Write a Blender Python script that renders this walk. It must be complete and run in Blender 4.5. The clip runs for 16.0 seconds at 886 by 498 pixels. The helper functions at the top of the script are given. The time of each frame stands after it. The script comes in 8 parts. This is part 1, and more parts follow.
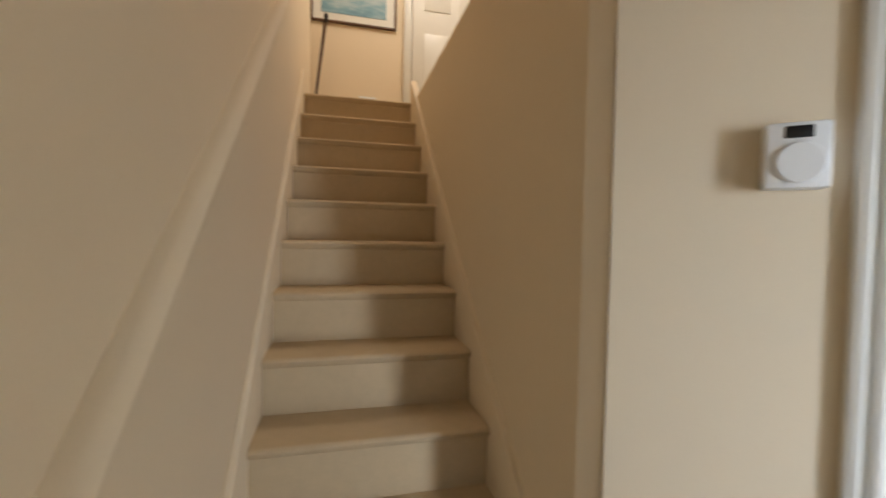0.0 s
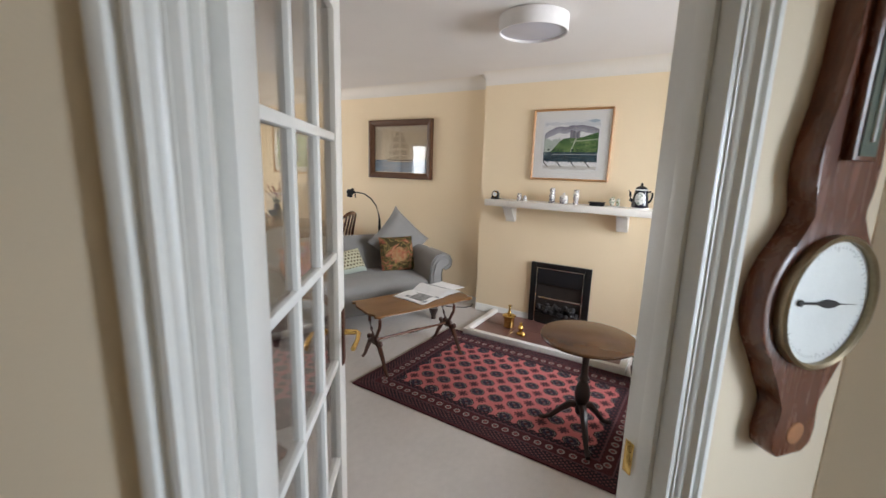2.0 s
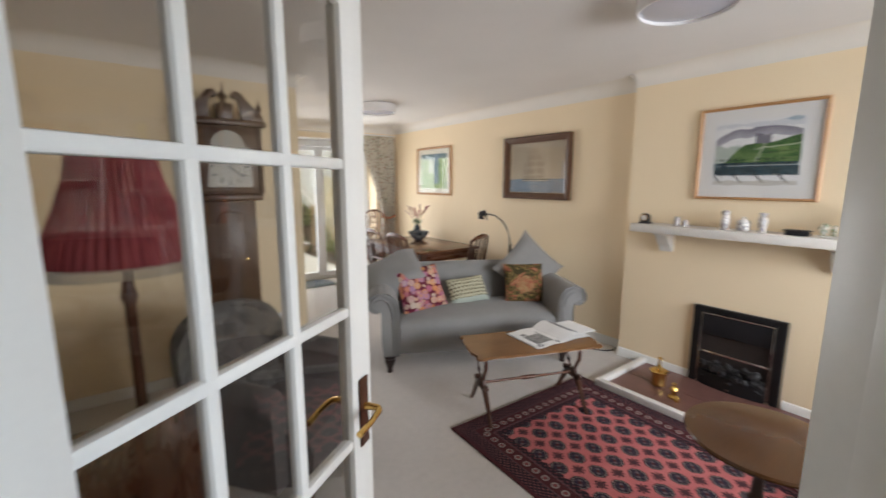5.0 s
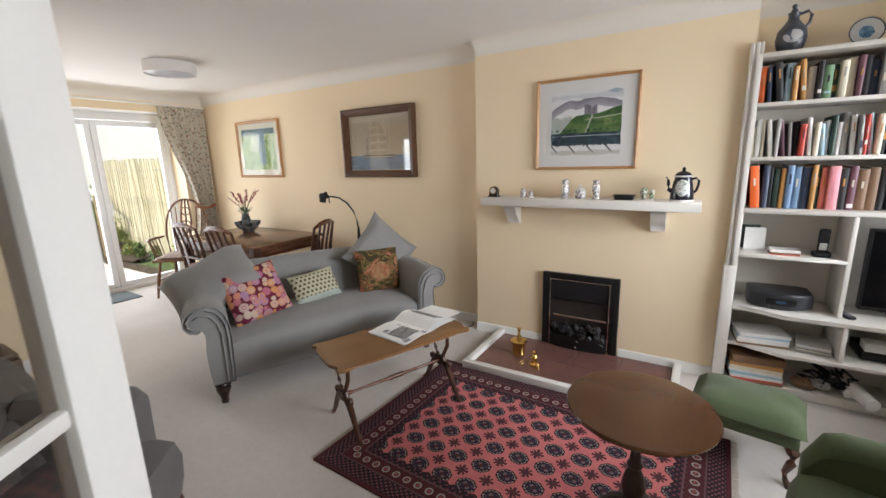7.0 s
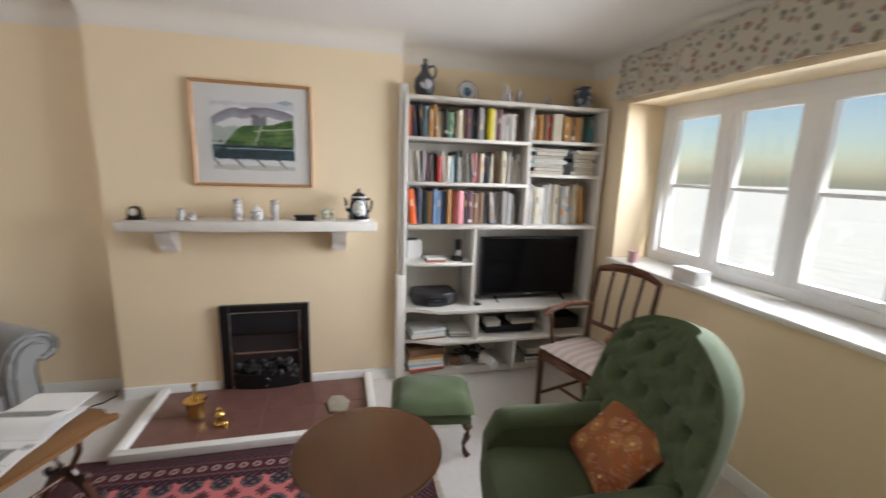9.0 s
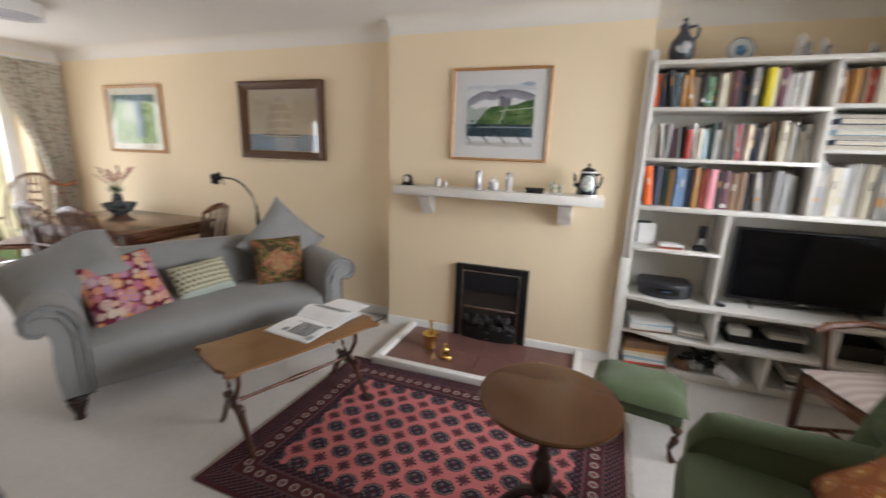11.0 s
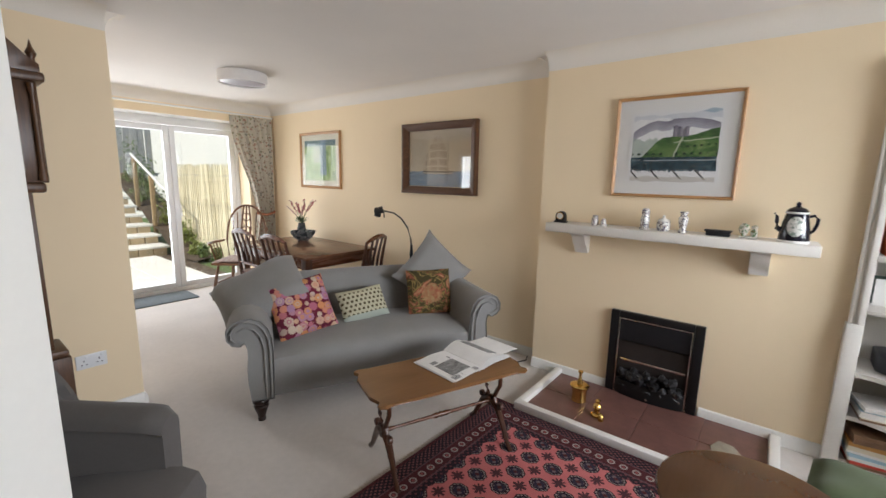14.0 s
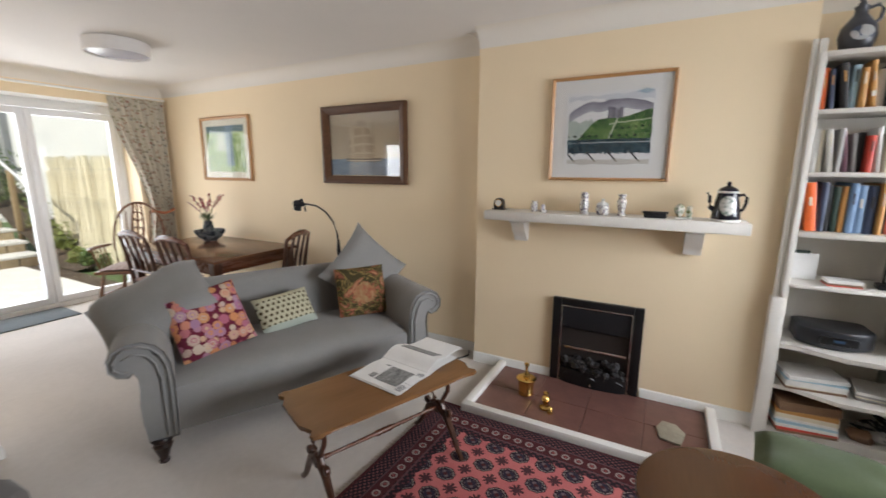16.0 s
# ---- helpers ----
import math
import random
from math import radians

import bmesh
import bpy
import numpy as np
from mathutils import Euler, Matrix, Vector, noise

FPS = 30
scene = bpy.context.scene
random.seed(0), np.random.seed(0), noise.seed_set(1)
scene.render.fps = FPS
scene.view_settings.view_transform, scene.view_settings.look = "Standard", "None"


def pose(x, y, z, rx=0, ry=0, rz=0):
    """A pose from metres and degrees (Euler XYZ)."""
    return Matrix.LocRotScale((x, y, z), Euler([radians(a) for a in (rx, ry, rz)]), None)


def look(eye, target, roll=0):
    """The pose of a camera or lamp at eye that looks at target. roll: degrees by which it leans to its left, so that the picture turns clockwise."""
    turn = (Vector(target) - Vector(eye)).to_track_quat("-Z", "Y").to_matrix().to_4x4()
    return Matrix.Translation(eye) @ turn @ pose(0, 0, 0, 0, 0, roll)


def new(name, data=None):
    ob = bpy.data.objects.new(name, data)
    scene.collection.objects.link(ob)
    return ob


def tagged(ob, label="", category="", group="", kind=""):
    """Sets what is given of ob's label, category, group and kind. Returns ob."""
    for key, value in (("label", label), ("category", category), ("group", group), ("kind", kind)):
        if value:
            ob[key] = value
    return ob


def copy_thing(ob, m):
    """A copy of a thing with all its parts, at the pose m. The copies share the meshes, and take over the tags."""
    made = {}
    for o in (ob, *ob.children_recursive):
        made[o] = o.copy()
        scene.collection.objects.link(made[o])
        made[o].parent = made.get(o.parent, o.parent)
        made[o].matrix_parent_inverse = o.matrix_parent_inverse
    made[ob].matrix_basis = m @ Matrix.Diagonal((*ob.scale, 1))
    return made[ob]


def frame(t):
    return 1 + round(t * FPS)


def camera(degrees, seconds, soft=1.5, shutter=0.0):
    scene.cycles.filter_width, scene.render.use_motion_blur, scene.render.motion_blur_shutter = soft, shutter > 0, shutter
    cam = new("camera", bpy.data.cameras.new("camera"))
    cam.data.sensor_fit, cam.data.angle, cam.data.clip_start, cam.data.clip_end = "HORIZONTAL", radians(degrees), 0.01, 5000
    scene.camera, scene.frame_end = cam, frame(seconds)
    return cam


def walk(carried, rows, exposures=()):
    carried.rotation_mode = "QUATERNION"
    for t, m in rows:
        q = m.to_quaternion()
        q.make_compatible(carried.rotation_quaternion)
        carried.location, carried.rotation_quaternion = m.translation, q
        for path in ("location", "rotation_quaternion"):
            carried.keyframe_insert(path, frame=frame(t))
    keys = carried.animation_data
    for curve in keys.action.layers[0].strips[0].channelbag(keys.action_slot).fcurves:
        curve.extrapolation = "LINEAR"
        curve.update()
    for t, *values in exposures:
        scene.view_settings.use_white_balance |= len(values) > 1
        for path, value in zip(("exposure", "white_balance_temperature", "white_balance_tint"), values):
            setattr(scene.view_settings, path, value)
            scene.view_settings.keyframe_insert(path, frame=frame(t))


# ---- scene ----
cam = camera(93.8, 16.0, shutter=0.4)
PATH = [
    (0, (0.211, 0.305, 1.552), (0.689, 2.246, 1.488), 1.1),
    (0.3, (0.268, 0.28, 1.578), (1.073, 2.106, 1.44), 1.4),
    (0.5, (0.306, 0.275, 1.551), (1.423, 1.931, 1.451), 1.3),
    (0.7, (0.338, 0.26, 1.543), (1.694, 1.721, 1.372), 3.1),
    (1, (0.414, 0.237, 1.519), (2.004, 1.431, 1.308), 1.7),
    (1.5, (0.605, 0.235, 1.513), (2.262, 1.299, 1.162), -0.3),
    (2, (0.795, 0.283, 1.478), (2.48, 1.29, 1.094), 1.8),
    (2.2, (0.876, 0.318, 1.465), (2.57, 1.316, 1.095), 2.7),
    (2.5, (1.028, 0.3, 1.494), (2.642, 1.422, 1.124), 1.8),
    (3, (1.182, 0.194, 1.505), (2.215, 1.888, 1.249), 0.2),
    (3.5, (1.261, 0.09, 1.527), (1.957, 1.943, 1.235), 1.2),
    (4, (1.265, 0.104, 1.519), (1.98, 1.951, 1.242), 0.8),
    (4.5, (1.287, 0.145, 1.521), (2.064, 1.961, 1.209), 0.2),
    (5, (1.274, 0.285, 1.513), (2.463, 1.862, 1.197), 0.1),
    (5.2, (1.271, 0.342, 1.515), (2.622, 1.78, 1.191), -0.3),
    (7.6, (1.628, 0.691, 1.479), (3.326, 1.664, 1.068), -0.3),
    (8, (1.679, 0.794, 1.474), (3.446, 1.642, 1.078), 0.8),
    (8.5, (1.721, 0.819, 1.548), (3.666, 1.082, 1.162), 1.1),
    (8.6, (1.73, 0.778, 1.557), (3.692, 0.873, 1.183), 1.9),
    (8.7, (1.756, 0.773, 1.56), (3.716, 0.69, 1.175), 2.2),
    (9.0, (1.755, 0.765, 1.553), (3.660, 0.290, 1.171), 2.0),
    (9.4, (1.740, 0.740, 1.540), (3.547, -0.027, 1.158), 1.8),
    (9.8, (1.710, 0.710, 1.525), (3.527, -0.024, 1.126), 1.7),
    (10.3, (1.680, 0.670, 1.507), (3.612, 0.364, 1.091), 1.8),
    (10.8, (1.654, 0.642, 1.486), (3.566, 1.025, 1.041), 2.1),
    (11, (1.641, 0.618, 1.456), (3.476, 1.266, 0.996), 1.9),
    (11.5, (1.62, 0.573, 1.46), (3.243, 1.655, 1.02), -0.3),
    (12, (1.59, 0.603, 1.453), (3.157, 1.785, 1.068), 0.9),
    (12.5, (1.588, 0.638, 1.456), (3.162, 1.818, 1.092), 1.8),
    (13, (1.605, 0.666, 1.459), (3.18, 1.841, 1.086), 1.8),
    (13.5, (1.638, 0.699, 1.462), (3.214, 1.881, 1.119), 1.5),
    (14, (1.682, 0.748, 1.492), (3.225, 1.975, 1.155), 1.2),
    (14.5, (1.696, 0.842, 1.482), (3.192, 2.129, 1.156), 1.2),
    (15, (1.7, 0.896, 1.489), (3.175, 2.206, 1.165), 0.7),
    (15.5, (1.757, 0.941, 1.484), (3.344, 2.113, 1.157), 0.6),
    (16, (1.857, 0.932, 1.465), (3.586, 1.863, 1.088), 0.2),
]
walk(cam, [(t, look(eye, target, roll)) for t, eye, target, roll in PATH], [(0, 0.9), (0.5, 0.52), (1.0, 0.25), (2.0, 0.12), (3.0, 0.04), (8.0, 0.04), (8.7, -0.06), (10.8, -0.06), (11.5, 0.02), (13.0, -0.04), (15.0, -0.14), (16, -0.08)])


# ---- light ----
world = bpy.data.worlds.new("sky")
scene.world = world
world.use_nodes = True
wn = world.node_tree
sky = wn.nodes.new("ShaderNodeTexSky")
sky.sky_type, sky.sun_disc = "NISHITA", False
sky.sun_elevation, sky.sun_rotation = radians(47), radians(257)
wn.nodes["Background"].inputs[1].default_value = 0.15
wn.links.new(sky.outputs[0], wn.nodes["Background"].inputs[0])
sun = new("sun", bpy.data.lights.new("sun", "SUN"))
sun.data.energy, sun.data.angle, sun.data.color = 5.0, radians(0.6), (1.0, 0.95, 0.86)
sun.matrix_world = look((-12, 5.5, 14), (1, 8.6, 0))


def rect_light(name, at, to, w, h, watts, colour):
    """A rectangular lamp: daylight that comes in through an opening, and the landing's added fill."""
    ob = new(name, bpy.data.lights.new(name, "AREA"))
    ob.data.shape, ob.data.size, ob.data.size_y = "RECTANGLE", w, h
    ob.data.energy, ob.data.color = watts, colour
    ob.matrix_world = look(at, to)
    return ob


rect_light("garden_daylight", (3.24, 6.72, 1.12), (3.3, 0, 0.9), 2.2, 2.0, 66, (0.92, 0.93, 1.0))
rect_light("dining_window_daylight", (0.56, 5.6, 1.5), (4, 5.0, 1.1), 0.9, 1.0, 18, (0.92, 0.93, 1.0))
rect_light("front_window_daylight", (3.4, -1.46, 1.5), (3.5, 2.2, 0.8), 1.9, 1.0, 60, (0.885, 0.92, 1.0)).data.spread = radians(104)
rect_light("front_door_daylight", (1.0, -1.30, 1.35), (0.5, 0.9, 1.2), 0.45, 1.2, 0.3, (0.95, 0.97, 1.0))
rect_light("side_light_daylight", (1.66, -1.30, 1.2), (1.28, 0.7, 1.0), 0.28, 1.5, 5.4, (0.76, 0.86, 1.0)).data.spread = radians(66)
# added warm fill over stairs and landing; no window or fitting stands there
rect_light("landing_fill", (0.95, 3.2, 4.4), (0.3, 3.0, 2.0), 0.8, 0.8, 12, (1.0, 0.86, 0.70))


# ---- node materials ----
class E:
    """A value in a node tree, with arithmetic."""
    def __init__(self, tree, sock):
        self.t, self.s = tree, sock

    def op(self, kind, *others):
        n = self.t.nodes.new("ShaderNodeMath")
        n.operation = kind
        for i, v in enumerate((self, *others)):
            if isinstance(v, E):
                self.t.links.new(v.s, n.inputs[i])
            else:
                n.inputs[i].default_value = v
        return E(self.t, n.outputs[0])

    def __add__(self, o): return self.op("ADD", o)
    def __radd__(self, o): return self.op("ADD", o)
    def __sub__(self, o): return self.op("SUBTRACT", o)
    def __mul__(self, o): return self.op("MULTIPLY", o)
    def __truediv__(self, o): return self.op("DIVIDE", o)
    def __rsub__(self, o): return self.op("MULTIPLY", -1.0).op("ADD", o)
    def lt(self, o): return self.op("LESS_THAN", o)
    def gt(self, o): return self.op("GREATER_THAN", o)
    def mod(self, o): return self.op("FLOORED_MODULO", o)
    def abs(self): return self.op("ABSOLUTE")
    def max(self, o): return self.op("MAXIMUM", o)
    def min(self, o): return self.op("MINIMUM", o)
    def floor(self): return self.op("FLOOR")
    def sin(self): return self.op("SINE")

    def smooth(self, a, b):
        n = self.t.nodes.new("ShaderNodeMapRange")
        n.interpolation_type = "SMOOTHSTEP"
        self.t.links.new(self.s, n.inputs[0])
        n.inputs[1].default_value, n.inputs[2].default_value = a, b
        return E(self.t, n.outputs[0])


class Mat:
    def __init__(self, name, rough=0.6, metal=0.0, spec=0.5):
        self.m = bpy.data.materials.new(name)
        self.m.use_nodes = True
        self.t = self.m.node_tree
        self.b = self.t.nodes["Principled BSDF"]
        self.b.inputs["Roughness"].default_value = rough
        self.b.inputs["Metallic"].default_value = metal
        self.b.inputs["Specular IOR Level"].default_value = spec
        self.c = self.t.nodes.new("ShaderNodeTexCoord")
        self.height = None

    def xyz(self):
        n = self.t.nodes.new("ShaderNodeSeparateXYZ")
        self.t.links.new(self.c.outputs["Object"], n.inputs[0])
        return [E(self.t, o) for o in n.outputs]

    def vec(self, x, y, z=0.0):
        n = self.t.nodes.new("ShaderNodeCombineXYZ")
        for i, v in enumerate((x, y, z)):
            if isinstance(v, E):
                self.t.links.new(v.s, n.inputs[i])
            else:
                n.inputs[i].default_value = v
        return n.outputs[0]

    def noise(self, scale, detail=3.0, rough=0.6, vec=None, stretch=None, distort=0.0):
        n = self.t.nodes.new("ShaderNodeTexNoise")
        n.inputs["Scale"].default_value, n.inputs["Detail"].default_value = scale, detail
        n.inputs["Roughness"].default_value, n.inputs["Distortion"].default_value = rough, distort
        src = vec if vec is not None else self.c.outputs["Object"]
        if stretch:
            mp = self.t.nodes.new("ShaderNodeMapping")
            mp.inputs["Scale"].default_value = stretch
            self.t.links.new(src, mp.inputs[0])
            src = mp.outputs[0]
        self.t.links.new(src, n.inputs["Vector"])
        return E(self.t, n.outputs[0])

    def voronoi(self, scale, vec=None, feature="F1", randomness=1.0):
        n = self.t.nodes.new("ShaderNodeTexVoronoi")
        n.feature = feature
        n.inputs["Scale"].default_value, n.inputs["Randomness"].default_value = scale, randomness
        self.t.links.new(vec if vec is not None else self.c.outputs["Object"], n.inputs["Vector"])
        return E(self.t, n.outputs["Distance"]), n.outputs["Color"] if feature == "F1" else None

    def ramp(self, fac, stops, constant=False):
        n = self.t.nodes.new("ShaderNodeValToRGB")
        if constant:
            n.color_ramp.interpolation = "CONSTANT"
        el = n.color_ramp.elements
        while len(el) < len(stops):
            el.new(0.5)
        for e, (p, col) in zip(el, stops):
            e.position, e.color = p, (*col, 1)
        self.t.links.new(fac.s if isinstance(fac, E) else fac, n.inputs[0])
        return n.outputs[0]

    def mix(self, fac, a, b, mode="MIX"):
        n = self.t.nodes.new("ShaderNodeMix")
        n.data_type, n.blend_type = "RGBA", mode
        for i, v in ((0, fac), (6, a), (7, b)):
            if isinstance(v, E):
                self.t.links.new(v.s, n.inputs[i])
            elif isinstance(v, (tuple, float, int)):
                n.inputs[i].default_value = (*v, 1) if isinstance(v, tuple) else v
            else:
                self.t.links.new(v, n.inputs[i])
        return n.outputs[2]

    def colour(self, sock):
        if isinstance(sock, tuple):
            self.b.inputs["Base Color"].default_value = (*sock, 1)
        else:
            self.t.links.new(sock, self.b.inputs["Base Color"])
        return self

    def rough(self, e):
        self.t.links.new(e.s, self.b.inputs["Roughness"])
        return self

    def bump(self, e, strength=0.3, dist=0.002):
        n = self.t.nodes.new("ShaderNodeBump")
        n.inputs["Strength"].default_value, n.inputs["Distance"].default_value = strength, dist
        self.t.links.new(e.s, n.inputs["Height"])
        self.t.links.new(n.outputs[0], self.b.inputs["Normal"])
        return self

    def random(self):
        n = self.t.nodes.new("ShaderNodeObjectInfo")
        return E(self.t, n.outputs["Random"])


def shade(c, k):
    return tuple(min(1.0, v * k) for v in c)


def plain(name, col, rough=0.6, metal=0.0, vary=0.1, scale=6.0, grain=180.0, bump=0.15, dist=0.001, spec=0.5):
    """Paint, plaster, cloth, metal: a base colour with variation at two scales and a fine relief."""
    m = Mat(name, rough, metal, spec)
    big, fine = m.noise(scale, 4), m.noise(grain, 2)
    f = big * 0.65 + fine * 0.35
    m.colour(m.ramp(f, [(0.3, shade(col, 1 - vary)), (0.7, shade(col, 1 + vary))]))
    if bump:
        m.bump(fine + big * 0.5, bump, dist)
    return m.m


def wood(name, dark, light, rough=0.35, along="x", scale=9.0, spec=0.5):
    m = Mat(name, rough, 0, spec)
    st = {"x": (0.12, 1, 1), "y": (1, 0.12, 1), "z": (1, 1, 0.12)}[along]
    g = m.noise(scale * 4, 5, 0.65, stretch=st, distort=0.6)
    f = m.noise(scale * 30, 2, 0.5, stretch=st)
    m.colour(m.ramp(g * 0.75 + f * 0.25, [(0.3, dark), (0.55, tuple((a + b) / 2 for a, b in zip(dark, light))), (0.72, light)]))
    m.rough(g * 0.2 + (rough - 0.08))
    if spec > 0.45:
        m.bump(f + g, 0.05, 0.0003)
    return m.m


def polished(name, col, rough=0.22):
    """Waxed hardwood: long faint grain under an even shine."""
    m = Mat(name, rough, 0, 0.5)
    g, f = m.noise(9, 3, 0.5, stretch=(0.25, 1, 1)), m.noise(120, 2, 0.5, stretch=(0.08, 1, 1))
    m.colour(m.ramp(g * 0.7 + f * 0.3, [(0.25, shade(col, 0.80)), (0.75, shade(col, 1.22))]))
    return m.m


CREAM = plain("cream_wall_paint", (0.87, 0.715, 0.49), 0.75, vary=0.025, scale=1.6, grain=260, bump=0.12)
HALLPAINT = plain("warm_white_wall_paint", (0.79, 0.67, 0.50), 0.75, vary=0.03, scale=1.5, grain=260, bump=0.12)
CEIL = plain("white_ceiling_paint", (0.80, 0.77, 0.735), 0.85, vary=0.025, scale=2.0, grain=120, bump=0.2)
COVEP = plain("warm_white_coving_paint", (0.80, 0.755, 0.68), 0.8, vary=0.025, scale=2.0, grain=120, bump=0.15)
GLOSS = plain("white_gloss_paint", (0.80, 0.79, 0.75), 0.28, vary=0.03, scale=5, grain=90, bump=0.08)
SHELFW = plain("white_shelf_paint", (0.73, 0.70, 0.645), 0.45, vary=0.04, scale=5, grain=120, bump=0.08)


def carpet(name, col):
    m = Mat(name, 0.95, 0, 0.15)
    big, mid, fine = m.noise(1.1, 3), m.noise(26, 3), m.noise(420, 2)
    m.colour(m.ramp(big * 0.45 + mid * 0.25 + fine * 0.3, [(0.3, shade(col, 0.86)), (0.7, shade(col, 1.12))]))
    m.bump(fine + mid * 0.6, 0.55, 0.004)
    return m.m


CARPET = carpet("pale_beige_carpet", (0.63, 0.59, 0.55))
STAIRC = carpet("fawn_stair_carpet", (0.58, 0.45, 0.29))
MAHOG = wood("mahogany", (0.055, 0.017, 0.008), (0.19, 0.065, 0.026), 0.25)
MAHOGZ = wood("mahogany_upright", (0.035, 0.012, 0.006), (0.11, 0.038, 0.017), 0.3, "z")
EBON = wood("blackened_mahogany", (0.010, 0.005, 0.004), (0.035, 0.014, 0.008), 0.3, "z")
WALNUT = polished("walnut_top", (0.185, 0.090, 0.035), 0.24)
OAKF = wood("light_oak", (0.36, 0.17, 0.06), (0.58, 0.33, 0.14), 0.4)
SHIPF = wood("dark_oak_frame", (0.06, 0.025, 0.012), (0.16, 0.075, 0.035), 0.4)
BRASS = plain("polished_brass", (0.78, 0.52, 0.17), 0.2, 1.0, vary=0.12, scale=20, bump=0.05)
CHROME = plain("chrome", (0.65, 0.65, 0.64), 0.18, 1.0, vary=0.05, bump=0)
BLACK = plain("black_enamel", (0.010, 0.010, 0.011), 0.3, vary=0.2, spec=0.35)
BLACKM = plain("matt_black_metal", (0.014, 0.014, 0.016), 0.5, vary=0.2, spec=0.25)
UPVC = plain("white_upvc", (0.80, 0.81, 0.82), 0.3, vary=0.02, bump=0.05)


def clear_glass(name, tint=(0.95, 0.97, 0.96), gloss=0.12):
    """A pane: mostly clear, with a mirror share that grows at a slant."""
    m = bpy.data.materials.new(name)
    m.use_nodes = True
    t = m.node_tree
    t.nodes.clear()
    out, tr, gl, mx, fr = (t.nodes.new("ShaderNode" + k) for k in ("OutputMaterial", "BsdfTransparent", "BsdfGlossy", "MixShader", "LayerWeight"))
    tr.inputs[0].default_value, gl.inputs[0].default_value, gl.inputs[1].default_value = (*tint, 1), (1, 1, 1, 1), 0.01
    pw = t.nodes.new("ShaderNodeMath")
    pw.operation, pw.inputs[1].default_value = "POWER", 4.0
    t.links.new(fr.outputs["Facing"], pw.inputs[0])
    mul = t.nodes.new("ShaderNodeMath")
    mul.operation, mul.use_clamp = "MULTIPLY_ADD", True
    mul.inputs[1].default_value, mul.inputs[2].default_value = 0.7, gloss
    t.links.new(pw.outputs[0], mul.inputs[0])
    t.links.new(mul.outputs[0], mx.inputs[0])
    t.links.new(tr.outputs[0], mx.inputs[1])
    t.links.new(gl.outputs[0], mx.inputs[2])
    t.links.new(mx.outputs[0], out.inputs[0])
    return m


GLASS = clear_glass("pane_glass", (0.97, 0.98, 0.97), 0.03)
DOORGLASS = clear_glass("door_glass", (0.80, 0.79, 0.77), 0.035)


# ---- mesh helpers ----
def thing(name, m, label, category, group="", kind=""):
    ob = new(name)
    ob.empty_display_size = 0.1
    ob.matrix_basis = m
    return tagged(ob, label, category, group, kind)


def mesh_of(bm, material, smooth=False, name="mesh"):
    me = bpy.data.meshes.new(name)
    bmesh.ops.recalc_face_normals(bm, faces=bm.faces)
    bm.to_mesh(me)
    bm.free()
    for mt in (material if isinstance(material, (list, tuple)) else [material]):
        me.materials.append(mt)
    if smooth:
        me.shade_smooth()
        me.set_sharp_from_angle(angle=radians(42))
    return me


def part(name, bm, material, parent, label="", smooth=True):
    ob = new(name, mesh_of(bm, material, smooth, name))
    if parent is not None:
        ob.parent = parent
    return tagged(ob, label)


def solid(name, bm, material, label, category, group="", kind="", m=None, smooth=True):
    ob = new(name, mesh_of(bm, material, smooth, name))
    if m is not None:
        ob.matrix_basis = m
    return tagged(ob, label, category, group, kind)


def shared(name, me, parent, m=None, label=""):
    """One more object on a mesh that is there already."""
    ob = new(name, me)
    ob.parent = parent
    if m is not None:
        ob.matrix_basis = m
    return tagged(ob, label)


def box(bm, x0, x1, y0, y1, z0, z1, bev=0.0, m=None, seg=2):
    r = bmesh.ops.create_cube(bm, size=1.0)
    vs = r["verts"]
    for v in vs:
        v.co = Vector(((x0 + x1) / 2 + v.co.x * (x1 - x0), (y0 + y1) / 2 + v.co.y * (y1 - y0), (z0 + z1) / 2 + v.co.z * (z1 - z0)))
    if bev:
        es = list({e for v in vs for e in v.link_edges})
        vs = list({v for f in bmesh.ops.bevel(bm, geom=es, offset=bev, segments=seg, affect="EDGES", profile=0.5)["faces"] for v in f.verts} | {v for v in vs if v.is_valid})
    if m is not None:
        bmesh.ops.transform(bm, matrix=m, verts=vs)
    return bm


def B(*a, **k):
    return box(bmesh.new(), *a, **k)


def lathe(bm, prof, n=20, m=None, squash=1.0):
    rings = []
    for r, z in prof:
        rings.append([bm.verts.new((r * math.cos(2 * math.pi * i / n), squash * r * math.sin(2 * math.pi * i / n), z)) for i in range(n)])
    for a, b in zip(rings, rings[1:]):
        for i in range(n):
            bm.faces.new((a[i], a[(i + 1) % n], b[(i + 1) % n], b[i]))
    bm.faces.new(rings[0][::-1])
    bm.faces.new(rings[-1])
    if m is not None:
        bmesh.ops.transform(bm, matrix=m, verts=[v for r in rings for v in r])
    return bm


def L(prof, n=20, m=None, squash=1.0):
    return lathe(bmesh.new(), prof, n, m, squash)


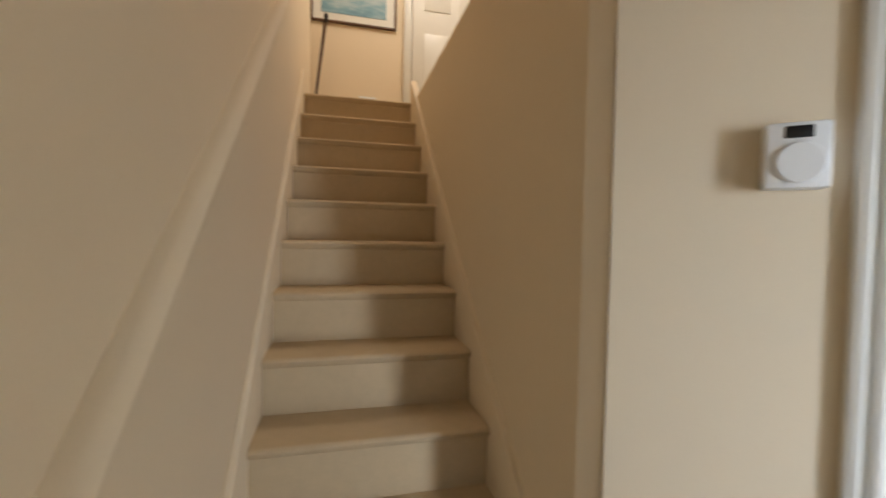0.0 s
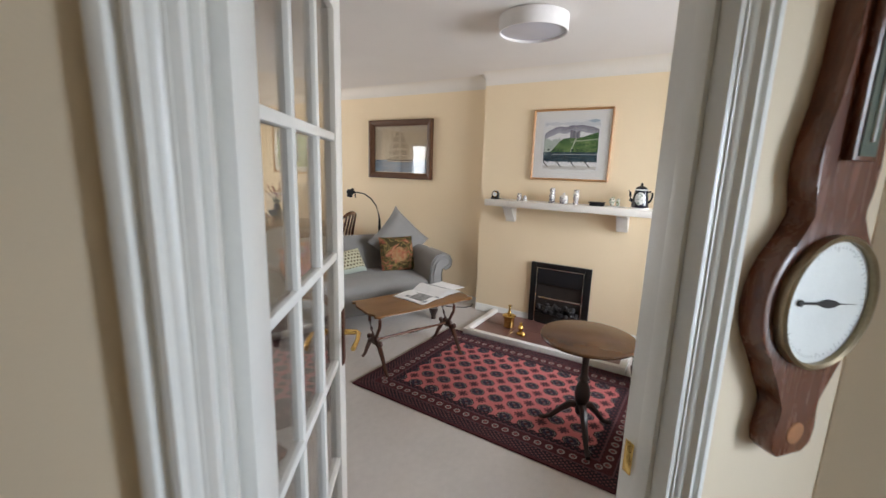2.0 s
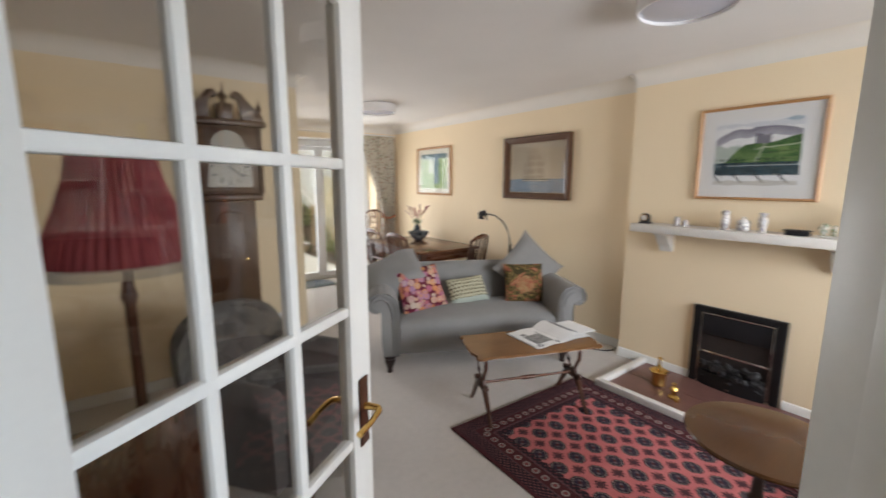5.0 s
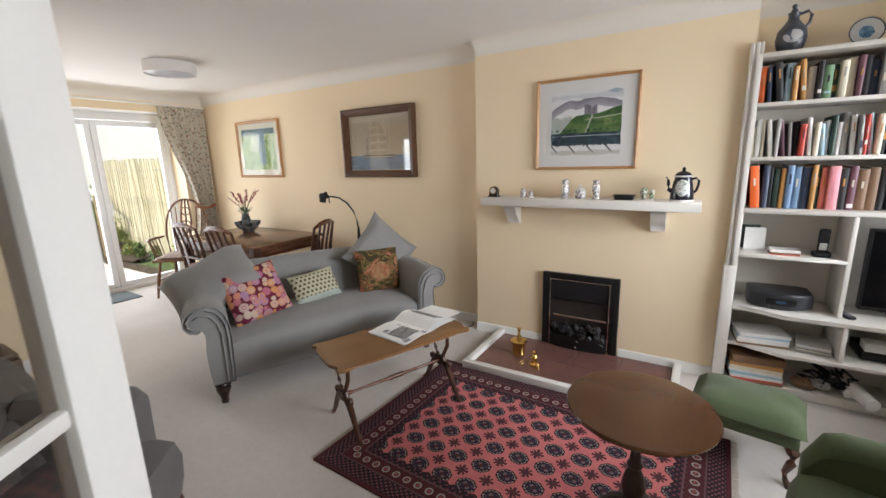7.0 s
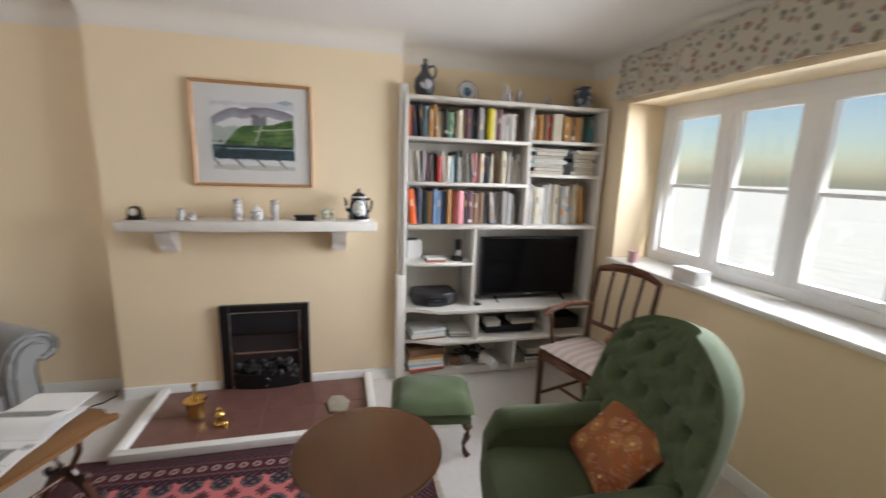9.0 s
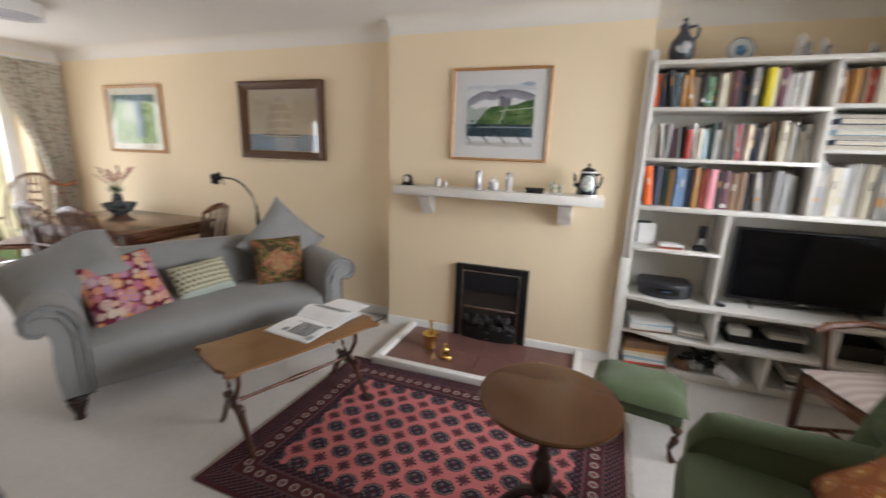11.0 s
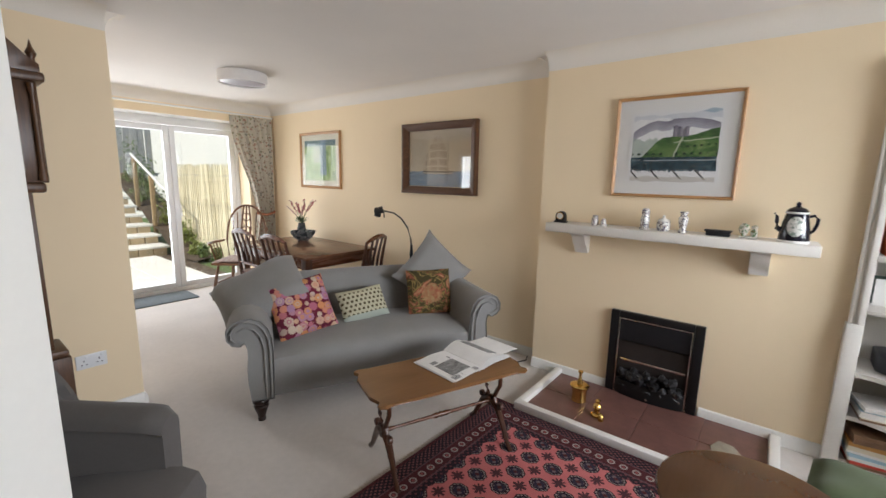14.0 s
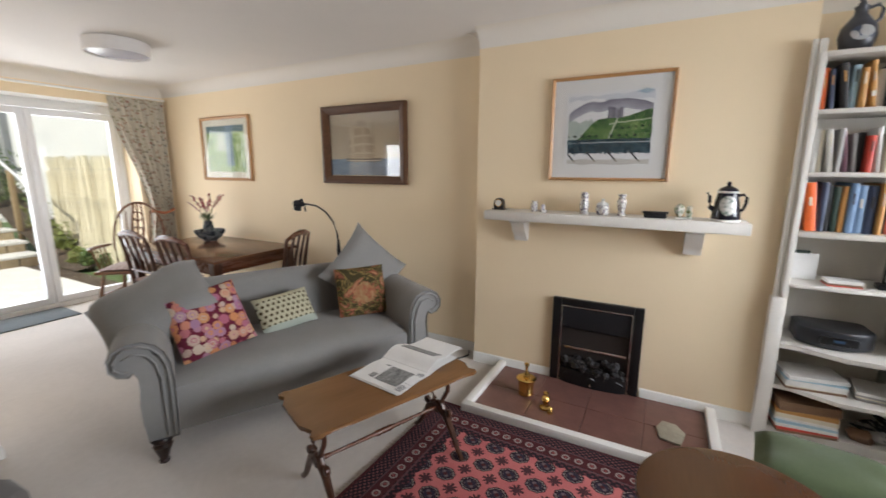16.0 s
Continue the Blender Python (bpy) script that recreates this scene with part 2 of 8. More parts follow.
def tube(bm, pts, r, n=8, m=None, flat=1.0):
    """A round bar along a line of points; r may change on the way."""
    pts = [Vector(p) for p in pts]
    rings = []
    up = Vector((0, 0, 1))
    for i, p in enumerate(pts):
        d = (pts[min(i + 1, len(pts) - 1)] - pts[max(i - 1, 0)]).normalized()
        side = d.cross(up if abs(d.z) < 0.95 else Vector((0, 1, 0))).normalized()
        u = side.cross(d)
        rr = r[i] if isinstance(r, (list, tuple)) else r
        rings.append([bm.verts.new(p + side * rr * math.cos(2 * math.pi * k / n) * flat + u * rr * math.sin(2 * math.pi * k / n)) for k in range(n)])
    for a, b in zip(rings, rings[1:]):
        for i in range(n):
            bm.faces.new((a[i], a[(i + 1) % n], b[(i + 1) % n], b[i]))
    bm.faces.new(rings[0][::-1])
    bm.faces.new(rings[-1])
    if m is not None:
        bmesh.ops.transform(bm, matrix=m, verts=[v for q in rings for v in q])
    return bm


def T(pts, r, n=8, m=None, flat=1.0):
    return tube(bmesh.new(), pts, r, n, m, flat)


def slab(bm, pts, z0, z1, bev=0.0, m=None):
    """A flat outline in x and y, raised from z0 to z1."""
    a = [bm.verts.new((x, y, z0)) for x, y in pts]
    b = [bm.verts.new((x, y, z1)) for x, y in pts]
    n = len(pts)
    fs = [bm.faces.new(a[::-1]), bm.faces.new(b)]
    fs += [bm.faces.new((a[i], a[(i + 1) % n], b[(i + 1) % n], b[i])) for i in range(n)]
    vs = a + b
    if bev:
        es = [e for e in fs[0].edges] + [e for e in fs[1].edges]
        r = bmesh.ops.bevel(bm, geom=es, offset=bev, segments=2, affect="EDGES", profile=0.5)
        vs = list({v for f in r["faces"] for v in f.verts} | {v for v in vs if v.is_valid})
    if m is not None:
        bmesh.ops.transform(bm, matrix=m, verts=vs)
    return bm


def S(pts, z0, z1, bev=0.0, m=None):
    return slab(bmesh.new(), pts, z0, z1, bev, m)


def run(bm, prof, p0, p1, out):
    """A moulding: the outline prof, of (out, up) pairs, drawn from p0 to p1; out is the way that it faces."""
    p0, p1, out = Vector(p0), Vector(p1), Vector((*out, 0)).normalized()
    ends = [[bm.verts.new(p + out * a + Vector((0, 0, b))) for a, b in prof] for p in (p0, p1)]
    n = len(prof)
    for i in range(n):
        bm.faces.new((ends[0][i], ends[0][(i + 1) % n], ends[1][(i + 1) % n], ends[1][i]))
    bm.faces.new(ends[0][::-1])
    bm.faces.new(ends[1])
    return bm


def puff(bm, w, d, h, n=12, pinch=0.5, m=None, sag=0.0):
    """A stuffed cushion of w by d, h thick in the middle, with drawn-out corners."""
    grid = {}
    for s in (1, -1):
        for i in range(n + 1):
            for j in range(n + 1):
                u, v = 2 * i / n - 1, 2 * j / n - 1
                edge = abs(u) > 0.999 or abs(v) > 0.999
                if s == -1 and edge:
                    grid[s, i, j] = grid[1, i, j]
                    continue
                k = 1 - 0.10 * pinch * (1 - u * u) * abs(v) ** 3, 1 - 0.10 * pinch * (1 - v * v) * abs(u) ** 3
                z = s * h / 2 * ((1 - u ** 4) * (1 - v ** 4)) ** 0.55
                z += 0.04 * h * math.sin(5 * u + 2 * s) * math.cos(4 * v)
                grid[s, i, j] = bm.verts.new((u * w / 2 * k[1], v * d / 2 * k[0] - sag * (u * u) * 0.0, z))
    vs = set(grid.values())
    for s in (1, -1):
        for i in range(n):
            for j in range(n):
                q = [grid[s, i, j], grid[s, i + 1, j], grid[s, i + 1, j + 1], grid[s, i, j + 1]]
                bm.faces.new(q if s == 1 else q[::-1])
    if m is not None:
        bmesh.ops.transform(bm, matrix=m, verts=list(vs))
    return bm


def ident(x=0, y=0, z=0, rz=0):
    return pose(x, y, z, 0, 0, rz)


def arc(cx, cy, r, a0, a1, n=8, ry=None):
    ry = r if ry is None else ry
    return [(cx + r * math.cos(radians(a0 + (a1 - a0) * i / n)), cy + ry * math.sin(radians(a0 + (a1 - a0) * i / n))) for i in range(n + 1)]

# ---- setting ----
CEILING = 2.38
Y_TOP = 3.24
FLOOR_UP = 2.47


def wall(name, boxes, label, paint=None):
    bm = bmesh.new()
    for b in boxes:
        box(bm, *b)
    return solid(name, bm, paint or CREAM, label, "wall", kind="structure", smooth=False)


solid("floor", B(0.72, 5.0, -1.35, 6.64, -0.12, 0.0), CARPET, "pale beige fitted carpet over the whole room", "floor", kind="structure", smooth=False)
solid("floor_hall", B(-0.2, 0.718, -1.35, 1.10, -0.12, 0.0), CARPET, "pale beige fitted carpet in the hall", "floor", kind="structure", smooth=False)
solid("ceiling", B(0.78, 5.0, -1.3, 6.4, CEILING, FLOOR_UP - 0.02), CEIL, "white painted plaster ceiling", "ceiling", kind="structure", smooth=False)
solid("ceiling_hall", B(-0.08, 0.779, -1.3, 0.86, CEILING, FLOOR_UP - 0.02), CEIL, "white painted hall ceiling", "ceiling", kind="structure", smooth=False)

# fireplace side
wall("wall_east", [(4.79, 4.95, 2.15, 6.42, 0, CEILING), (4.88, 5.0, -1.3, 0.36, 0, CEILING), (4.64, 4.95, 0.36, 2.15, 0, CEILING)], "cream painted wall with a chimney breast")
# garden side, with the opening for the glazed doors
FX0, FX1, FTOP = 2.04, 4.45, 2.15
wall("wall_north", [(0.7, FX0, 6.28, 6.64, 0, CEILING), (FX1, 4.79, 6.28, 6.64, 0, CEILING), (FX0, FX1, 6.28, 6.64, FTOP, CEILING)], "cream painted wall round the garden doors")
# street side, with the window
WX0, WX1, WZ0, WZ1 = 2.35, 4.40, 0.94, 2.04
wall("wall_south", [(2.04, WX0, -1.62, -1.2, 0, CEILING), (WX1, 4.88, -1.62, -1.2, 0, CEILING), (WX0, WX1, -1.62, -1.2, 0, WZ0), (WX0, WX1, -1.62, -1.2, WZ1, CEILING)], "cream painted wall round the front window")
wall("wall_west", [(0.702, 0.78, 1.10, 3.82, 0, CEILING), (0.66, 0.78, 3.94, 5.15, 0, CEILING), (0.66, 0.78, 6.05, 6.28, 0, CEILING), (0.66, 0.78, 5.15, 6.05, 0, 1.0), (0.66, 0.78, 5.15, 6.05, 2.0, CEILING)], "cream painted wall beside the stairs")
wall("wall_nib", [(0.66, 2.44, 3.82, 3.94, 0, CEILING)], "cream painted wall end between sitting and dining area")

# the slanted wall with the doorway between hall and sitting room
DA = -40.4
DOORM = pose(1.036, 0.732, 0, 0, 0, DA)
DW, DH, DT = 0.725, 2.01, 0.11
bm = bmesh.new()
box(bm, -0.42, -0.02, 0.0, DT, 0, CEILING, m=DOORM)
box(bm, DW + 0.02, 1.17, 0.0, DT, 0, CEILING, m=DOORM)
box(bm, -0.02, DW + 0.02, 0.0, DT, DH + 0.02, CEILING, m=DOORM)
solid("wall_doorway", bm, HALLPAINT, "warm white slanted wall round the sitting room doorway", "wall", kind="structure", smooth=False)
solid("wall_hall_back", S([(0.716, 1.008), (0.786, 1.092), (0.701, 1.5), (0.70, 3.33), (0.69, 3.33), (0.69, 1.06)], 0, FLOOR_UP), HALLPAINT, "warm white hall wall beside the stairs", "wall", kind="structure", smooth=False)
wall("wall_hall_side", [(1.93, 2.04, -1.2, -0.03, 0, CEILING)], "warm white hall wall near the front door", HALLPAINT)
wall("wall_stair", [(-0.2, -0.055, -1.3, 4.0, 0, 4.9)], "warm white wall along the stairs", HALLPAINT)
wall("wall_front_door", [(-0.08, 0.55, -1.4, -1.25, 0, CEILING), (1.92, 2.04, -1.4, -1.25, 0, CEILING), (0.55, 1.92, -1.4, -1.25, 2.05, CEILING)], "warm white hall wall round the front door", HALLPAINT)
wall("wall_landing", [(-0.08, 2.2, 4.0, 4.1, 2.2, 4.9), (2.1, 2.2, 0.83, 4.0, FLOOR_UP, 4.9), (-0.08, 2.1, 0.73, 0.83, FLOOR_UP, 4.9)], "cream painted landing wall", HALLPAINT)
solid("ceiling_landing", B(-0.2, 2.2, 0.73, 4.1, 4.9, 5.0), CEIL, "white landing ceiling", "ceiling", kind="structure", smooth=False)
solid("floor_landing", B(-0.055, 0.69, Y_TOP, 4.0, 2.38, FLOOR_UP), STAIRC, "fawn carpet on the landing", "floor", kind="structure", smooth=False)
solid("floor_landing_side", B(0.692, 2.1, 0.95, 4.0, FLOOR_UP - 0.018, FLOOR_UP + 0.004), STAIRC, "fawn carpet on the upper landing", "floor", kind="structure", smooth=False)

# stairs
RISE, GOING, Y0 = 0.19, 0.208, 0.683
bm = bmesh.new()
prof = []
for k in range(13):
    y, z = Y0 + k * GOING, (k + 1) * RISE
    prof += [(y + 0.022, k * RISE), (y + 0.022, z - 0.035), (y + 0.004, z - 0.022), (y, z - 0.010), (y + 0.006, z - 0.002), (y + 0.016, z)]
prof.append((Y0 + 12 * GOING + 0.06, 13 * RISE))
prof.append((Y0 + 12 * GOING + 0.1, 13 * RISE - 0.25))
prof.append((Y0 + 0.4, 0.0))
rows = [[bm.verts.new((x, y, z)) for y, z in prof] for x in (-0.036, 0.675)]
for i in range(len(prof) - 1):
    bm.faces.new((rows[0][i], rows[0][i + 1], rows[1][i + 1], rows[1][i]))
bm.faces.new(rows[0])
bm.faces.new(rows[1][::-1])
solid("staircase", bm, STAIRC, "straight staircase carpeted in worn fawn pile", "stairs", kind="structure")
SL = RISE / GOING
for x0, x1, nm in ((-0.054, -0.034, "string_wall"), (0.672, 0.714, "string_room")):
    bm = bmesh.new()
    pts = [(Y0 - 0.1, 0.0), (Y0 - 0.1, 0.22), (Y0 + 12 * GOING + 0.05, 0.22 + SL * (12 * GOING + 0.15)), (Y0 + 12 * GOING + 0.05, SL * (12 * GOING - 0.2)), (Y0 + 0.2, 0.0)]
    m = Matrix(((0, 0, 1, 0), (1, 0, 0, 0), (0, 1, 0, 0), (0, 0, 0, 1)))
    slab(bm, pts, x0, x1, 0.004, m)
    solid(nm, bm, HALLPAINT, "painted stair string board", "trim", kind="structure")


# coving, skirting and architraves
COVE = [(0, 0)] + [(0.11 - 0.11 * math.cos(radians(a)), -0.11 + 0.11 * math.sin(radians(a))) for a in range(0, 91, 10)]
SKIRT = [(0, 0), (0.016, 0), (0.016, 0.052), (0.012, 0.059), (0.012, 0.066), (0.006, 0.076), (0, 0.078)]


def mould(name, prof, runs, z, mat_, label):
    bm = bmesh.new()
    for (x0, y0), (x1, y1), out in runs:
        run(bm, prof, (x0, y0, z), (x1, y1, z), out)
    return solid(name, bm, mat_, label, "trim", kind="structure")


mould("coving", COVE, [((4.79, 2.15), (4.79, 6.28), (-1, 0)), ((4.64, 0.36), (4.64, 2.15), (-1, 0)), ((4.79, 2.15), (4.64, 2.15), (0, 1)), ((0.78, 6.28), (4.79, 6.28), (0, -1)),
                       ((4.88, -1.2), (4.88, 0.36), (-1, 0)), ((2.04, -1.2), (4.88, -1.2), (0, 1)), ((0.78, 3.82), (2.44, 3.82), (0, -1)), ((2.44, 3.82), (2.44, 3.94), (1, 0)),
                       ((0.78, 3.94), (2.44, 3.94), (0, 1)), ((0.78, 0.96), (0.78, 3.82), (1, 0)), ((0.78, 3.94), (0.78, 6.28), (1, 0))], CEILING, COVEP, "white plaster coving round the ceiling")
mould("skirting", SKIRT, [((4.79, 2.15), (4.79, 6.28), (-1, 0)), ((4.64, 1.56), (4.64, 2.15), (-1, 0)), ((4.64, 0.36), (4.64, 0.98), (-1, 0)), ((4.45, 6.28), (4.79, 6.28), (0, -1)),
                          ((0.78, 3.82), (2.44, 3.82), (0, -1)), ((2.44, 3.80), (2.44, 3.96), (1, 0)), ((0.78, 3.94), (2.44, 3.94), (0, 1)), ((0.78, 0.96), (0.78, 3.82), (1, 0)),
                          ((2.04, -1.2), (4.55, -1.2), (0, 1)), ((0.722, 1.000), (0.972, 0.787), (-0.648, -0.7615)), ((1.93, -1.2), (1.93, -0.03), (-1, 0))], 0.0, GLOSS, "white gloss skirting board")

ARCH = [(0.0, 0.0), (0.062, 0.0), (0.062, -0.016), (0.054, -0.020), (0.046, -0.020), (0.042, -0.014), (0.034, -0.012), (0.030, -0.020), (0.022, -0.022), (0.016, -0.013), (0.008, -0.011), (0.004, -0.006), (0.0, -0.006)]


def upright(bm, prof, x, flip, z0, z1, m):
    ends = [[bm.verts.new((x + flip * a, b, z)) for a, b in prof] for z in (z0, z1)]
    n = len(prof)
    for i in range(n):
        bm.faces.new((ends[0][i], ends[0][(i + 1) % n], ends[1][(i + 1) % n], ends[1][i]))
    bm.faces.new(ends[0][::-1])
    bm.faces.new(ends[1])
    bmesh.ops.transform(bm, matrix=m, verts=ends[0] + ends[1])


frame_thing = thing("door_frame", DOORM, "white gloss door lining with moulded architraves", "door frame", kind="structure")
for nm, x, fl in (("architrave", -0.012, -1), ("architrave", DW + 0.012, 1)):
    bm = bmesh.new()
    upright(bm, ARCH, x, fl, 0, DH + 0.07, Matrix())
    part(nm, bm, GLOSS, frame_thing)
bm = bmesh.new()
ends = [[bm.verts.new((x, b, DH + 0.012 + a)) for a, b in ARCH] for x in (-0.01, DW + 0.01)]
for i in range(len(ARCH)):
    bm.faces.new((ends[0][i], ends[0][(i + 1) % len(ARCH)], ends[1][(i + 1) % len(ARCH)], ends[1][i]))
part("architrave", bm, GLOSS, frame_thing)
for b in ((-0.02, 0.0, -0.003, DT + 0.003, 0, DH), (DW, DW + 0.02, -0.003, DT + 0.003, 0, DH), (-0.02, DW + 0.02, -0.003, DT + 0.003, DH, DH + 0.02)):
    part("lining", B(*b, bev=0.002), GLOSS, frame_thing)
for b in ((0.0, 0.012, 0.03, 0.065, 0, DH), (DW - 0.012, DW, 0.03, 0.065, 0, DH), (0.012, DW - 0.012, 0.03, 0.065, DH - 0.012, DH)):
    part("door_stop", B(*b, bev=0.002), GLOSS, frame_thing)
part("strike_plate", B(DW - 0.0125, DW - 0.010, 0.072, 0.094, 0.88, 0.95, bev=0.002), BRASS, frame_thing, "brass strike plate")

t = thing("window_2", ident(), "white framed side window in the dining end", "window", kind="structure")
for b in ((5.15, 6.05, 1.0, 1.06), (5.15, 6.05, 1.94, 2.0), (5.15, 5.21, 1.06, 1.94), (5.99, 6.05, 1.06, 1.94), (5.57, 5.63, 1.06, 1.94)):
    part("window_frame", B(0.67, 0.73, b[0], b[1], b[2], b[3], 0.004), UPVC, t)
for y0, y1 in ((5.21, 5.57), (5.63, 5.99)):
    p = part("pane", B(0.697, 0.702, y0, y1, 1.06, 1.94), GLASS, t, smooth=False)
    p.visible_shadow = False

# ---- hall ----
def glazed_door(m):
    """A painted door with fifteen panes; hinge edge at the origin, leaf along x."""
    t = thing("glazed_door", m, "open white gloss internal door with fifteen glass panes", "door")
    w, h, d, st, top, bot = 0.735, 1.975, 0.035, 0.088, 0.105, 0.19
    part("hinge_stile", B(0, st, 0, d, 0, h, 0.002), GLOSS, t)
    part("lock_stile", B(w - st, w, 0, d, 0, h, 0.002), GLOSS, t)
    part("top_rail", B(st, w - st, 0, d, h - top, h, 0.002), GLOSS, t)
    part("bottom_rail", B(st, w - st, 0, d, 0, bot, 0.002), GLOSS, t)
    x0, x1, z0, z1, bar = st, w - st, bot, h - top, 0.024
    cw, ch = (x1 - x0 - 2 * bar) / 3, (z1 - z0 - 4 * bar) / 5
    for i in range(2):
        x = x0 + cw + i * (cw + bar)
        part("glazing_bar", B(x, x + bar, 0.004, d - 0.004, z0, z1, 0.005), GLOSS, t)
    for j in range(4):
        z = z0 + ch + j * (ch + bar)
        part("glazing_bar", B(x0, x1, 0.0035, d - 0.0035, z, z + bar, 0.005), GLOSS, t)
    for i in range(3):
        for j in range(5):
            x, z = x0 + i * (cw + bar), z0 + j * (ch + bar)
            p = part("pane", B(x, x + cw, d / 2 - 0.002, d / 2 + 0.002, z, z + ch), DOORGLASS, t, smooth=False)
            p.visible_shadow = False
    for side, y, s in ((0, -0.001, -1), (1, d + 0.001, 1)):
        pl = part("handle_plate", B(w - 0.065, w - 0.025, min(y, y + s * 0.006), max(y, y + s * 0.006), 0.84, 1.02, 0.003), MAHOGZ, t, "dark wood and brass handle plate")
        part("lever", T([(w - 0.045, y, 0.945), (w - 0.045, y + s * 0.045, 0.945), (w - 0.055, y + s * 0.052, 0.945), (w - 0.10, y + s * 0.055, 0.942), (w - 0.15, y + s * 0.05, 0.936)], [0.010, 0.008, 0.008, 0.007, 0.008], 10), BRASS, t, "polished brass lever")
    for z in (0.25, 1.0, 1.72):
        part("hinge", T([(-0.004, d, z - 0.045), (-0.004, d, z + 0.045)], 0.006, 8), BLACKM, t, "dark steel butt hinge")
    return t


glazed_door(pose(1.128, 0.798, 0.012, 0, 0, 34.2))

# thermostat
t = thing("thermostat", DOORM @ pose(-0.151, -0.001, 1.688), "white wall thermostat with a dial and small display", "thermostat")
part("housing", B(-0.042, 0.042, -0.036, 0, -0.052, 0.052, 0.006), UPVC, t)
part("dial", L([(0.032, -0.002), (0.032, 0.004), (0.030, 0.006), (0.0, 0.006)], 28, pose(0.002, -0.036, -0.012, 90)), UPVC, t, "round white dial")
part("display", B(-0.018, 0.018, -0.039, -0.034, 0.026, 0.045, 0.002), BLACK, t, "small dark display")

# barometer
BARO = wood("barometer_mahogany", (0.07, 0.02, 0.010), (0.22, 0.075, 0.035), 0.25, "y")
SILVER = plain("silvered_dial", (0.72, 0.74, 0.72), 0.35, 0.2, vary=0.05, scale=14, bump=0.05)
half = [(0.034, -0.305), (0.054, -0.288), (0.060, -0.255), (0.050, -0.222), (0.044, -0.200), (0.056, -0.175), (0.085, -0.142)] + arc(0, 0, 0.146, -52, 58, 9) + [(0.062, 0.150), (0.062, 0.165), (0.080, 0.20), (0.084, 0.235), (0.076, 0.28), (0.060, 0.335), (0.049, 0.40), (0.045, 0.50), (0.047, 0.58), (0.062, 0.63), (0.065, 0.69)]
outline = half + [(-x, y) for x, y in half[::-1]]
AGED = plain("aged_brass", (0.34, 0.27, 0.17), 0.35, 0.9, vary=0.2, scale=25, bump=0.05)
t = thing("barometer", DOORM @ pose(0.974, -0.001, 1.265, 90), "antique mahogany banjo barometer with silvered dial on the wall", "barometer")
part("case", S(outline, 0.0, 0.045, 0.005), BARO, t)
part("cornice", B(-0.078, 0.078, 0.69, 0.714, 0.0, 0.058, 0.004), BARO, t)
part("pediment", S([(-0.07, 0.714), (-0.06, 0.745), (-0.036, 0.758), (-0.016, 0.738), (-0.014, 0.722), (0.014, 0.722), (0.016, 0.738), (0.036, 0.758), (0.06, 0.745), (0.07, 0.714)], 0.006, 0.04, 0.003), BARO, t)
part("bezel", L([(0.122, 0.045), (0.122, 0.060), (0.117, 0.064), (0.112, 0.060), (0.112, 0.047)], 56), AGED, t, "tarnished brass bezel")
part("dial", L([(0.112, 0.047), (0.112, 0.051), (0.0, 0.051)], 56), SILVER, t, "silvered engraved dial")
part("needle", S([(-0.078, -0.002), (-0.03, -0.002), (-0.012, -0.007), (0.0, -0.008), (0.016, -0.006), (0.03, -0.001), (0.080, 0), (0.03, 0.001), (0.016, 0.006), (0.0, 0.008), (-0.012, 0.007), (-0.03, 0.002), (-0.078, 0.002)], 0.053, 0.055, m=pose(0, 0, 0, 0, 0, -5)), BLACK, t, "blued steel needle")
part("needle_tip", L([(0.006, 0.0528), (0.006, 0.0552), (0, 0.0552)], 12, pose(-0.074, 0.0065, 0)), BLACK, t)
bm = bmesh.new()
for k in range(60):
    a = 2 * math.pi * k / 60
    r0 = 0.098 if k % 5 else 0.093
    box(bm, r0, 0.103, -0.0005, 0.0005, 0.0512, 0.0516, m=pose(0, 0, 0, 0, 0, math.degrees(a)))
part("scale", bm, plain("grey_engraving", (0.28, 0.28, 0.27), 0.5), t, "fine engraved scale marks")
part("thermometer_box", S([(-0.030, 0.245), (0.030, 0.245), (0.030, 0.555), (0.022, 0.570), (0, 0.576), (-0.022, 0.570), (-0.030, 0.555)], 0.045, 0.060, 0.002), BARO, t)
TGLASS = plain("thermometer_glass", (0.10, 0.13, 0.11), 0.05, 0.0, vary=0.05, bump=0, spec=1.0)
part("thermometer_glass", S([(-0.021, 0.252), (0.021, 0.252), (0.021, 0.552), (0, 0.563), (-0.021, 0.552)], 0.0605, 0.0625), TGLASS, t, "glossy thermometer glass")
part("thermometer_tube", T([(0, 0.275, 0.064), (0, 0.535, 0.064)], 0.003, 6), SILVER, t)
INLAY = plain("satinwood_inlay", (0.34, 0.14, 0.05), 0.35, vary=0.15, scale=60)
part("inlay", L([(0.022, 0.0455), (0.022, 0.0465), (0, 0.0465)], 24, pose(0, -0.258, 0)), INLAY, t, "round satinwood inlay")
part("inlay", L([(0.020, 0.0455), (0.020, 0.0465), (0, 0.0465)], 24, pose(0, 0.645, 0), 1.4), INLAY, t, "oval satinwood inlay")

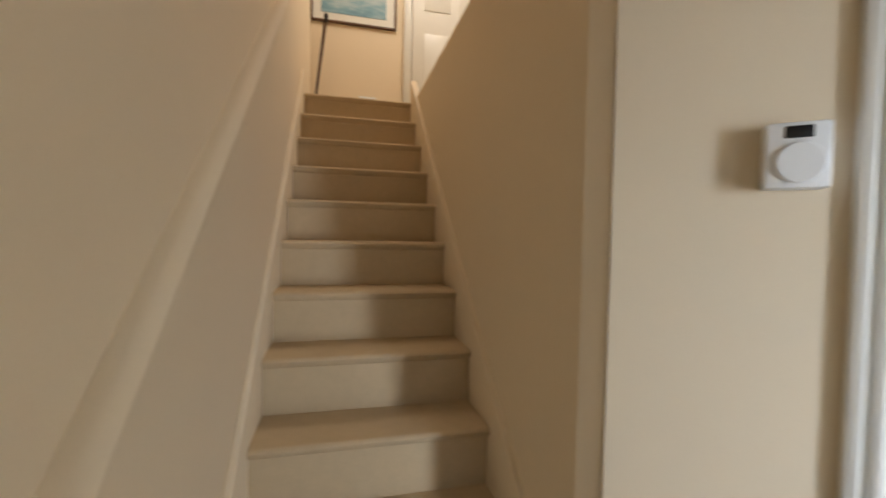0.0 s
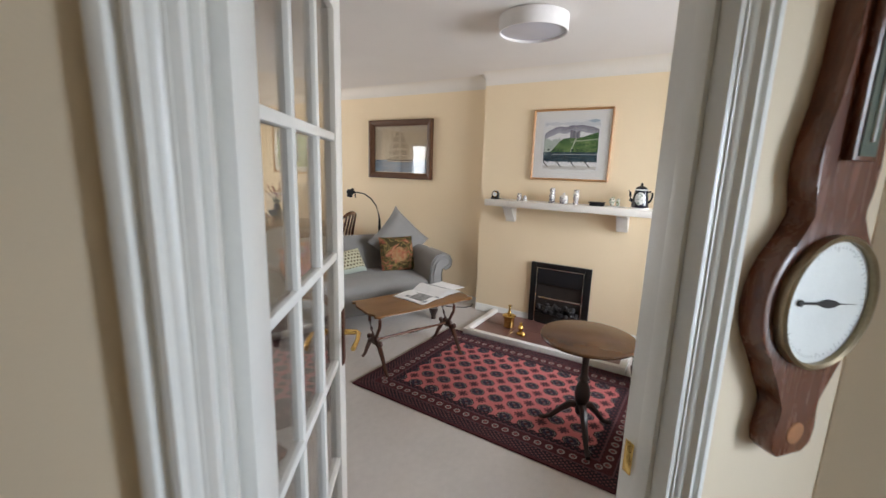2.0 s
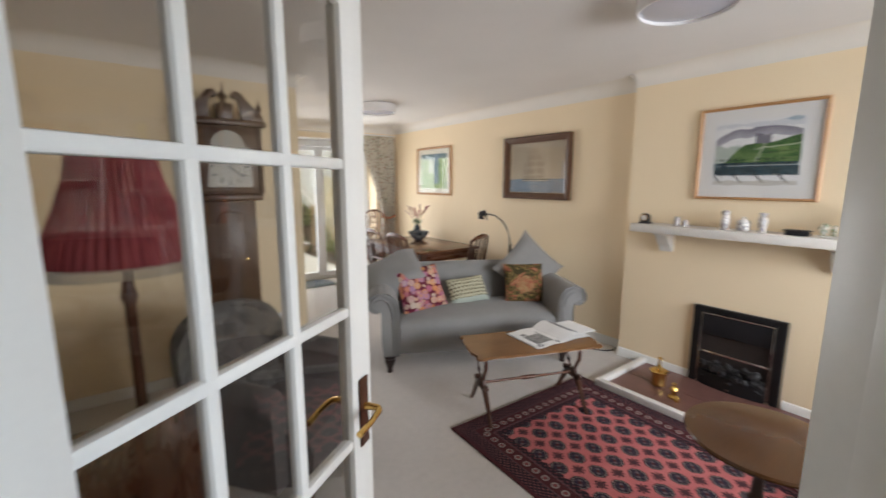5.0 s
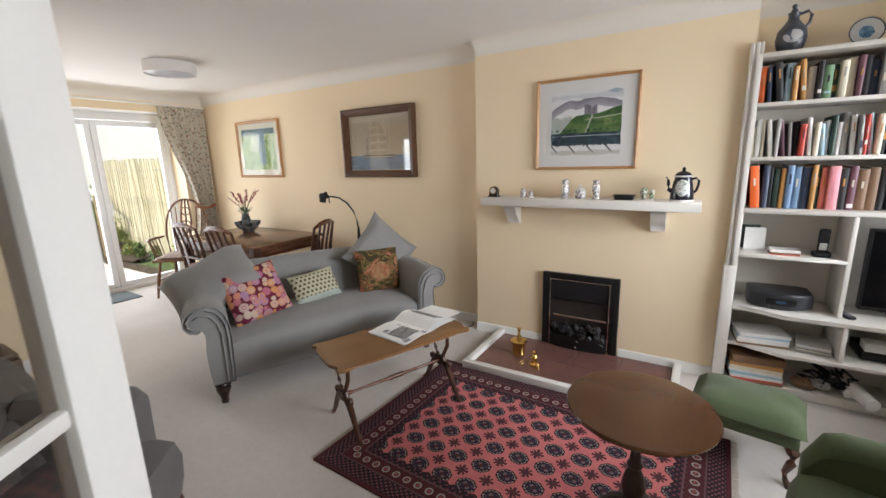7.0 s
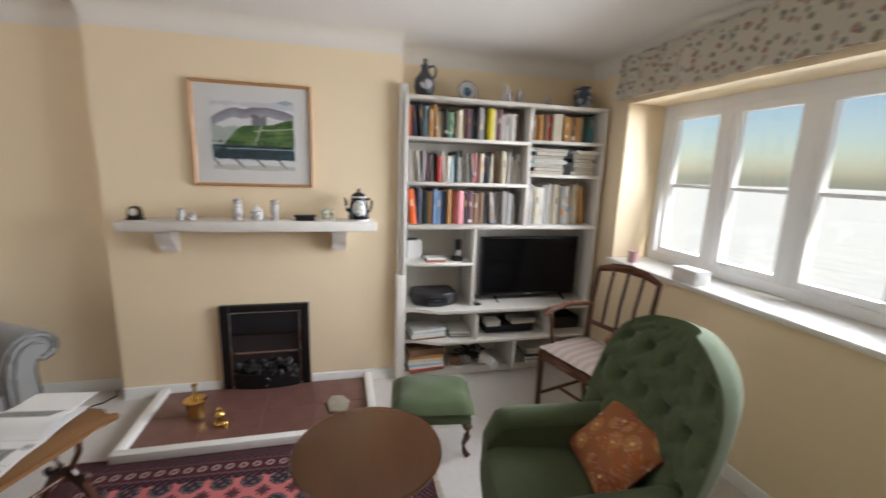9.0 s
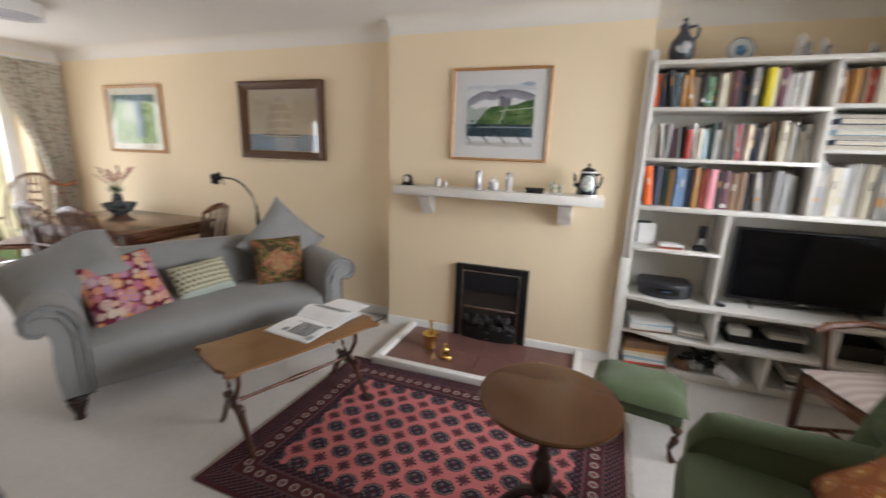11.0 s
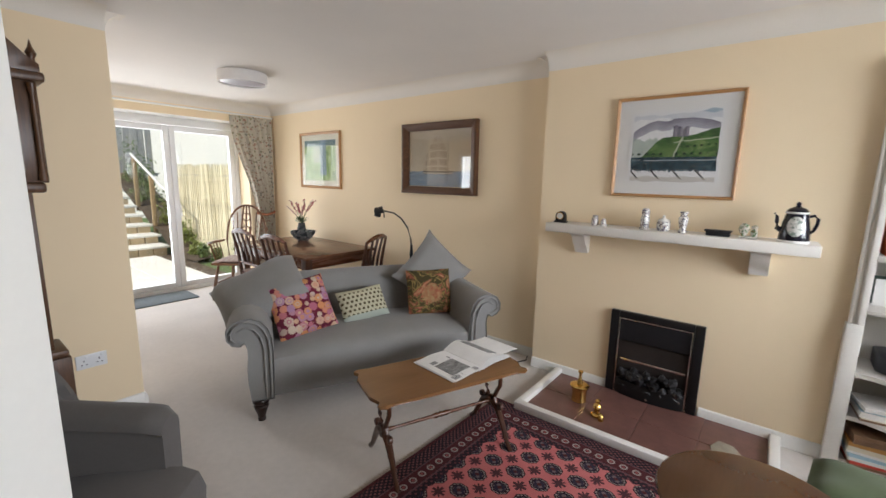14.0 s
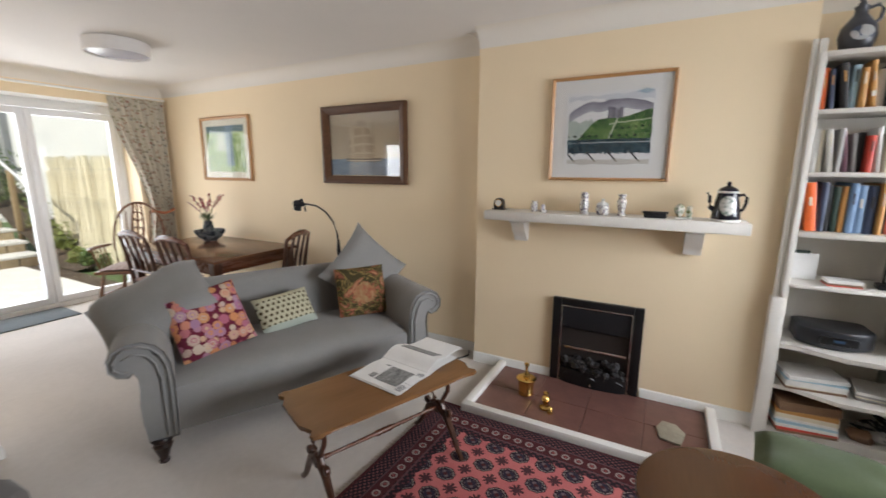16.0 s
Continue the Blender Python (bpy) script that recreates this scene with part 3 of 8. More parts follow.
# handrail on the stair wall
t = thing("handrail", ident(-0.055, 0, 0), "painted timber handrail fixed along the stair wall", "handrail")
SLR = 0.86
bm = bmesh.new()
sec = [(0.0, -0.03), (0.034, -0.03), (0.042, -0.022), (0.045, 0.012), (0.036, 0.026), (0.018, 0.03), (0.0, 0.026)]
ends = [[bm.verts.new((a, y, 1.355 + SLR * (y - 0.83) + b)) for a, b in sec] for y in (0.1, 3.25)]
for i in range(len(sec)):
    bm.faces.new((ends[0][i], ends[0][(i + 1) % len(sec)], ends[1][(i + 1) % len(sec)], ends[1][i]))
bm.faces.new(ends[0][::-1])
bm.faces.new(ends[1])
part("rail", bm, HALLPAINT, t)
for y in (0.35, 1.45, 2.55):
    part("bracket", B(0.0, 0.030, y - 0.02, y + 0.02, 1.355 + SLR * (y - 0.83) - 0.062, 1.355 + SLR * (y - 0.83) - 0.036, bev=0.004), HALLPAINT, t, "small painted timber bracket")

# landing things
t = thing("landing_picture", pose(0.30, 3.998, 3.60), "blue watercolour in a slim dark frame", "picture")
for b in ((-0.36, 0.36, -0.02, 0, -0.27, -0.25), (-0.36, 0.36, -0.02, 0, 0.25, 0.27), (-0.36, -0.34, -0.02, 0, -0.25, 0.25), (0.34, 0.36, -0.02, 0, -0.25, 0.25)):
    part("frame_side", B(*b, bev=0.003), SHIPF, t)
part("mount", B(-0.34, 0.34, -0.012, 0, -0.25, 0.25), plain("mount_card", (0.75, 0.74, 0.70), 0.8, vary=0.03), t)
m = Mat("sea_watercolour", 0.7)
x, y, z = m.xyz()
m.colour(m.ramp(m.noise(5, 4, stretch=(1, 1, 3)) * 0.6 + z * 0.8 + 0.35, [(0.25, (0.05, 0.13, 0.22)), (0.5, (0.20, 0.36, 0.45)), (0.75, (0.55, 0.62, 0.62))]))
part("painting", B(-0.27, 0.27, -0.015, -0.011, -0.19, 0.19), m.m, t)
t = thing("walking_stick", pose(-0.03, 3.93, FLOOR_UP + 0.004, 4, 7, 0), "dark wooden walking stick leaning against the landing wall", "walking stick")
part("shaft", T([(0, 0, 0.02), (0, 0, 0.80)], [0.009, 0.013], 8), MAHOGZ, t)
part("ferrule", L([(0.013, 0), (0.012, 0.03)], 10), BLACKM, t)
part("grip", T([(0, 0, 0.80), (0, -0.004, 0.85), (0, -0.02, 0.865)], [0.014, 0.017, 0.012], 8), BLACKM, t)


def socket(m, label):
    t = thing("wall_socket", m, label, "socket")
    part("plate", B(-0.073, 0.073, -0.009, 0, -0.043, 0.043, 0.003), UPVC, t)
    for x in (-0.036, 0.036):
        bm = bmesh.new()
        for dx, dz, w, h in ((0, 0.006, 0.003, 0.005), (-0.011, -0.016, 0.004, 0.0025), (0.011, -0.016, 0.004, 0.0025)):
            box(bm, x + dx - w, x + dx + w, -0.0096, -0.0086, dz - h, dz + h)
        part("pin_holes", bm, BLACK, t, "dark pin holes")
        part("switch", B(x - 0.006 + 0.012, x + 0.006 + 0.012, -0.012, -0.008, 0.018, 0.034, 0.001), UPVC, t)


socket(pose(0.42, 3.999, 2.70), "white double socket on the landing wall")
socket(pose(2.20, 3.818, 0.38), "white double socket low on the cream wall")

# landing door, half seen
t = thing("landing_door", pose(0.80, 3.995, FLOOR_UP + 0.006), "white panelled landing door, closed", "door")
part("leaf", B(0, 0.76, -0.04, 0, 0, 1.98, 0.003), GLOSS, t)
for x0, x1, z0, z1 in ((0.1, 0.34, 0.2, 0.85), (0.42, 0.66, 0.2, 0.85), (0.1, 0.34, 1.05, 1.85), (0.42, 0.66, 1.05, 1.85)):
    part("panel", B(x0, x1, -0.047, -0.039, z0, z1, 0.004), GLOSS, t)
for x in (-0.075, 0.765):
    part("architrave", B(x, x + 0.07, -0.03, 0, 0, 2.04, 0.006), GLOSS, t)

# front door behind the camera, with a glazed upper half
t = thing("front_door", pose(0.55, -1.33, 0), "white front door with an obscured glass panel", "door")
for b in ((0, 0.12, 0, 0.05, 0, 2.04), (0.78, 0.90, 0, 0.05, 0, 2.04), (0.12, 0.78, 0, 0.05, 1.9, 2.04), (0.12, 0.78, 0, 0.05, 0, 0.75)):
    part("door_board", B(*b, bev=0.003), GLOSS, t)
p = part("pane", B(0.12, 0.78, 0.02, 0.028, 0.75, 1.9), GLASS, t, smooth=False)
p.visible_shadow = False

t = thing("side_light", pose(1.45, -1.33, 0), "narrow glazed panel beside the front door", "window", kind="structure")
for b in ((0, 0.10, 0, 0.05, 0, 2.04), (0.41, 0.47, 0, 0.05, 0, 2.04), (0.10, 0.41, 0, 0.05, 1.96, 2.04), (0.10, 0.41, 0, 0.05, 0, 0.40)):
    part("window_frame", B(*b, bev=0.003), GLOSS, t)
p = part("pane", B(0.10, 0.41, 0.02, 0.026, 0.40, 1.96), GLASS, t, smooth=False)
p.visible_shadow = False

# ---- sitting room: chimney breast ----
def picture(name, m, w, h, fw, frame_mat, art, label, mount=None, mw=0.0, depth=0.022, glass=0.0, slope=0.0):
    """A framed picture; the wall is the plane y = 0, the room is on the side of -y."""
    t = thing(name, m, label, "picture")
    fr = [(0, 0), (0, -depth), (fw * 0.25, -depth - 0.004), (fw * 0.6, -depth + slope * 0.4), (fw, -depth + 0.006 + slope), (fw, 0)]
    for a in range(4):
        bm = bmesh.new()
        L2, H2 = (w / 2, h / 2) if a % 2 == 0 else (h / 2, w / 2)
        e0 = [bm.verts.new((-L2 + o, b, -H2 + o)) for o, b in fr]
        e1 = [bm.verts.new((L2 - o, b, -H2 + o)) for o, b in fr]
        for i in range(len(fr)):
            bm.faces.new((e0[i], e0[(i + 1) % len(fr)], e1[(i + 1) % len(fr)], e1[i]))
        bm.faces.new(e0[::-1])
        bm.faces.new(e1)
        bmesh.ops.rotate(bm, cent=(0, 0, 0), matrix=Matrix.Rotation(radians(90 * a), 3, "Y"), verts=bm.verts)
        part("frame_side", bm, frame_mat, t, smooth=False)
    if mount:
        part("mount", B(-w / 2 + fw, w / 2 - fw, -0.008, -0.002, -h / 2 + fw, h / 2 - fw), mount, t)
    aw, ah = w / 2 - fw - mw, h / 2 - fw - mw
    part("painting", B(-aw, aw, -0.011, -0.0075, -ah, ah), art(aw, ah), t)
    p = part("glass", B(-w / 2 + fw - 0.001, w / 2 - fw + 0.001, -0.0155, -0.0140, -h / 2 + fw - 0.001, h / 2 - fw + 0.001), clear_glass(name + "_glass", (0.97, 0.97, 0.97), glass), t, smooth=False)
    p.visible_shadow = False
    return t


def vineyard_art(aw, ah):
    """Loose watercolour: purple hills, a green slope, a dark band of vines and bent trunks on bare paper."""
    m = Mat("landscape_watercolour", 0.8)
    x, y, z = m.xyz()
    u, v = x / aw, z / ah
    n1, n2 = m.noise(9, 4), m.noise(30, 3)
    wob = m.noise(14, 3, vec=m.vec(x, 0.0, 0.3)) - 0.5
    paper = m.mix(n2 * 0.3, (0.72, 0.72, 0.71), (0.66, 0.67, 0.68))
    c = m.mix(((v - 0.84).abs() + n1 * 0.4).lt(0.26) * 0.55, paper, (0.46, 0.49, 0.54))
    c = m.mix(((v - 0.93).abs() * 3.0 + (u - 0.76).abs()).lt(0.22) * 0.8, c, (0.27, 0.36, 0.44))
    hump = (0.72 - (u + 0.38) * (u + 0.38) * 0.9).max(0.78 - (u - 0.22) * (u - 0.22) * 0.35) + wob * 0.15
    hills = v.lt(hump) * v.gt(hump - 0.34 + n1 * 0.15)
    c = m.mix(hills * 0.9, c, m.ramp(n1 * 0.5 + (hump - v) * 1.2, [(0.25, (0.14, 0.13, 0.17)), (0.75, (0.46, 0.45, 0.50))]))
    side_hill = v.lt(wob * 0.6 + 0.28 - (u + 0.85) * 0.25) * u.lt(-0.35) * v.gt(-0.3)
    c = m.mix(side_hill * 0.7, c, m.ramp(n1, [(0.3, (0.17, 0.25, 0.19)), (0.7, (0.40, 0.46, 0.38))]))
    top = u.smooth(-0.85, -0.15) * 0.62 - 0.34 + u.smooth(0.2, 1.0) * 0.20 + wob * 0.12
    green = v.lt(top) * v.gt(-0.30)
    wash = m.noise(10, 4, stretch=(1, 1, 2), distort=0.8)
    c = m.mix(green, c, m.ramp(wash, [(0.30, (0.020, 0.055, 0.020)), (0.5, (0.070, 0.150, 0.040)), (0.68, (0.17, 0.25, 0.08))]))
    track = ((u - 0.10 - v * 0.25 + wob * 0.2).abs().lt(0.016)).max((v - 0.12 - u * 0.12 + wob * 0.2).abs().lt(0.014) * u.gt(0.0))
    c = m.mix(green * track * 0.8, c, (0.52, 0.55, 0.42))
    clump = (u - 0.14).abs().lt(0.17) * v.lt(0.56 + wob * 0.5) * v.gt(0.27)
    c = m.mix(clump * 0.85, c, m.ramp((u * 50).sin() * 0.5 + 0.5, [(0.2, (0.055, 0.045, 0.075)), (0.9, (0.16, 0.14, 0.19))]))
    cx = x.mod(0.043) - 0.0215
    dots = (cx * cx + (z + 0.19 * ah) * (z + 0.19 * ah) * 2.0).lt(0.00011) * m.noise(22, 1, vec=m.vec(x, 0.0, 9.0)).gt(0.44)
    cx = (x + 0.01).mod(0.036) - 0.018
    dots = dots.max((cx * cx + (z - (u - 0.3) * 0.02) * (z - (u - 0.3) * 0.02) * 1.6).lt(0.00005) * u.gt(0.25))
    c = m.mix(dots, c, (0.010, 0.024, 0.014))
    ragged = m.noise(70, 2, vec=m.vec(x, 0.0, 2.0))
    vines = v.lt(-0.28) * v.gt(ragged * 0.34 - 0.84)
    c = m.mix(vines, c, m.ramp(m.noise(40, 3, stretch=(1, 1, 0.5)), [(0.35, (0.008, 0.018, 0.028)), (0.55, (0.030, 0.065, 0.085)), (0.72, (0.10, 0.16, 0.17))]))
    c = m.mix((v + 0.37 + wob * 0.05).abs().lt(0.012) * (n1.gt(0.42)) * 0.8, c, (0.45, 0.50, 0.50))
    lean = (x + (z + 0.9 * ah) * 0.9).mod(0.125) - 0.06
    trunks = lean.abs().lt(0.0062) * v.lt(-0.62) * v.gt(-0.90)
    c = m.mix(trunks, c, (0.030, 0.026, 0.026))
    sand = ((v + 0.90).abs() + n1 * 0.16).lt(0.15)
    c = m.mix(sand * 0.6, c, (0.42, 0.38, 0.31))
    edge = (u.abs() + n1 * 0.10).gt(0.985)
    return m.colour(m.mix(edge, c, paper)).m


def ship_art(aw, ah):
    m = Mat("ship_painting", 0.45)
    x, y, z = m.xyz()
    u, v = x / aw, z / ah
    n1, n2 = m.noise(6, 4), m.noise(40, 3)
    c = m.ramp(n1 * 0.5 + v * 0.22 + 0.28, [(0.25, (0.54, 0.45, 0.32)), (0.6, (0.40, 0.33, 0.23))])
    sea = v.lt(n1 * 0.10 - 0.50)
    c = m.mix(sea, c, m.ramp(m.noise(18, 4, stretch=(0.4, 1, 3)), [(0.3, (0.06, 0.12, 0.20)), (0.65, (0.16, 0.26, 0.36))]))
    sails = (u + 0.05).abs().lt(0.38 - 0.0) * v.gt(-0.42) * v.lt(0.78)
    rows_ = (v * 3.6 + u.abs() * 0.5).mod(1.0).gt(0.22) * ((u + 0.05) * 3.2).mod(1.0).gt(0.24) * ((u + 0.05).abs() * 1.5 + v * 0.62).lt(0.62)
    c = m.mix(sails * rows_ * 0.75, c, (0.19, 0.145, 0.095))
    mast = (((u + 0.05) * 3.2).mod(1.0) - 0.12).abs().lt(0.03) * sails
    c = m.mix(mast * 0.6, c, (0.06, 0.04, 0.025))
    hull = (v + 0.50 + u * u * -0.06).abs().lt(0.055) * (u + 0.02).abs().lt(0.5)
    c = m.mix(hull, c, (0.015, 0.013, 0.012))
    band = (v + 0.52 + u * u * -0.06).abs().lt(0.014) * (u + 0.02).abs().lt(0.49)
    c = m.mix(band, c, (0.6, 0.57, 0.5))
    return m.colour(m.mix(n2 * 0.12, c, (0.15, 0.12, 0.08))).m


def garden_art(aw, ah):
    m = Mat("garden_print_with_reflection", 0.6)
    x, y, z = m.xyz()
    u, v = x / aw, z / ah
    n1, n2 = m.noise(16, 5), m.noise(50, 3)
    # greens and white lattice partly hold the garden doors' reflection, painted into the print
    c = m.ramp(n1, [(0.3, (0.06, 0.16, 0.05)), (0.5, (0.28, 0.42, 0.12)), (0.62, (0.55, 0.66, 0.38)), (0.75, (0.75, 0.80, 0.70))])
    c = m.mix(v.gt(n1 * 0.3 + 0.55), c, (0.10, 0.17, 0.17))
    c = m.mix((u - 0.22).abs().lt(0.20) * v.gt(-0.75) * 0.85, c, m.ramp(n2, [(0.3, (0.08, 0.16, 0.24)), (0.7, (0.22, 0.32, 0.38))]))
    lattice_ = (u + 0.22).abs().lt(0.22) * (v - 0.30).abs().lt(0.40) * ((u * 9).mod(1.0).gt(0.55).max((v * 5).mod(1.0).gt(0.75)))
    c = m.mix(lattice_, c, (0.80, 0.80, 0.74))
    return m.colour(c).m


CARD = plain("mount_board", (0.72, 0.71, 0.68), 0.8, vary=0.02)
CARDC = plain("cream_mount_board", (0.74, 0.71, 0.58), 0.8, vary=0.02)
picture("landscape_picture", pose(4.638, 1.288, 1.712, 0, 0, -90), 0.695, 0.625, 0.018, OAKF, vineyard_art, "watercolour of green hills and water in a light oak frame", CARD, 0.075, glass=0.010)
picture("ship_picture", pose(4.788, 3.285, 1.672, 0, 0, -90), 0.895, 0.665, 0.068, SHIPF, ship_art, "old painting of a sailing ship in a deep dark frame", None, 0.004, depth=0.05, glass=0.07, slope=0.018)
picture("garden_picture", pose(4.788, 5.16, 1.674, 0, 0, -90), 0.81, 0.67, 0.030, OAKF, garden_art, "garden print with reflected garden doors painted in, in a pale wooden frame", CARDC, 0.065, glass=0.012)

# mantel shelf
t = thing("mantel_shelf", ident(), "cream painted mantel shelf on two corbels", "shelf")
part("board", B(4.405, 4.638, 0.545, 1.998, 1.140, 1.200, 0.006), SHELFW, t)
for y in (0.78, 1.80):
    bm = bmesh.new()
    pts = [(4.638, 1.140), (4.638, 0.985), (4.600, 0.985), (4.596, 1.008), (4.580, 1.030), (4.55, 1.05), (4.525, 1.085), (4.515, 1.115), (4.47, 1.125), (4.465, 1.140)]
    slab(bm, pts, y - 0.045, y + 0.045, 0.003, Matrix(((1, 0, 0, 0), (0, 0, 1, 0), (0, 1, 0, 0), (0, 0, 0, 1))))
    part("corbel", bm, SHELFW, t)

# hearth
HTILE = plain("red_brown_tile", (0.165, 0.080, 0.066), 0.35, vary=0.2, scale=9, grain=90)
t = thing("hearth", ident(), "red-brown tiled hearth inside a white kerb", "hearth")
part("base", B(4.0, 4.638, 0.60, 1.90, 0.001, 0.016), HTILE, t)
for b in ((3.955, 4.005, 0.565, 1.935), (4.005, 4.636, 1.885, 1.935), (4.005, 4.636, 0.565, 0.615)):
    part("kerb", B(*b, 0.001, 0.058, bev=0.006), GLOSS, t, "white painted kerb")
tile_me = mesh_of(B(-0.1488, 0.1488, -0.1575, 0.1575, 0, 0.008, 0.002, seg=1), HTILE)
for i in range(2):
    for j in range(4):
        shared("tile", tile_me, t, ident(4.165 + i * 0.30 + 0.005, 0.775 + j * 0.3175, 0.0165))

# electric fire
COAL = plain("black_coal", (0.016, 0.015, 0.016), 0.35, vary=0.5, scale=40, grain=90, bump=0.6, dist=0.01)
DARKIN = plain("dark_fire_interior", (0.02, 0.014, 0.012), 0.7, vary=0.3, scale=14)
t = thing("electric_fire", pose(4.638, 1.272, 0.026, 0, 0, -90), "black inset electric fire with coals and chrome trim", "fireplace")
W2, H = 0.282, 0.59
part("frame_side", B(-W2, -W2 + 0.055, -0.035, 0, 0, H, 0.004), BLACK, t)
part("frame_side", B(W2 - 0.055, W2, -0.035, 0, 0, H, 0.004), BLACK, t)
part("frame_top", B(-W2 + 0.055, W2 - 0.055, -0.035, 0, H - 0.045, H, 0.004), BLACK, t)
part("back_panel", B(-W2 + 0.05, W2 - 0.05, -0.004, 0, 0, H - 0.03), DARKIN, t)
part("canopy", S([(-0.225, -0.028), (0.225, -0.028), (0.225, 0), (-0.225, 0)], 0.385, 0.535, 0.006), BLACKM, t)
for x in (-0.222, 0.215):
    part("chrome_strip", B(x, x + 0.007, -0.042, -0.035, 0.02, 0.545, 0.001), CHROME, t)
part("chrome_strip", B(-0.215, 0.215, -0.042, -0.035, 0.538, 0.545, 0.001), CHROME, t)
part("chrome_bar", B(-0.20, 0.20, -0.014, -0.006, 0.235, 0.252, 0.002), CHROME, t)
bm = bmesh.new()
slab(bm, [(-0.215, 0), (-0.215, -0.035)] + [(x / 20 * 0.215, -0.035 - 0.035 * math.cos(math.pi / 2 * x / 20) ** 0.7) for x in range(-19, 20, 2)] + [(0.215, -0.035), (0.215, 0)], 0.0, 0.105, 0.006)
for k in range(5):
    x = -0.16 + 0.08 * k
    tube(bm, [(x - 0.03, -0.062 + abs(k - 2) * 0.009, 0.06), (x, -0.072 + abs(k - 2) * 0.010, 0.075), (x + 0.03, -0.062 + abs(k - 2) * 0.009, 0.06)], 0.006, 6)
part("fret", bm, BLACK, t, "cast black fret")
random.seed(3)
for k in range(46):
    bm = bmesh.new()
    bmesh.ops.create_icosphere(bm, subdivisions=1, radius=random.uniform(0.018, 0.034))
    for v in bm.verts:
        v.co *= random.uniform(0.75, 1.2)
    bmesh.ops.translate(bm, vec=(random.uniform(-0.19, 0.19), random.uniform(-0.055, -0.02), random.uniform(0.10, 0.185)), verts=bm.verts)
    part("coal", bm, COAL, t, smooth=False)
part("knob", L([(0.008, 0), (0.008, 0.012), (0, 0.014)], 12, pose(0, -0.069, 0.025, 90)), CHROME, t)

# brass things on the hearth
t = thing("brass_pot", ident(4.30, 1.63, 0.025) @ Matrix.Diagonal((1.22, 1.22, 1.15, 1)), "polished brass pot with a pump handle on the hearth", "ornament")
part("bowl", L([(0.030, 0), (0.040, 0.008), (0.038, 0.02), (0.040, 0.07), (0.048, 0.095), (0.052, 0.10), (0.048, 0.104), (0.03, 0.108)], 24), BRASS, t)
part("stem", L([(0.016, 0.10), (0.014, 0.13), (0.008, 0.14), (0.008, 0.175), (0.014, 0.18), (0.012, 0.188), (0.0, 0.19)], 16), BRASS, t)
part("spout", T([(0, 0, 0.165), (0.03, 0.01, 0.166), (0.045, 0.012, 0.158)], 0.006, 8), BRASS, t)
t = thing("brass_weights", ident(4.20, 1.475, 0.025) @ Matrix.Diagonal((1.35, 1.35, 1.3, 1)), "small polished brass figure-like ornament on the hearth", "ornament")
part("base", L([(0.026, 0), (0.026, 0.008), (0.016, 0.014), (0.012, 0.03), (0.020, 0.045), (0.016, 0.06), (0.008, 0.066), (0.012, 0.078), (0.0, 0.088)], 18), BRASS, t)
part("side_knob", L([(0.013, 0), (0.013, 0.02), (0.006, 0.032), (0.0, 0.034)], 14, pose(-0.03, -0.028, 0)), BRASS, t)
LEADC = plain("grey_green_stone", (0.34, 0.31, 0.24), 0.7, vary=0.2, scale=30)
solid("hearth_stone", S([(-0.10, -0.05), (0.02, -0.075), (0.09, -0.03), (0.10, 0.04), (0.02, 0.07), (-0.08, 0.05)], 0, 0.014, 0.004), LEADC, "flat pale stone lying on the hearth tiles", "stone", m=ident(4.28, 0.80, 0.0255))

# ---- things on the mantel shelf ----
MZ = 1.2005
BONE = plain("white_china", (0.72, 0.71, 0.68), 0.15, vary=0.04, bump=0.03)
m = Mat("painted_china", 0.15)
m.colour(m.ramp(m.noise(55, 2), [(0.0, (0.72, 0.71, 0.67)), (0.45, (0.50, 0.40, 0.34)), (0.49, (0.05, 0.05, 0.10)), (0.57, (0.70, 0.69, 0.65))], True))
CHINA = m.m
m = Mat("green_painted_china", 0.2)
m.colour(m.ramp(m.noise(48, 2), [(0.40, (0.70, 0.66, 0.58)), (0.52, (0.08, 0.20, 0.08)), (0.62, (0.45, 0.20, 0.12))], True))
CHINAG = m.m
t = thing("mantel_clock", ident(4.50, 1.925, MZ), "small dark arched mantel clock with a pale dial", "clock")
part("case", S([(-0.034, 0.008), (0.034, 0.008), (0.034, 0.045)] + arc(0, 0.045, 0.034, 0, 180, 10)[1:], -0.02, 0.02, 0.003, Matrix(((0, 0, 1, 0), (1, 0, 0, 0), (0, 1, 0, 0), (0, 0, 0, 1)))), BLACK, t)
part("plinth", B(-0.026, 0.026, -0.042, 0.042, 0, 0.010, 0.002), BLACK, t)
part("dial", L([(0.021, 0), (0.021, 0.003), (0, 0.003)], 24, pose(-0.0205, 0, 0.046, 0, -90)), BONE, t, "pale clock dial")
part("bezel", L([(0.025, 0), (0.025, 0.004), (0.0215, 0.004), (0.0215, 0)], 24, pose(-0.0202, 0, 0.046, 0, -90)), BRASS, t)


def figure(name, y, prof, mt, label, x=4.50, squash=0.8):
    return solid(name, L(prof, 16, None, squash), mt, label, "ornament", m=ident(x, y, MZ))


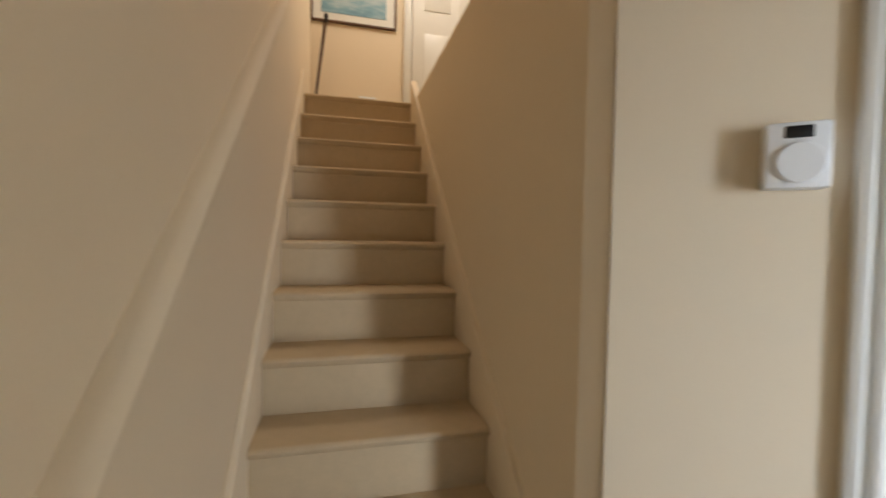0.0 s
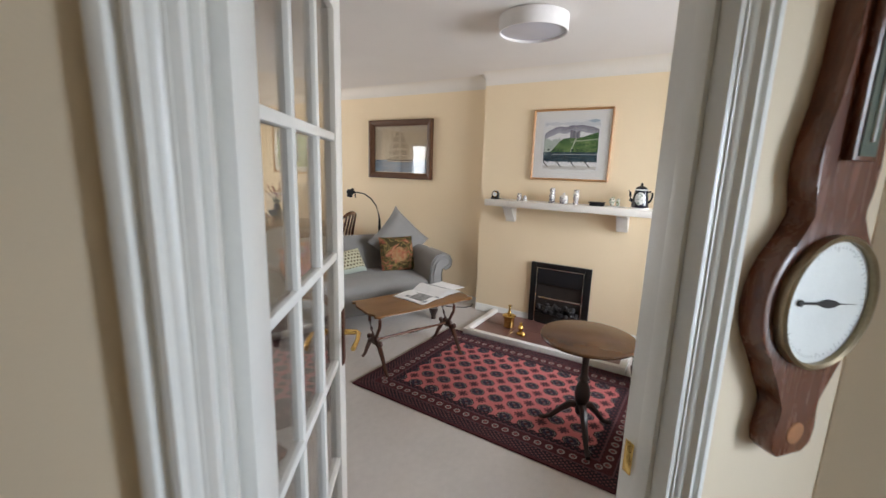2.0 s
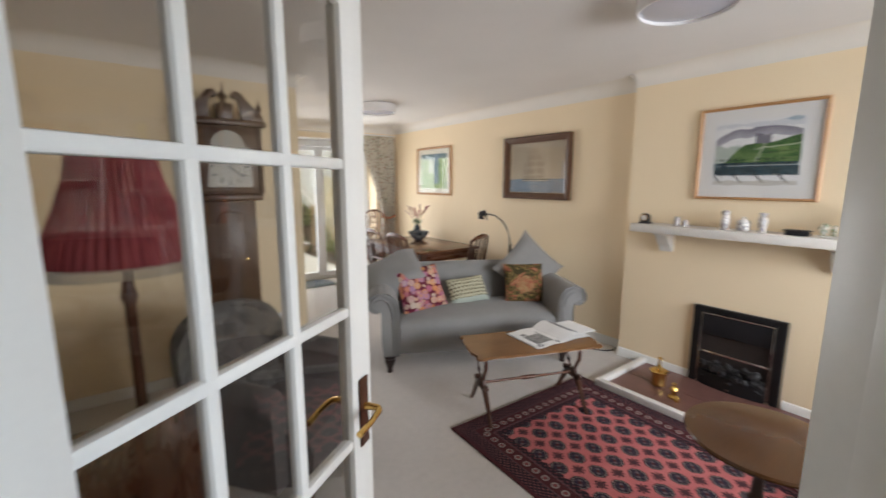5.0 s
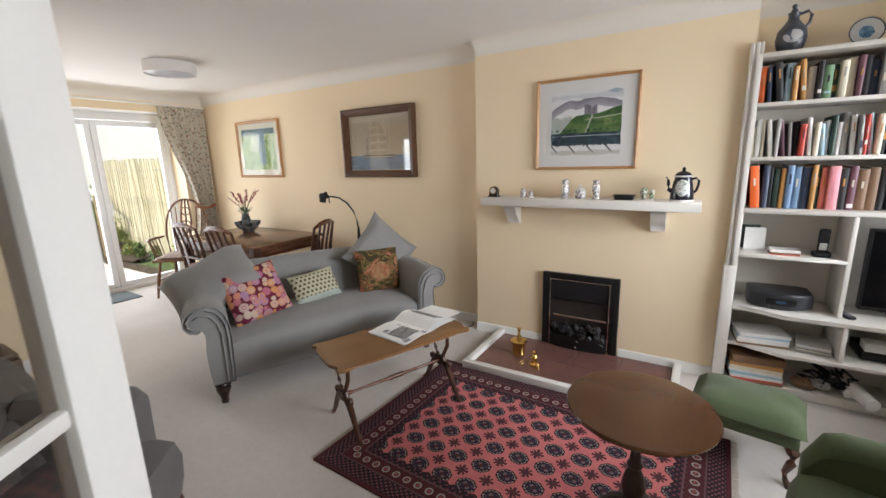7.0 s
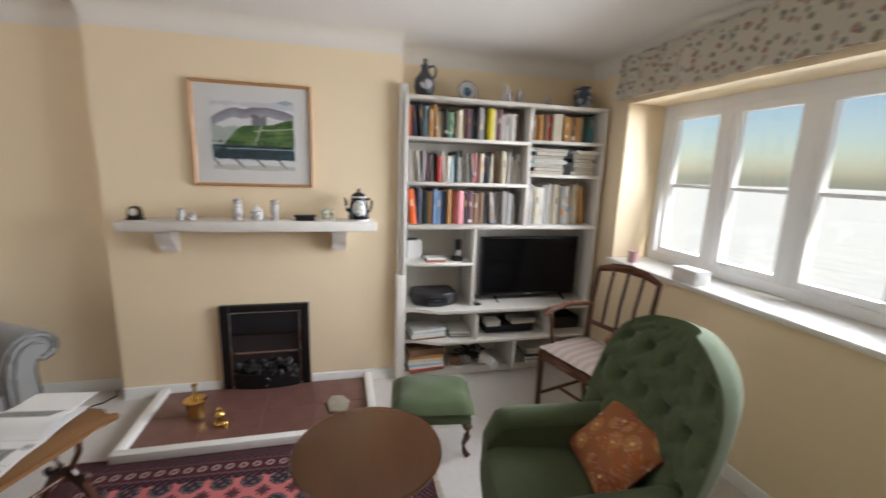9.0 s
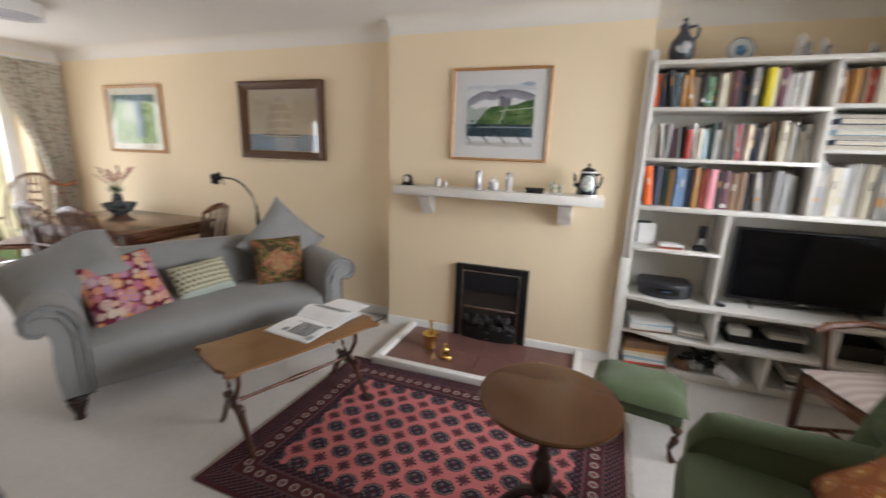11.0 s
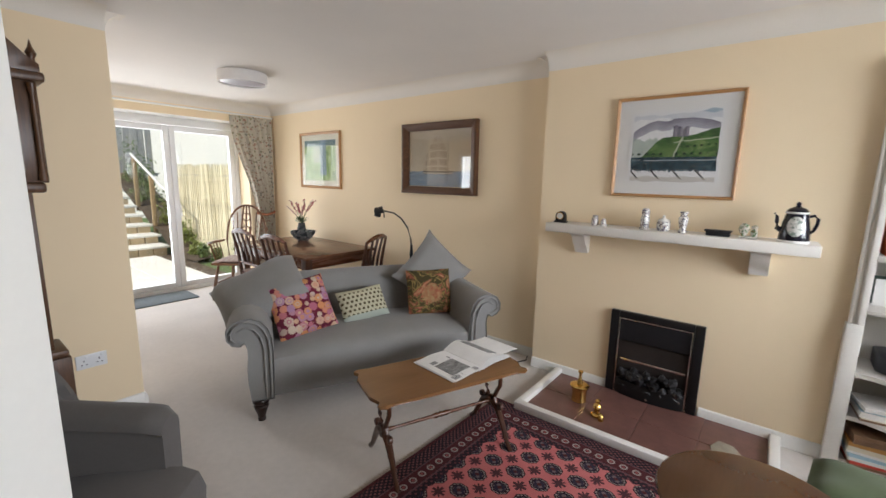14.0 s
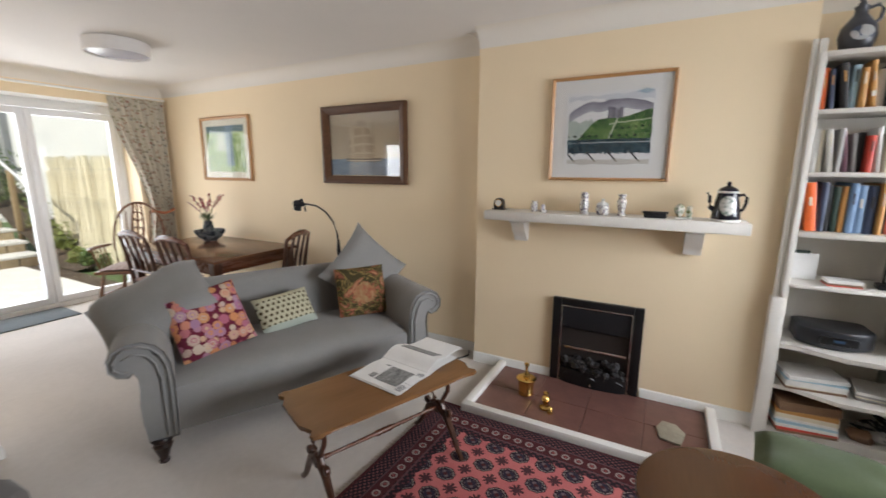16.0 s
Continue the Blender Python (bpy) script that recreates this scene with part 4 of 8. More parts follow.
figure("china_jug", 1.685, [(0.024, 0), (0.028, 0.01), (0.026, 0.045), (0.018, 0.056), (0.022, 0.066), (0.0, 0.066)], CHINA, "small blue and white painted china jug")
figure("china_dish", 1.63, [(0.030, 0), (0.032, 0.006), (0.020, 0.016), (0.022, 0.032), (0.012, 0.045), (0.0, 0.052)], CHINA, "small white china ornament with dark painting")
figure("china_ornament", 1.375, [(0.036, 0), (0.038, 0.006), (0.030, 0.014), (0.034, 0.06), (0.026, 0.09), (0.030, 0.118), (0.018, 0.132), (0.0, 0.134)], CHINA, "tall painted china group in blue and white")
t = thing("sugar_bowl", ident(4.50, 1.27, MZ), "white china sugar bowl with lid and knob", "ornament")
part("bowl", L([(0.030, 0), (0.034, 0.004), (0.038, 0.03), (0.036, 0.055), (0.030, 0.06)], 20), CHINA, t)
part("lid", L([(0.037, 0.060), (0.026, 0.072), (0.010, 0.078), (0.007, 0.084), (0.010, 0.092), (0.0, 0.097)], 20), BONE, t)
figure("china_vase", 1.165, [(0.028, 0), (0.030, 0.008), (0.022, 0.020), (0.030, 0.06), (0.034, 0.085), (0.022, 0.10), (0.030, 0.125), (0.0, 0.128)], CHINA, "slim painted china vase with dark figures")
t = thing("black_dish", ident(4.49, 0.985, MZ), "oblong black metal dish", "dish")
part("body", B(-0.028, 0.028, -0.058, 0.058, 0, 0.028, 0.006), BLACKM, t)
part("rim", B(-0.034, 0.034, -0.066, 0.066, 0.026, 0.033, 0.003), BLACKM, t)
t = thing("painted_animal_ornament", ident(4.50, 0.845, MZ), "small china ornament with green leaves and an orange form", "ornament")
part("base", B(-0.02, 0.02, -0.042, 0.042, 0, 0.010, 0.004), BONE, t)
part("leaves", L([(0.008, 0.008), (0.020, 0.03), (0.026, 0.05), (0.016, 0.075), (0, 0.082)], 8, ident(0, 0.022, 0)), CHINAG, t)
part("figure_block", L([(0.012, 0.008), (0.018, 0.03), (0.013, 0.05), (0.016, 0.066), (0, 0.074)], 10, ident(0, -0.024, 0)), CHINAG, t)
m = Mat("black_white_enamel", 0.12)
x, y, z = m.xyz()
m.colour(m.mix((y * y + (z - 0.085) * (z - 0.085) * 0.5).lt(0.0013) * x.lt(0.0), (0.012, 0.012, 0.02), m.ramp(m.noise(60, 2), [(0.45, (0.66, 0.66, 0.62)), (0.6, (0.25, 0.30, 0.26))])))
ENAM = m.m
t = thing("coffee_pot", ident(4.49, 0.655, MZ), "tall black and white enamel coffee pot with lid", "coffee pot")
part("body", L([(0.064, 0.012), (0.066, 0.02), (0.063, 0.05), (0.056, 0.10), (0.047, 0.142), (0.045, 0.150)], 28), ENAM, t)
part("foot_band", L([(0.066, 0.0), (0.068, 0.006), (0.067, 0.012), (0.063, 0.013)], 28), BONE, t, "white band at the foot")
part("lid", L([(0.046, 0.158), (0.045, 0.162), (0.036, 0.174), (0.016, 0.183), (0.008, 0.188), (0.011, 0.198), (0.006, 0.206), (0.0, 0.210)], 24), ENAM, t)
part("rim_band", L([(0.045, 0.148), (0.049, 0.151), (0.049, 0.157), (0.045, 0.159)], 28), BONE, t, "white double band round the rim")
part("spout", T([(0, 0.055, 0.060), (0, 0.074, 0.072), (0, 0.078, 0.10), (0, 0.080, 0.130), (0, 0.092, 0.148)], [0.015, 0.013, 0.010, 0.008, 0.007], 10), ENAM, t)
part("handle", T([(0, -0.045, 0.135), (0, -0.070, 0.142), (0, -0.084, 0.125), (0, -0.082, 0.095), (0, -0.072, 0.065), (0, -0.058, 0.052)], 0.0075, 8), ENAM, t)

# ---- rug ----
RW, RL = 1.26, 1.78
m = Mat("red_woven_rug", 0.95, 0, 0.1)
x, y, z = m.xyz()
ax, ay = x.abs(), y.abs()
d = (RW / 2 - ax).min(RL / 2 - ay)
n_f, n_b = m.noise(300, 2), m.noise(7, 3)
rose = m.ramp(n_f * 0.5 + n_b * 0.5, [(0.3, (0.46, 0.120, 0.128)), (0.7, (0.63, 0.215, 0.205))])
navy = m.ramp(n_f, [(0.3, (0.018, 0.012, 0.017)), (0.7, (0.046, 0.032, 0.039))])
wine = m.ramp(n_f, [(0.3, (0.060, 0.017, 0.020)), (0.7, (0.105, 0.034, 0.036))])
cream = (0.34, 0.29, 0.27)
PX, PY = 0.148, 0.135


def gul(mm, u, v, ru, rv):
    a, b = u.abs() / ru, v.abs() / rv
    return a.max(b).max((a + b) * 0.72)


u, v = (x + PX * 50).mod(PX) - PX / 2, (y + PY * 50.5).mod(PY) - PY / 2
g1 = gul(m, u, v, 0.045, 0.050)
ang = (u * u * 1.0 + v * v).op("SQRT")
c = rose
c = m.mix(g1.lt(1.0), c, navy)
c = m.mix(g1.lt(0.90) * g1.gt(0.74) * ((u * 260).sin() * (v * 260).sin()).gt(-0.1) * 0.8, c, cream)
c = m.mix(g1.lt(0.60), c, m.mix(((u * 140).sin() * (v * 140).sin()).gt(0.25), (0.035, 0.03, 0.05), (0.16, 0.12, 0.13)))
c = m.mix(g1.lt(0.22), c, wine)
u2, v2 = (x + PX * 50.5).mod(PX) - PX / 2, (y + PY * 50).mod(PY) - PY / 2
a2, b2 = u2.abs(), v2.abs()
star = (a2.min(b2).lt(0.0075) * a2.max(b2).lt(0.036)).max((a2 - b2).abs().lt(0.007) * a2.max(b2).lt(0.026)).max(a2.max(b2).lt(0.014))
c = m.mix(star * 0.9, c, navy)
B0 = 0.235
# scalloped change from field to border
per = ax.gt(ay - (RL - RW) / 2)
s_al = per * y + (per * -1.0 + 1.0) * x
scal = d.lt((s_al * 62).sin().abs() * 0.014 + B0 - 0.014)
c = m.mix(scal, c, navy)
dots = ((d * 170).sin() * (s_al * 170).sin()).gt(0.45)
c = m.mix(scal * dots * 0.65, c, (0.22, 0.07, 0.08))
c = m.mix((d - 0.185).abs().lt(0.005), c, (0.14, 0.07, 0.08))
v3 = (s_al + 0.0325 + 6.5).mod(0.065) - 0.0325
rr = ((d - 0.140) * (d - 0.140) + v3 * v3).op("SQRT")
band = (d - 0.140).abs().lt(0.036)
c = m.mix(band, c, wine)
c = m.mix((rr - 0.0165).abs().lt(0.0042) * band, c, cream)
c = m.mix(rr.lt(0.008) * band, c, (0.26, 0.08, 0.08))
c = m.mix((d - 0.098).abs().lt(0.004), c, (0.13, 0.07, 0.08))
small = d.lt(0.09) * d.gt(0.02)
c = m.mix(small, c, navy)
c = m.mix(small * ((d * 240).sin() * (s_al * 200).sin()).gt(0.35) * 0.75, c, (0.26, 0.10, 0.10))
c = m.mix(d.lt(0.018), c, wine)
m.colour(c)
m.bump(n_f + m.noise(60, 2) * 0.5, 0.6, 0.004)
RUG = m.m
t = thing("rug", pose(3.335, 1.225, 0.0015, 0, 0, -2.2), "dark red patterned wool rug with octagon motifs and fringe", "rug")
bm = bmesh.new()
NX, NY = 26, 36
g = {}
for i in range(NX + 1):
    for j in range(NY + 1):
        xx, yy = -RW / 2 + RW * i / NX, -RL / 2 + RL * j / NY
        g[i, j] = bm.verts.new((xx, yy, 0.009 + 0.0012 * math.sin(3 * xx + 5 * yy) + 0.0008 * noise.noise((xx * 6, yy * 6, 0))))
for i in range(NX):
    for j in range(NY):
        bm.faces.new((g[i, j], g[i + 1, j], g[i + 1, j + 1], g[i, j + 1]))
ext = bmesh.ops.extrude_face_region(bm, geom=list(bm.faces))
for v in [e for e in ext["geom"] if isinstance(e, bmesh.types.BMVert)]:
    v.co.z = 0.0
part("woven_field", bm, RUG, t)
FRINGE = plain("cream_fringe", (0.48, 0.42, 0.34), 0.95, vary=0.2, scale=60)
random.seed(5)
for sgn in (1, -1):
    bm = bmesh.new()
    for k in range(150):
        xx = -RW / 2 + RW * (k + 0.5) / 150
        dx = random.uniform(-0.006, 0.006)
        tube(bm, [(xx, sgn * RL / 2, 0.006), (xx + dx * 0.5, sgn * (RL / 2 + 0.015), 0.0035), (xx + dx, sgn * (RL / 2 + random.uniform(0.024, 0.034)), 0.002)], 0.0018, 4)
    part("fringe", bm, FRINGE, t, "short cream fringe")

# ---- seating ----
def fabric(name, col, vary=0.12, scale=5.0):
    m = Mat(name, 0.9, 0, 0.2)
    big, weave, fine = m.noise(scale, 4), m.noise(520, 2, stretch=(1, 0.5, 1)), m.noise(90, 3)
    m.colour(m.ramp(big * 0.4 + weave * 0.35 + fine * 0.25, [(0.3, shade(col, 1 - vary)), (0.7, shade(col, 1 + vary))]))
    m.bump(weave + fine * 0.5, 0.3, 0.0012)
    m.b.inputs["Sheen Weight"].default_value = 0.15
    return m.m


GREY = fabric("grey_upholstery", (0.235, 0.230, 0.221))
GREYD = fabric("warm_grey_upholstery", (0.120, 0.112, 0.106))
GREEN = fabric("green_velvet", (0.085, 0.112, 0.056), 0.22, 4)
CASTER = BLACKM


def loft(bm, sections, m=None, close=True):
    """Skin between closed outlines, with both ends filled."""
    rings = [[bm.verts.new(p) for p in s] for s in sections]
    n = len(rings[0])
    for a, b in zip(rings, rings[1:]):
        for i in range(n):
            bm.faces.new((a[i], a[(i + 1) % n], b[(i + 1) % n], b[i]))
    if close:
        bm.faces.new(rings[0][::-1])
        bm.faces.new(rings[-1])
    if m is not None:
        bmesh.ops.transform(bm, matrix=m, verts=[v for r in rings for v in r])
    return bm


def grid_skin(bm, fn, nu, nv, m=None):
    """A closed padded sheet: fn(u, v, side) gives a point; side 1 is the face, -1 the back."""
    g = {}
    for s in (1, -1):
        for i in range(nu + 1):
            for j in range(nv + 1):
                if s == -1 and (i in (0, nu) or j in (0, nv)):
                    g[s, i, j] = g[1, i, j]
                else:
                    g[s, i, j] = bm.verts.new(fn(i / nu, j / nv, s))
    for s in (1, -1):
        for i in range(nu):
            for j in range(nv):
                q = [g[s, i, j], g[s, i + 1, j], g[s, i + 1, j + 1], g[s, i, j + 1]]
                bm.faces.new(q if s == 1 else q[::-1])
    if m is not None:
        bmesh.ops.transform(bm, matrix=m, verts=list(set(g.values())))
    return bm


def turned_leg(h, r=0.034):
    return [(r * 0.55, 0.0), (r * 0.62, 0.012), (r * 0.5, 0.02), (r * 0.75, h * 0.35), (r * 1.15, h * 0.62), (r * 0.85, h * 0.72), (r * 1.25, h * 0.80), (r * 1.25, h * 0.9), (r * 0.9, h)]


SOFAM = pose(3.455, 2.665, 0, 0, 0, -28.5)
t = thing("sofa", SOFAM, "grey upholstered scroll-arm sofa on dark turned legs", "sofa")
SW = 0.665
# seat: one padded block with a crowned top and rolled front
secs = []
for i in range(21):
    x = -SW + 2 * SW * i / 20
    cr = 0.035 * (1 - (x / SW) ** 4)
    secs.append([(x, 0.045, 0.15), (x, 0.030, 0.20), (x, 0.018, 0.30), (x, 0.012, 0.36), (x, 0.020, 0.395 + cr * 0.4), (x, 0.055, 0.415 + cr * 0.7), (x, 0.13, 0.425 + cr), (x, 0.35, 0.425 + cr * 1.1), (x, 0.70, 0.41 + cr * 0.4), (x, 0.70, 0.15)])
part("seat", loft(bmesh.new(), secs), GREY, t)
secs = []
for i in range(17):
    x = -0.80 + 1.60 * i / 16
    k = 0.012 * math.cos(math.pi * x / 1.6)
    secs.append([(x, 0.60, 0.30), (x, 0.645, 0.45), (x, 0.690, 0.58), (x, 0.715, 0.66 + k), (x, 0.735, 0.715 + k), (x, 0.775, 0.742 + k), (x, 0.825, 0.745 + k), (x, 0.875, 0.722 + k), (x, 0.895, 0.68 + k), (x, 0.875, 0.63), (x, 0.84, 0.58), (x, 0.835, 0.16), (x, 0.65, 0.16)])
part("backrest", loft(bmesh.new(), secs), GREY, t)
prof_arm = [(0.655, 0.15), (0.650, 0.30), (0.648, 0.45), (0.655, 0.54), (0.675, 0.605), (0.712, 0.652), (0.765, 0.675), (0.825, 0.672), (0.875, 0.645), (0.902, 0.598), (0.900, 0.550), (0.872, 0.515), (0.832, 0.505), (0.806, 0.525), (0.792, 0.49), (0.790, 0.44), (0.798, 0.36), (0.795, 0.26), (0.782, 0.15)]
for s in (-1, 1):
    secs = []
    for y, k in ((0.012, 0.94), (0.0, 0.985), (0.02, 1.0), (0.15, 1.0), (0.35, 0.995), (0.55, 0.98), (0.70, 0.95), (0.80, 0.90)):
        cx, cz = 0.74, 0.40
        lift = 0.05 * max(0.0, (y - 0.45) / 0.35) ** 1.5
        secs.append([(s * (cx + (x - cx) * k), y, cz + (z - cz) * (k if z > 0.2 else 1.0) + (lift if z > 0.4 else 0)) for x, z in prof_arm])
    arm = part("arm", loft(bmesh.new(), secs), GREY, t)
    pip = [(s * x, -0.002, z) for x, z in [(0.672, 0.16), (0.668, 0.45), (0.675, 0.53), (0.695, 0.59), (0.73, 0.63), (0.775, 0.648), (0.825, 0.645), (0.862, 0.62), (0.878, 0.585), (0.872, 0.555), (0.85, 0.535), (0.825, 0.535)]]
    part("piping", T(pip, 0.006, 6), GREY, arm)
    part("piping", T([(s * x, 0.0, z) for x, z in [(0.70, 0.16), (0.70, 0.46), (0.715, 0.55), (0.75, 0.60), (0.80, 0.615), (0.838, 0.595)]], 0.005, 6), GREY, arm)
for x, y in ((-0.735, 0.055), (0.735, 0.055), (-0.735, 0.77), (0.735, 0.77)):
    lg = part("leg", L(turned_leg(0.155, 0.040), 18, ident(x, y, 0)), EBON, t, "dark turned wooden leg")


def cushion(m, w, h, th, mt, label, pinch=1.0, cat="cushion"):
    return solid("cushion", puff(bmesh.new(), w, h, th, 14, pinch), mt, label, cat, m=SOFAM @ m)


def flower_cloth(name, cols, scale, ground, centre=(0.85, 0.65, 0.25), spread=0.66):
    m = Mat(name, 0.9, 0, 0.2)
    d, col = m.voronoi(scale)
    sep = m.t.nodes.new("ShaderNodeSeparateColor")
    m.t.links.new(col, sep.inputs[0])
    r = E(m.t, sep.outputs[0])
    pet = m.noise(scale * 7, 2)
    c = m.ramp(r, [(i / len(cols), q) for i, q in enumerate(cols)], True)
    c = m.mix(m.noise(scale * 5, 3).gt(0.55) * 0.35, c, (0.6, 0.5, 0.45))
    c = m.mix((d + pet * 0.15).gt(spread), c, ground)
    c = m.mix(d.lt(0.13), c, centre)
    m.colour(m.mix(m.noise(400, 2) * 0.3, c, shade(ground, 0.8)))
    m.bump(m.noise(400, 2), 0.3, 0.001)
    return m.m


def round_flowers(name, cols, scale, ground):
    """Crowded round flowers with scalloped petals, in rings of two colours, on a dark ground."""
    m = Mat(name, 0.9, 0, 0.2)
    x, y, z = m.xyz()
    n = m.t.nodes.new("ShaderNodeTexVoronoi")
    n.inputs["Scale"].default_value, n.inputs["Randomness"].default_value = scale, 0.55
    m.t.links.new(m.vec(x, y, 0.0), n.inputs["Vector"])
    d = E(m.t, n.outputs["Distance"])
    sp = m.t.nodes.new("ShaderNodeSeparateXYZ")
    m.t.links.new(n.outputs["Position"], sp.inputs[0])
    ang = (y - E(m.t, sp.outputs[1])).op("ARCTAN2", x - E(m.t, sp.outputs[0]))
    sep = m.t.nodes.new("ShaderNodeSeparateColor")
    m.t.links.new(n.outputs["Color"], sep.inputs[0])
    r, r2 = E(m.t, sep.outputs[0]), E(m.t, sep.outputs[1])
    size = r2 * 0.10 + 0.50 + (ang * 5.0).sin().abs() * 0.07
    c1 = m.ramp(r, [(i / len(cols), q) for i, q in enumerate(cols)], True)
    c2 = m.ramp(r2, [(i / len(cols), q) for i, q in enumerate(cols[2:] + cols[:2])], True)
    c = m.mix(((ang * 10.0).sin() * 0.5 + 0.5) * 0.35, c1, c2)
    c = m.mix(d.lt(0.30), c, c2)
    c = m.mix(d.lt(0.20), c, c1)
    c = m.mix(d.lt(0.10), c, (0.55, 0.36, 0.14))
    c = m.mix(d.op("SUBTRACT", size).gt(0.0), c, ground)
    m.colour(m.mix(m.noise(400, 2) * 0.3, c, shade(ground, 0.8)))
    m.bump(m.noise(400, 2), 0.3, 0.001)
    return m.m


FLOWERS = round_flowers("pink_flower_cloth", [(0.44, 0.14, 0.20), (0.62, 0.27, 0.10), (0.38, 0.22, 0.34), (0.60, 0.42, 0.28), (0.58, 0.24, 0.16), (0.56, 0.46, 0.36)], 20, (0.13, 0.018, 0.035))
m = Mat("tapestry_cloth", 0.95, 0, 0.1)
x, y, z = m.xyz()
w1 = m.noise(7, 2, distort=2.5)
c = m.ramp(w1, [(0.30, (0.045, 0.038, 0.018)), (0.44, (0.06, 0.05, 0.022)), (0.47, (0.30, 0.21, 0.07)), (0.51, (0.05, 0.04, 0.02)), (0.57, (0.33, 0.10, 0.06)), (0.64, (0.42, 0.22, 0.12)), (0.72, (0.16, 0.15, 0.07))])
blob = (x * x + (y + 0.02) * (y + 0.02) * 1.3 + (w1 - 0.5) * 0.02).lt(0.0065)
c = m.mix(blob * 0.8, c, m.ramp(m.noise(30, 3), [(0.35, (0.35, 0.10, 0.06)), (0.65, (0.40, 0.27, 0.13))]))
m.colour(m.mix(m.noise(350, 2) * 0.35, c, (0.08, 0.06, 0.03)))
m.bump(m.noise(350, 2), 0.4, 0.0015)
TAPES = m.m
m = Mat("spotted_knit", 0.95, 0, 0.1)
x, y, z = m.xyz()
S0 = 0.034
row = (y / S0).floor()
u, v = (x + row * S0 * 0.5 + 10).mod(S0) - S0 / 2, (y + S0 * 100).mod(S0) - S0 / 2
spot = (u * u + v * v * 0.8).lt(0.000085) * y.abs().lt(0.088)
c = m.ramp(m.noise(300, 2), [(0.3, (0.38, 0.36, 0.25)), (0.7, (0.52, 0.50, 0.36))])
c = m.mix(spot, c, (0.075, 0.055, 0.028))
c = m.mix(y.lt(-0.085), c, (0.36, 0.40, 0.34))
m.colour(c).bump(m.noise(260, 2), 0.5, 0.002)
SPOT = m.m

cushion(pose(-0.70, 0.47, 0.685, 36, -10, -12) @ pose(0, 0, 0, 0, 0, 22), 0.60, 0.46, 0.25, GREY, "large grey cushion slumped over the sofa arm", 0.7)
cushion(pose(0.60, 0.59, 0.715, 74, 0, 4) @ pose(0, 0, 0, 0, 0, 44), 0.52, 0.52, 0.20, GREY, "large grey cushion standing on its corner", 1.1)
cushion(pose(-0.46, 0.32, 0.615, 62, 0, 12) @ pose(0, 0, 0, 0, 0, 9), 0.40, 0.38, 0.13, FLOWERS, "square cushion with pink and orange flowers", 0.4)
cushion(pose(-0.02, 0.45, 0.555, 52, 0, 6) @ pose(0, 0, 0, 0, 0, 6), 0.36, 0.25, 0.10, SPOT, "small pale cushion knitted with dark spots", 0.4)
cushion(pose(0.50, 0.42, 0.61, 70, 0, -4) @ pose(0, 0, 0, 0, 0, 0), 0.36, 0.35, 0.11, TAPES, "tapestry cushion with scrolls and a red flower", 0.3)


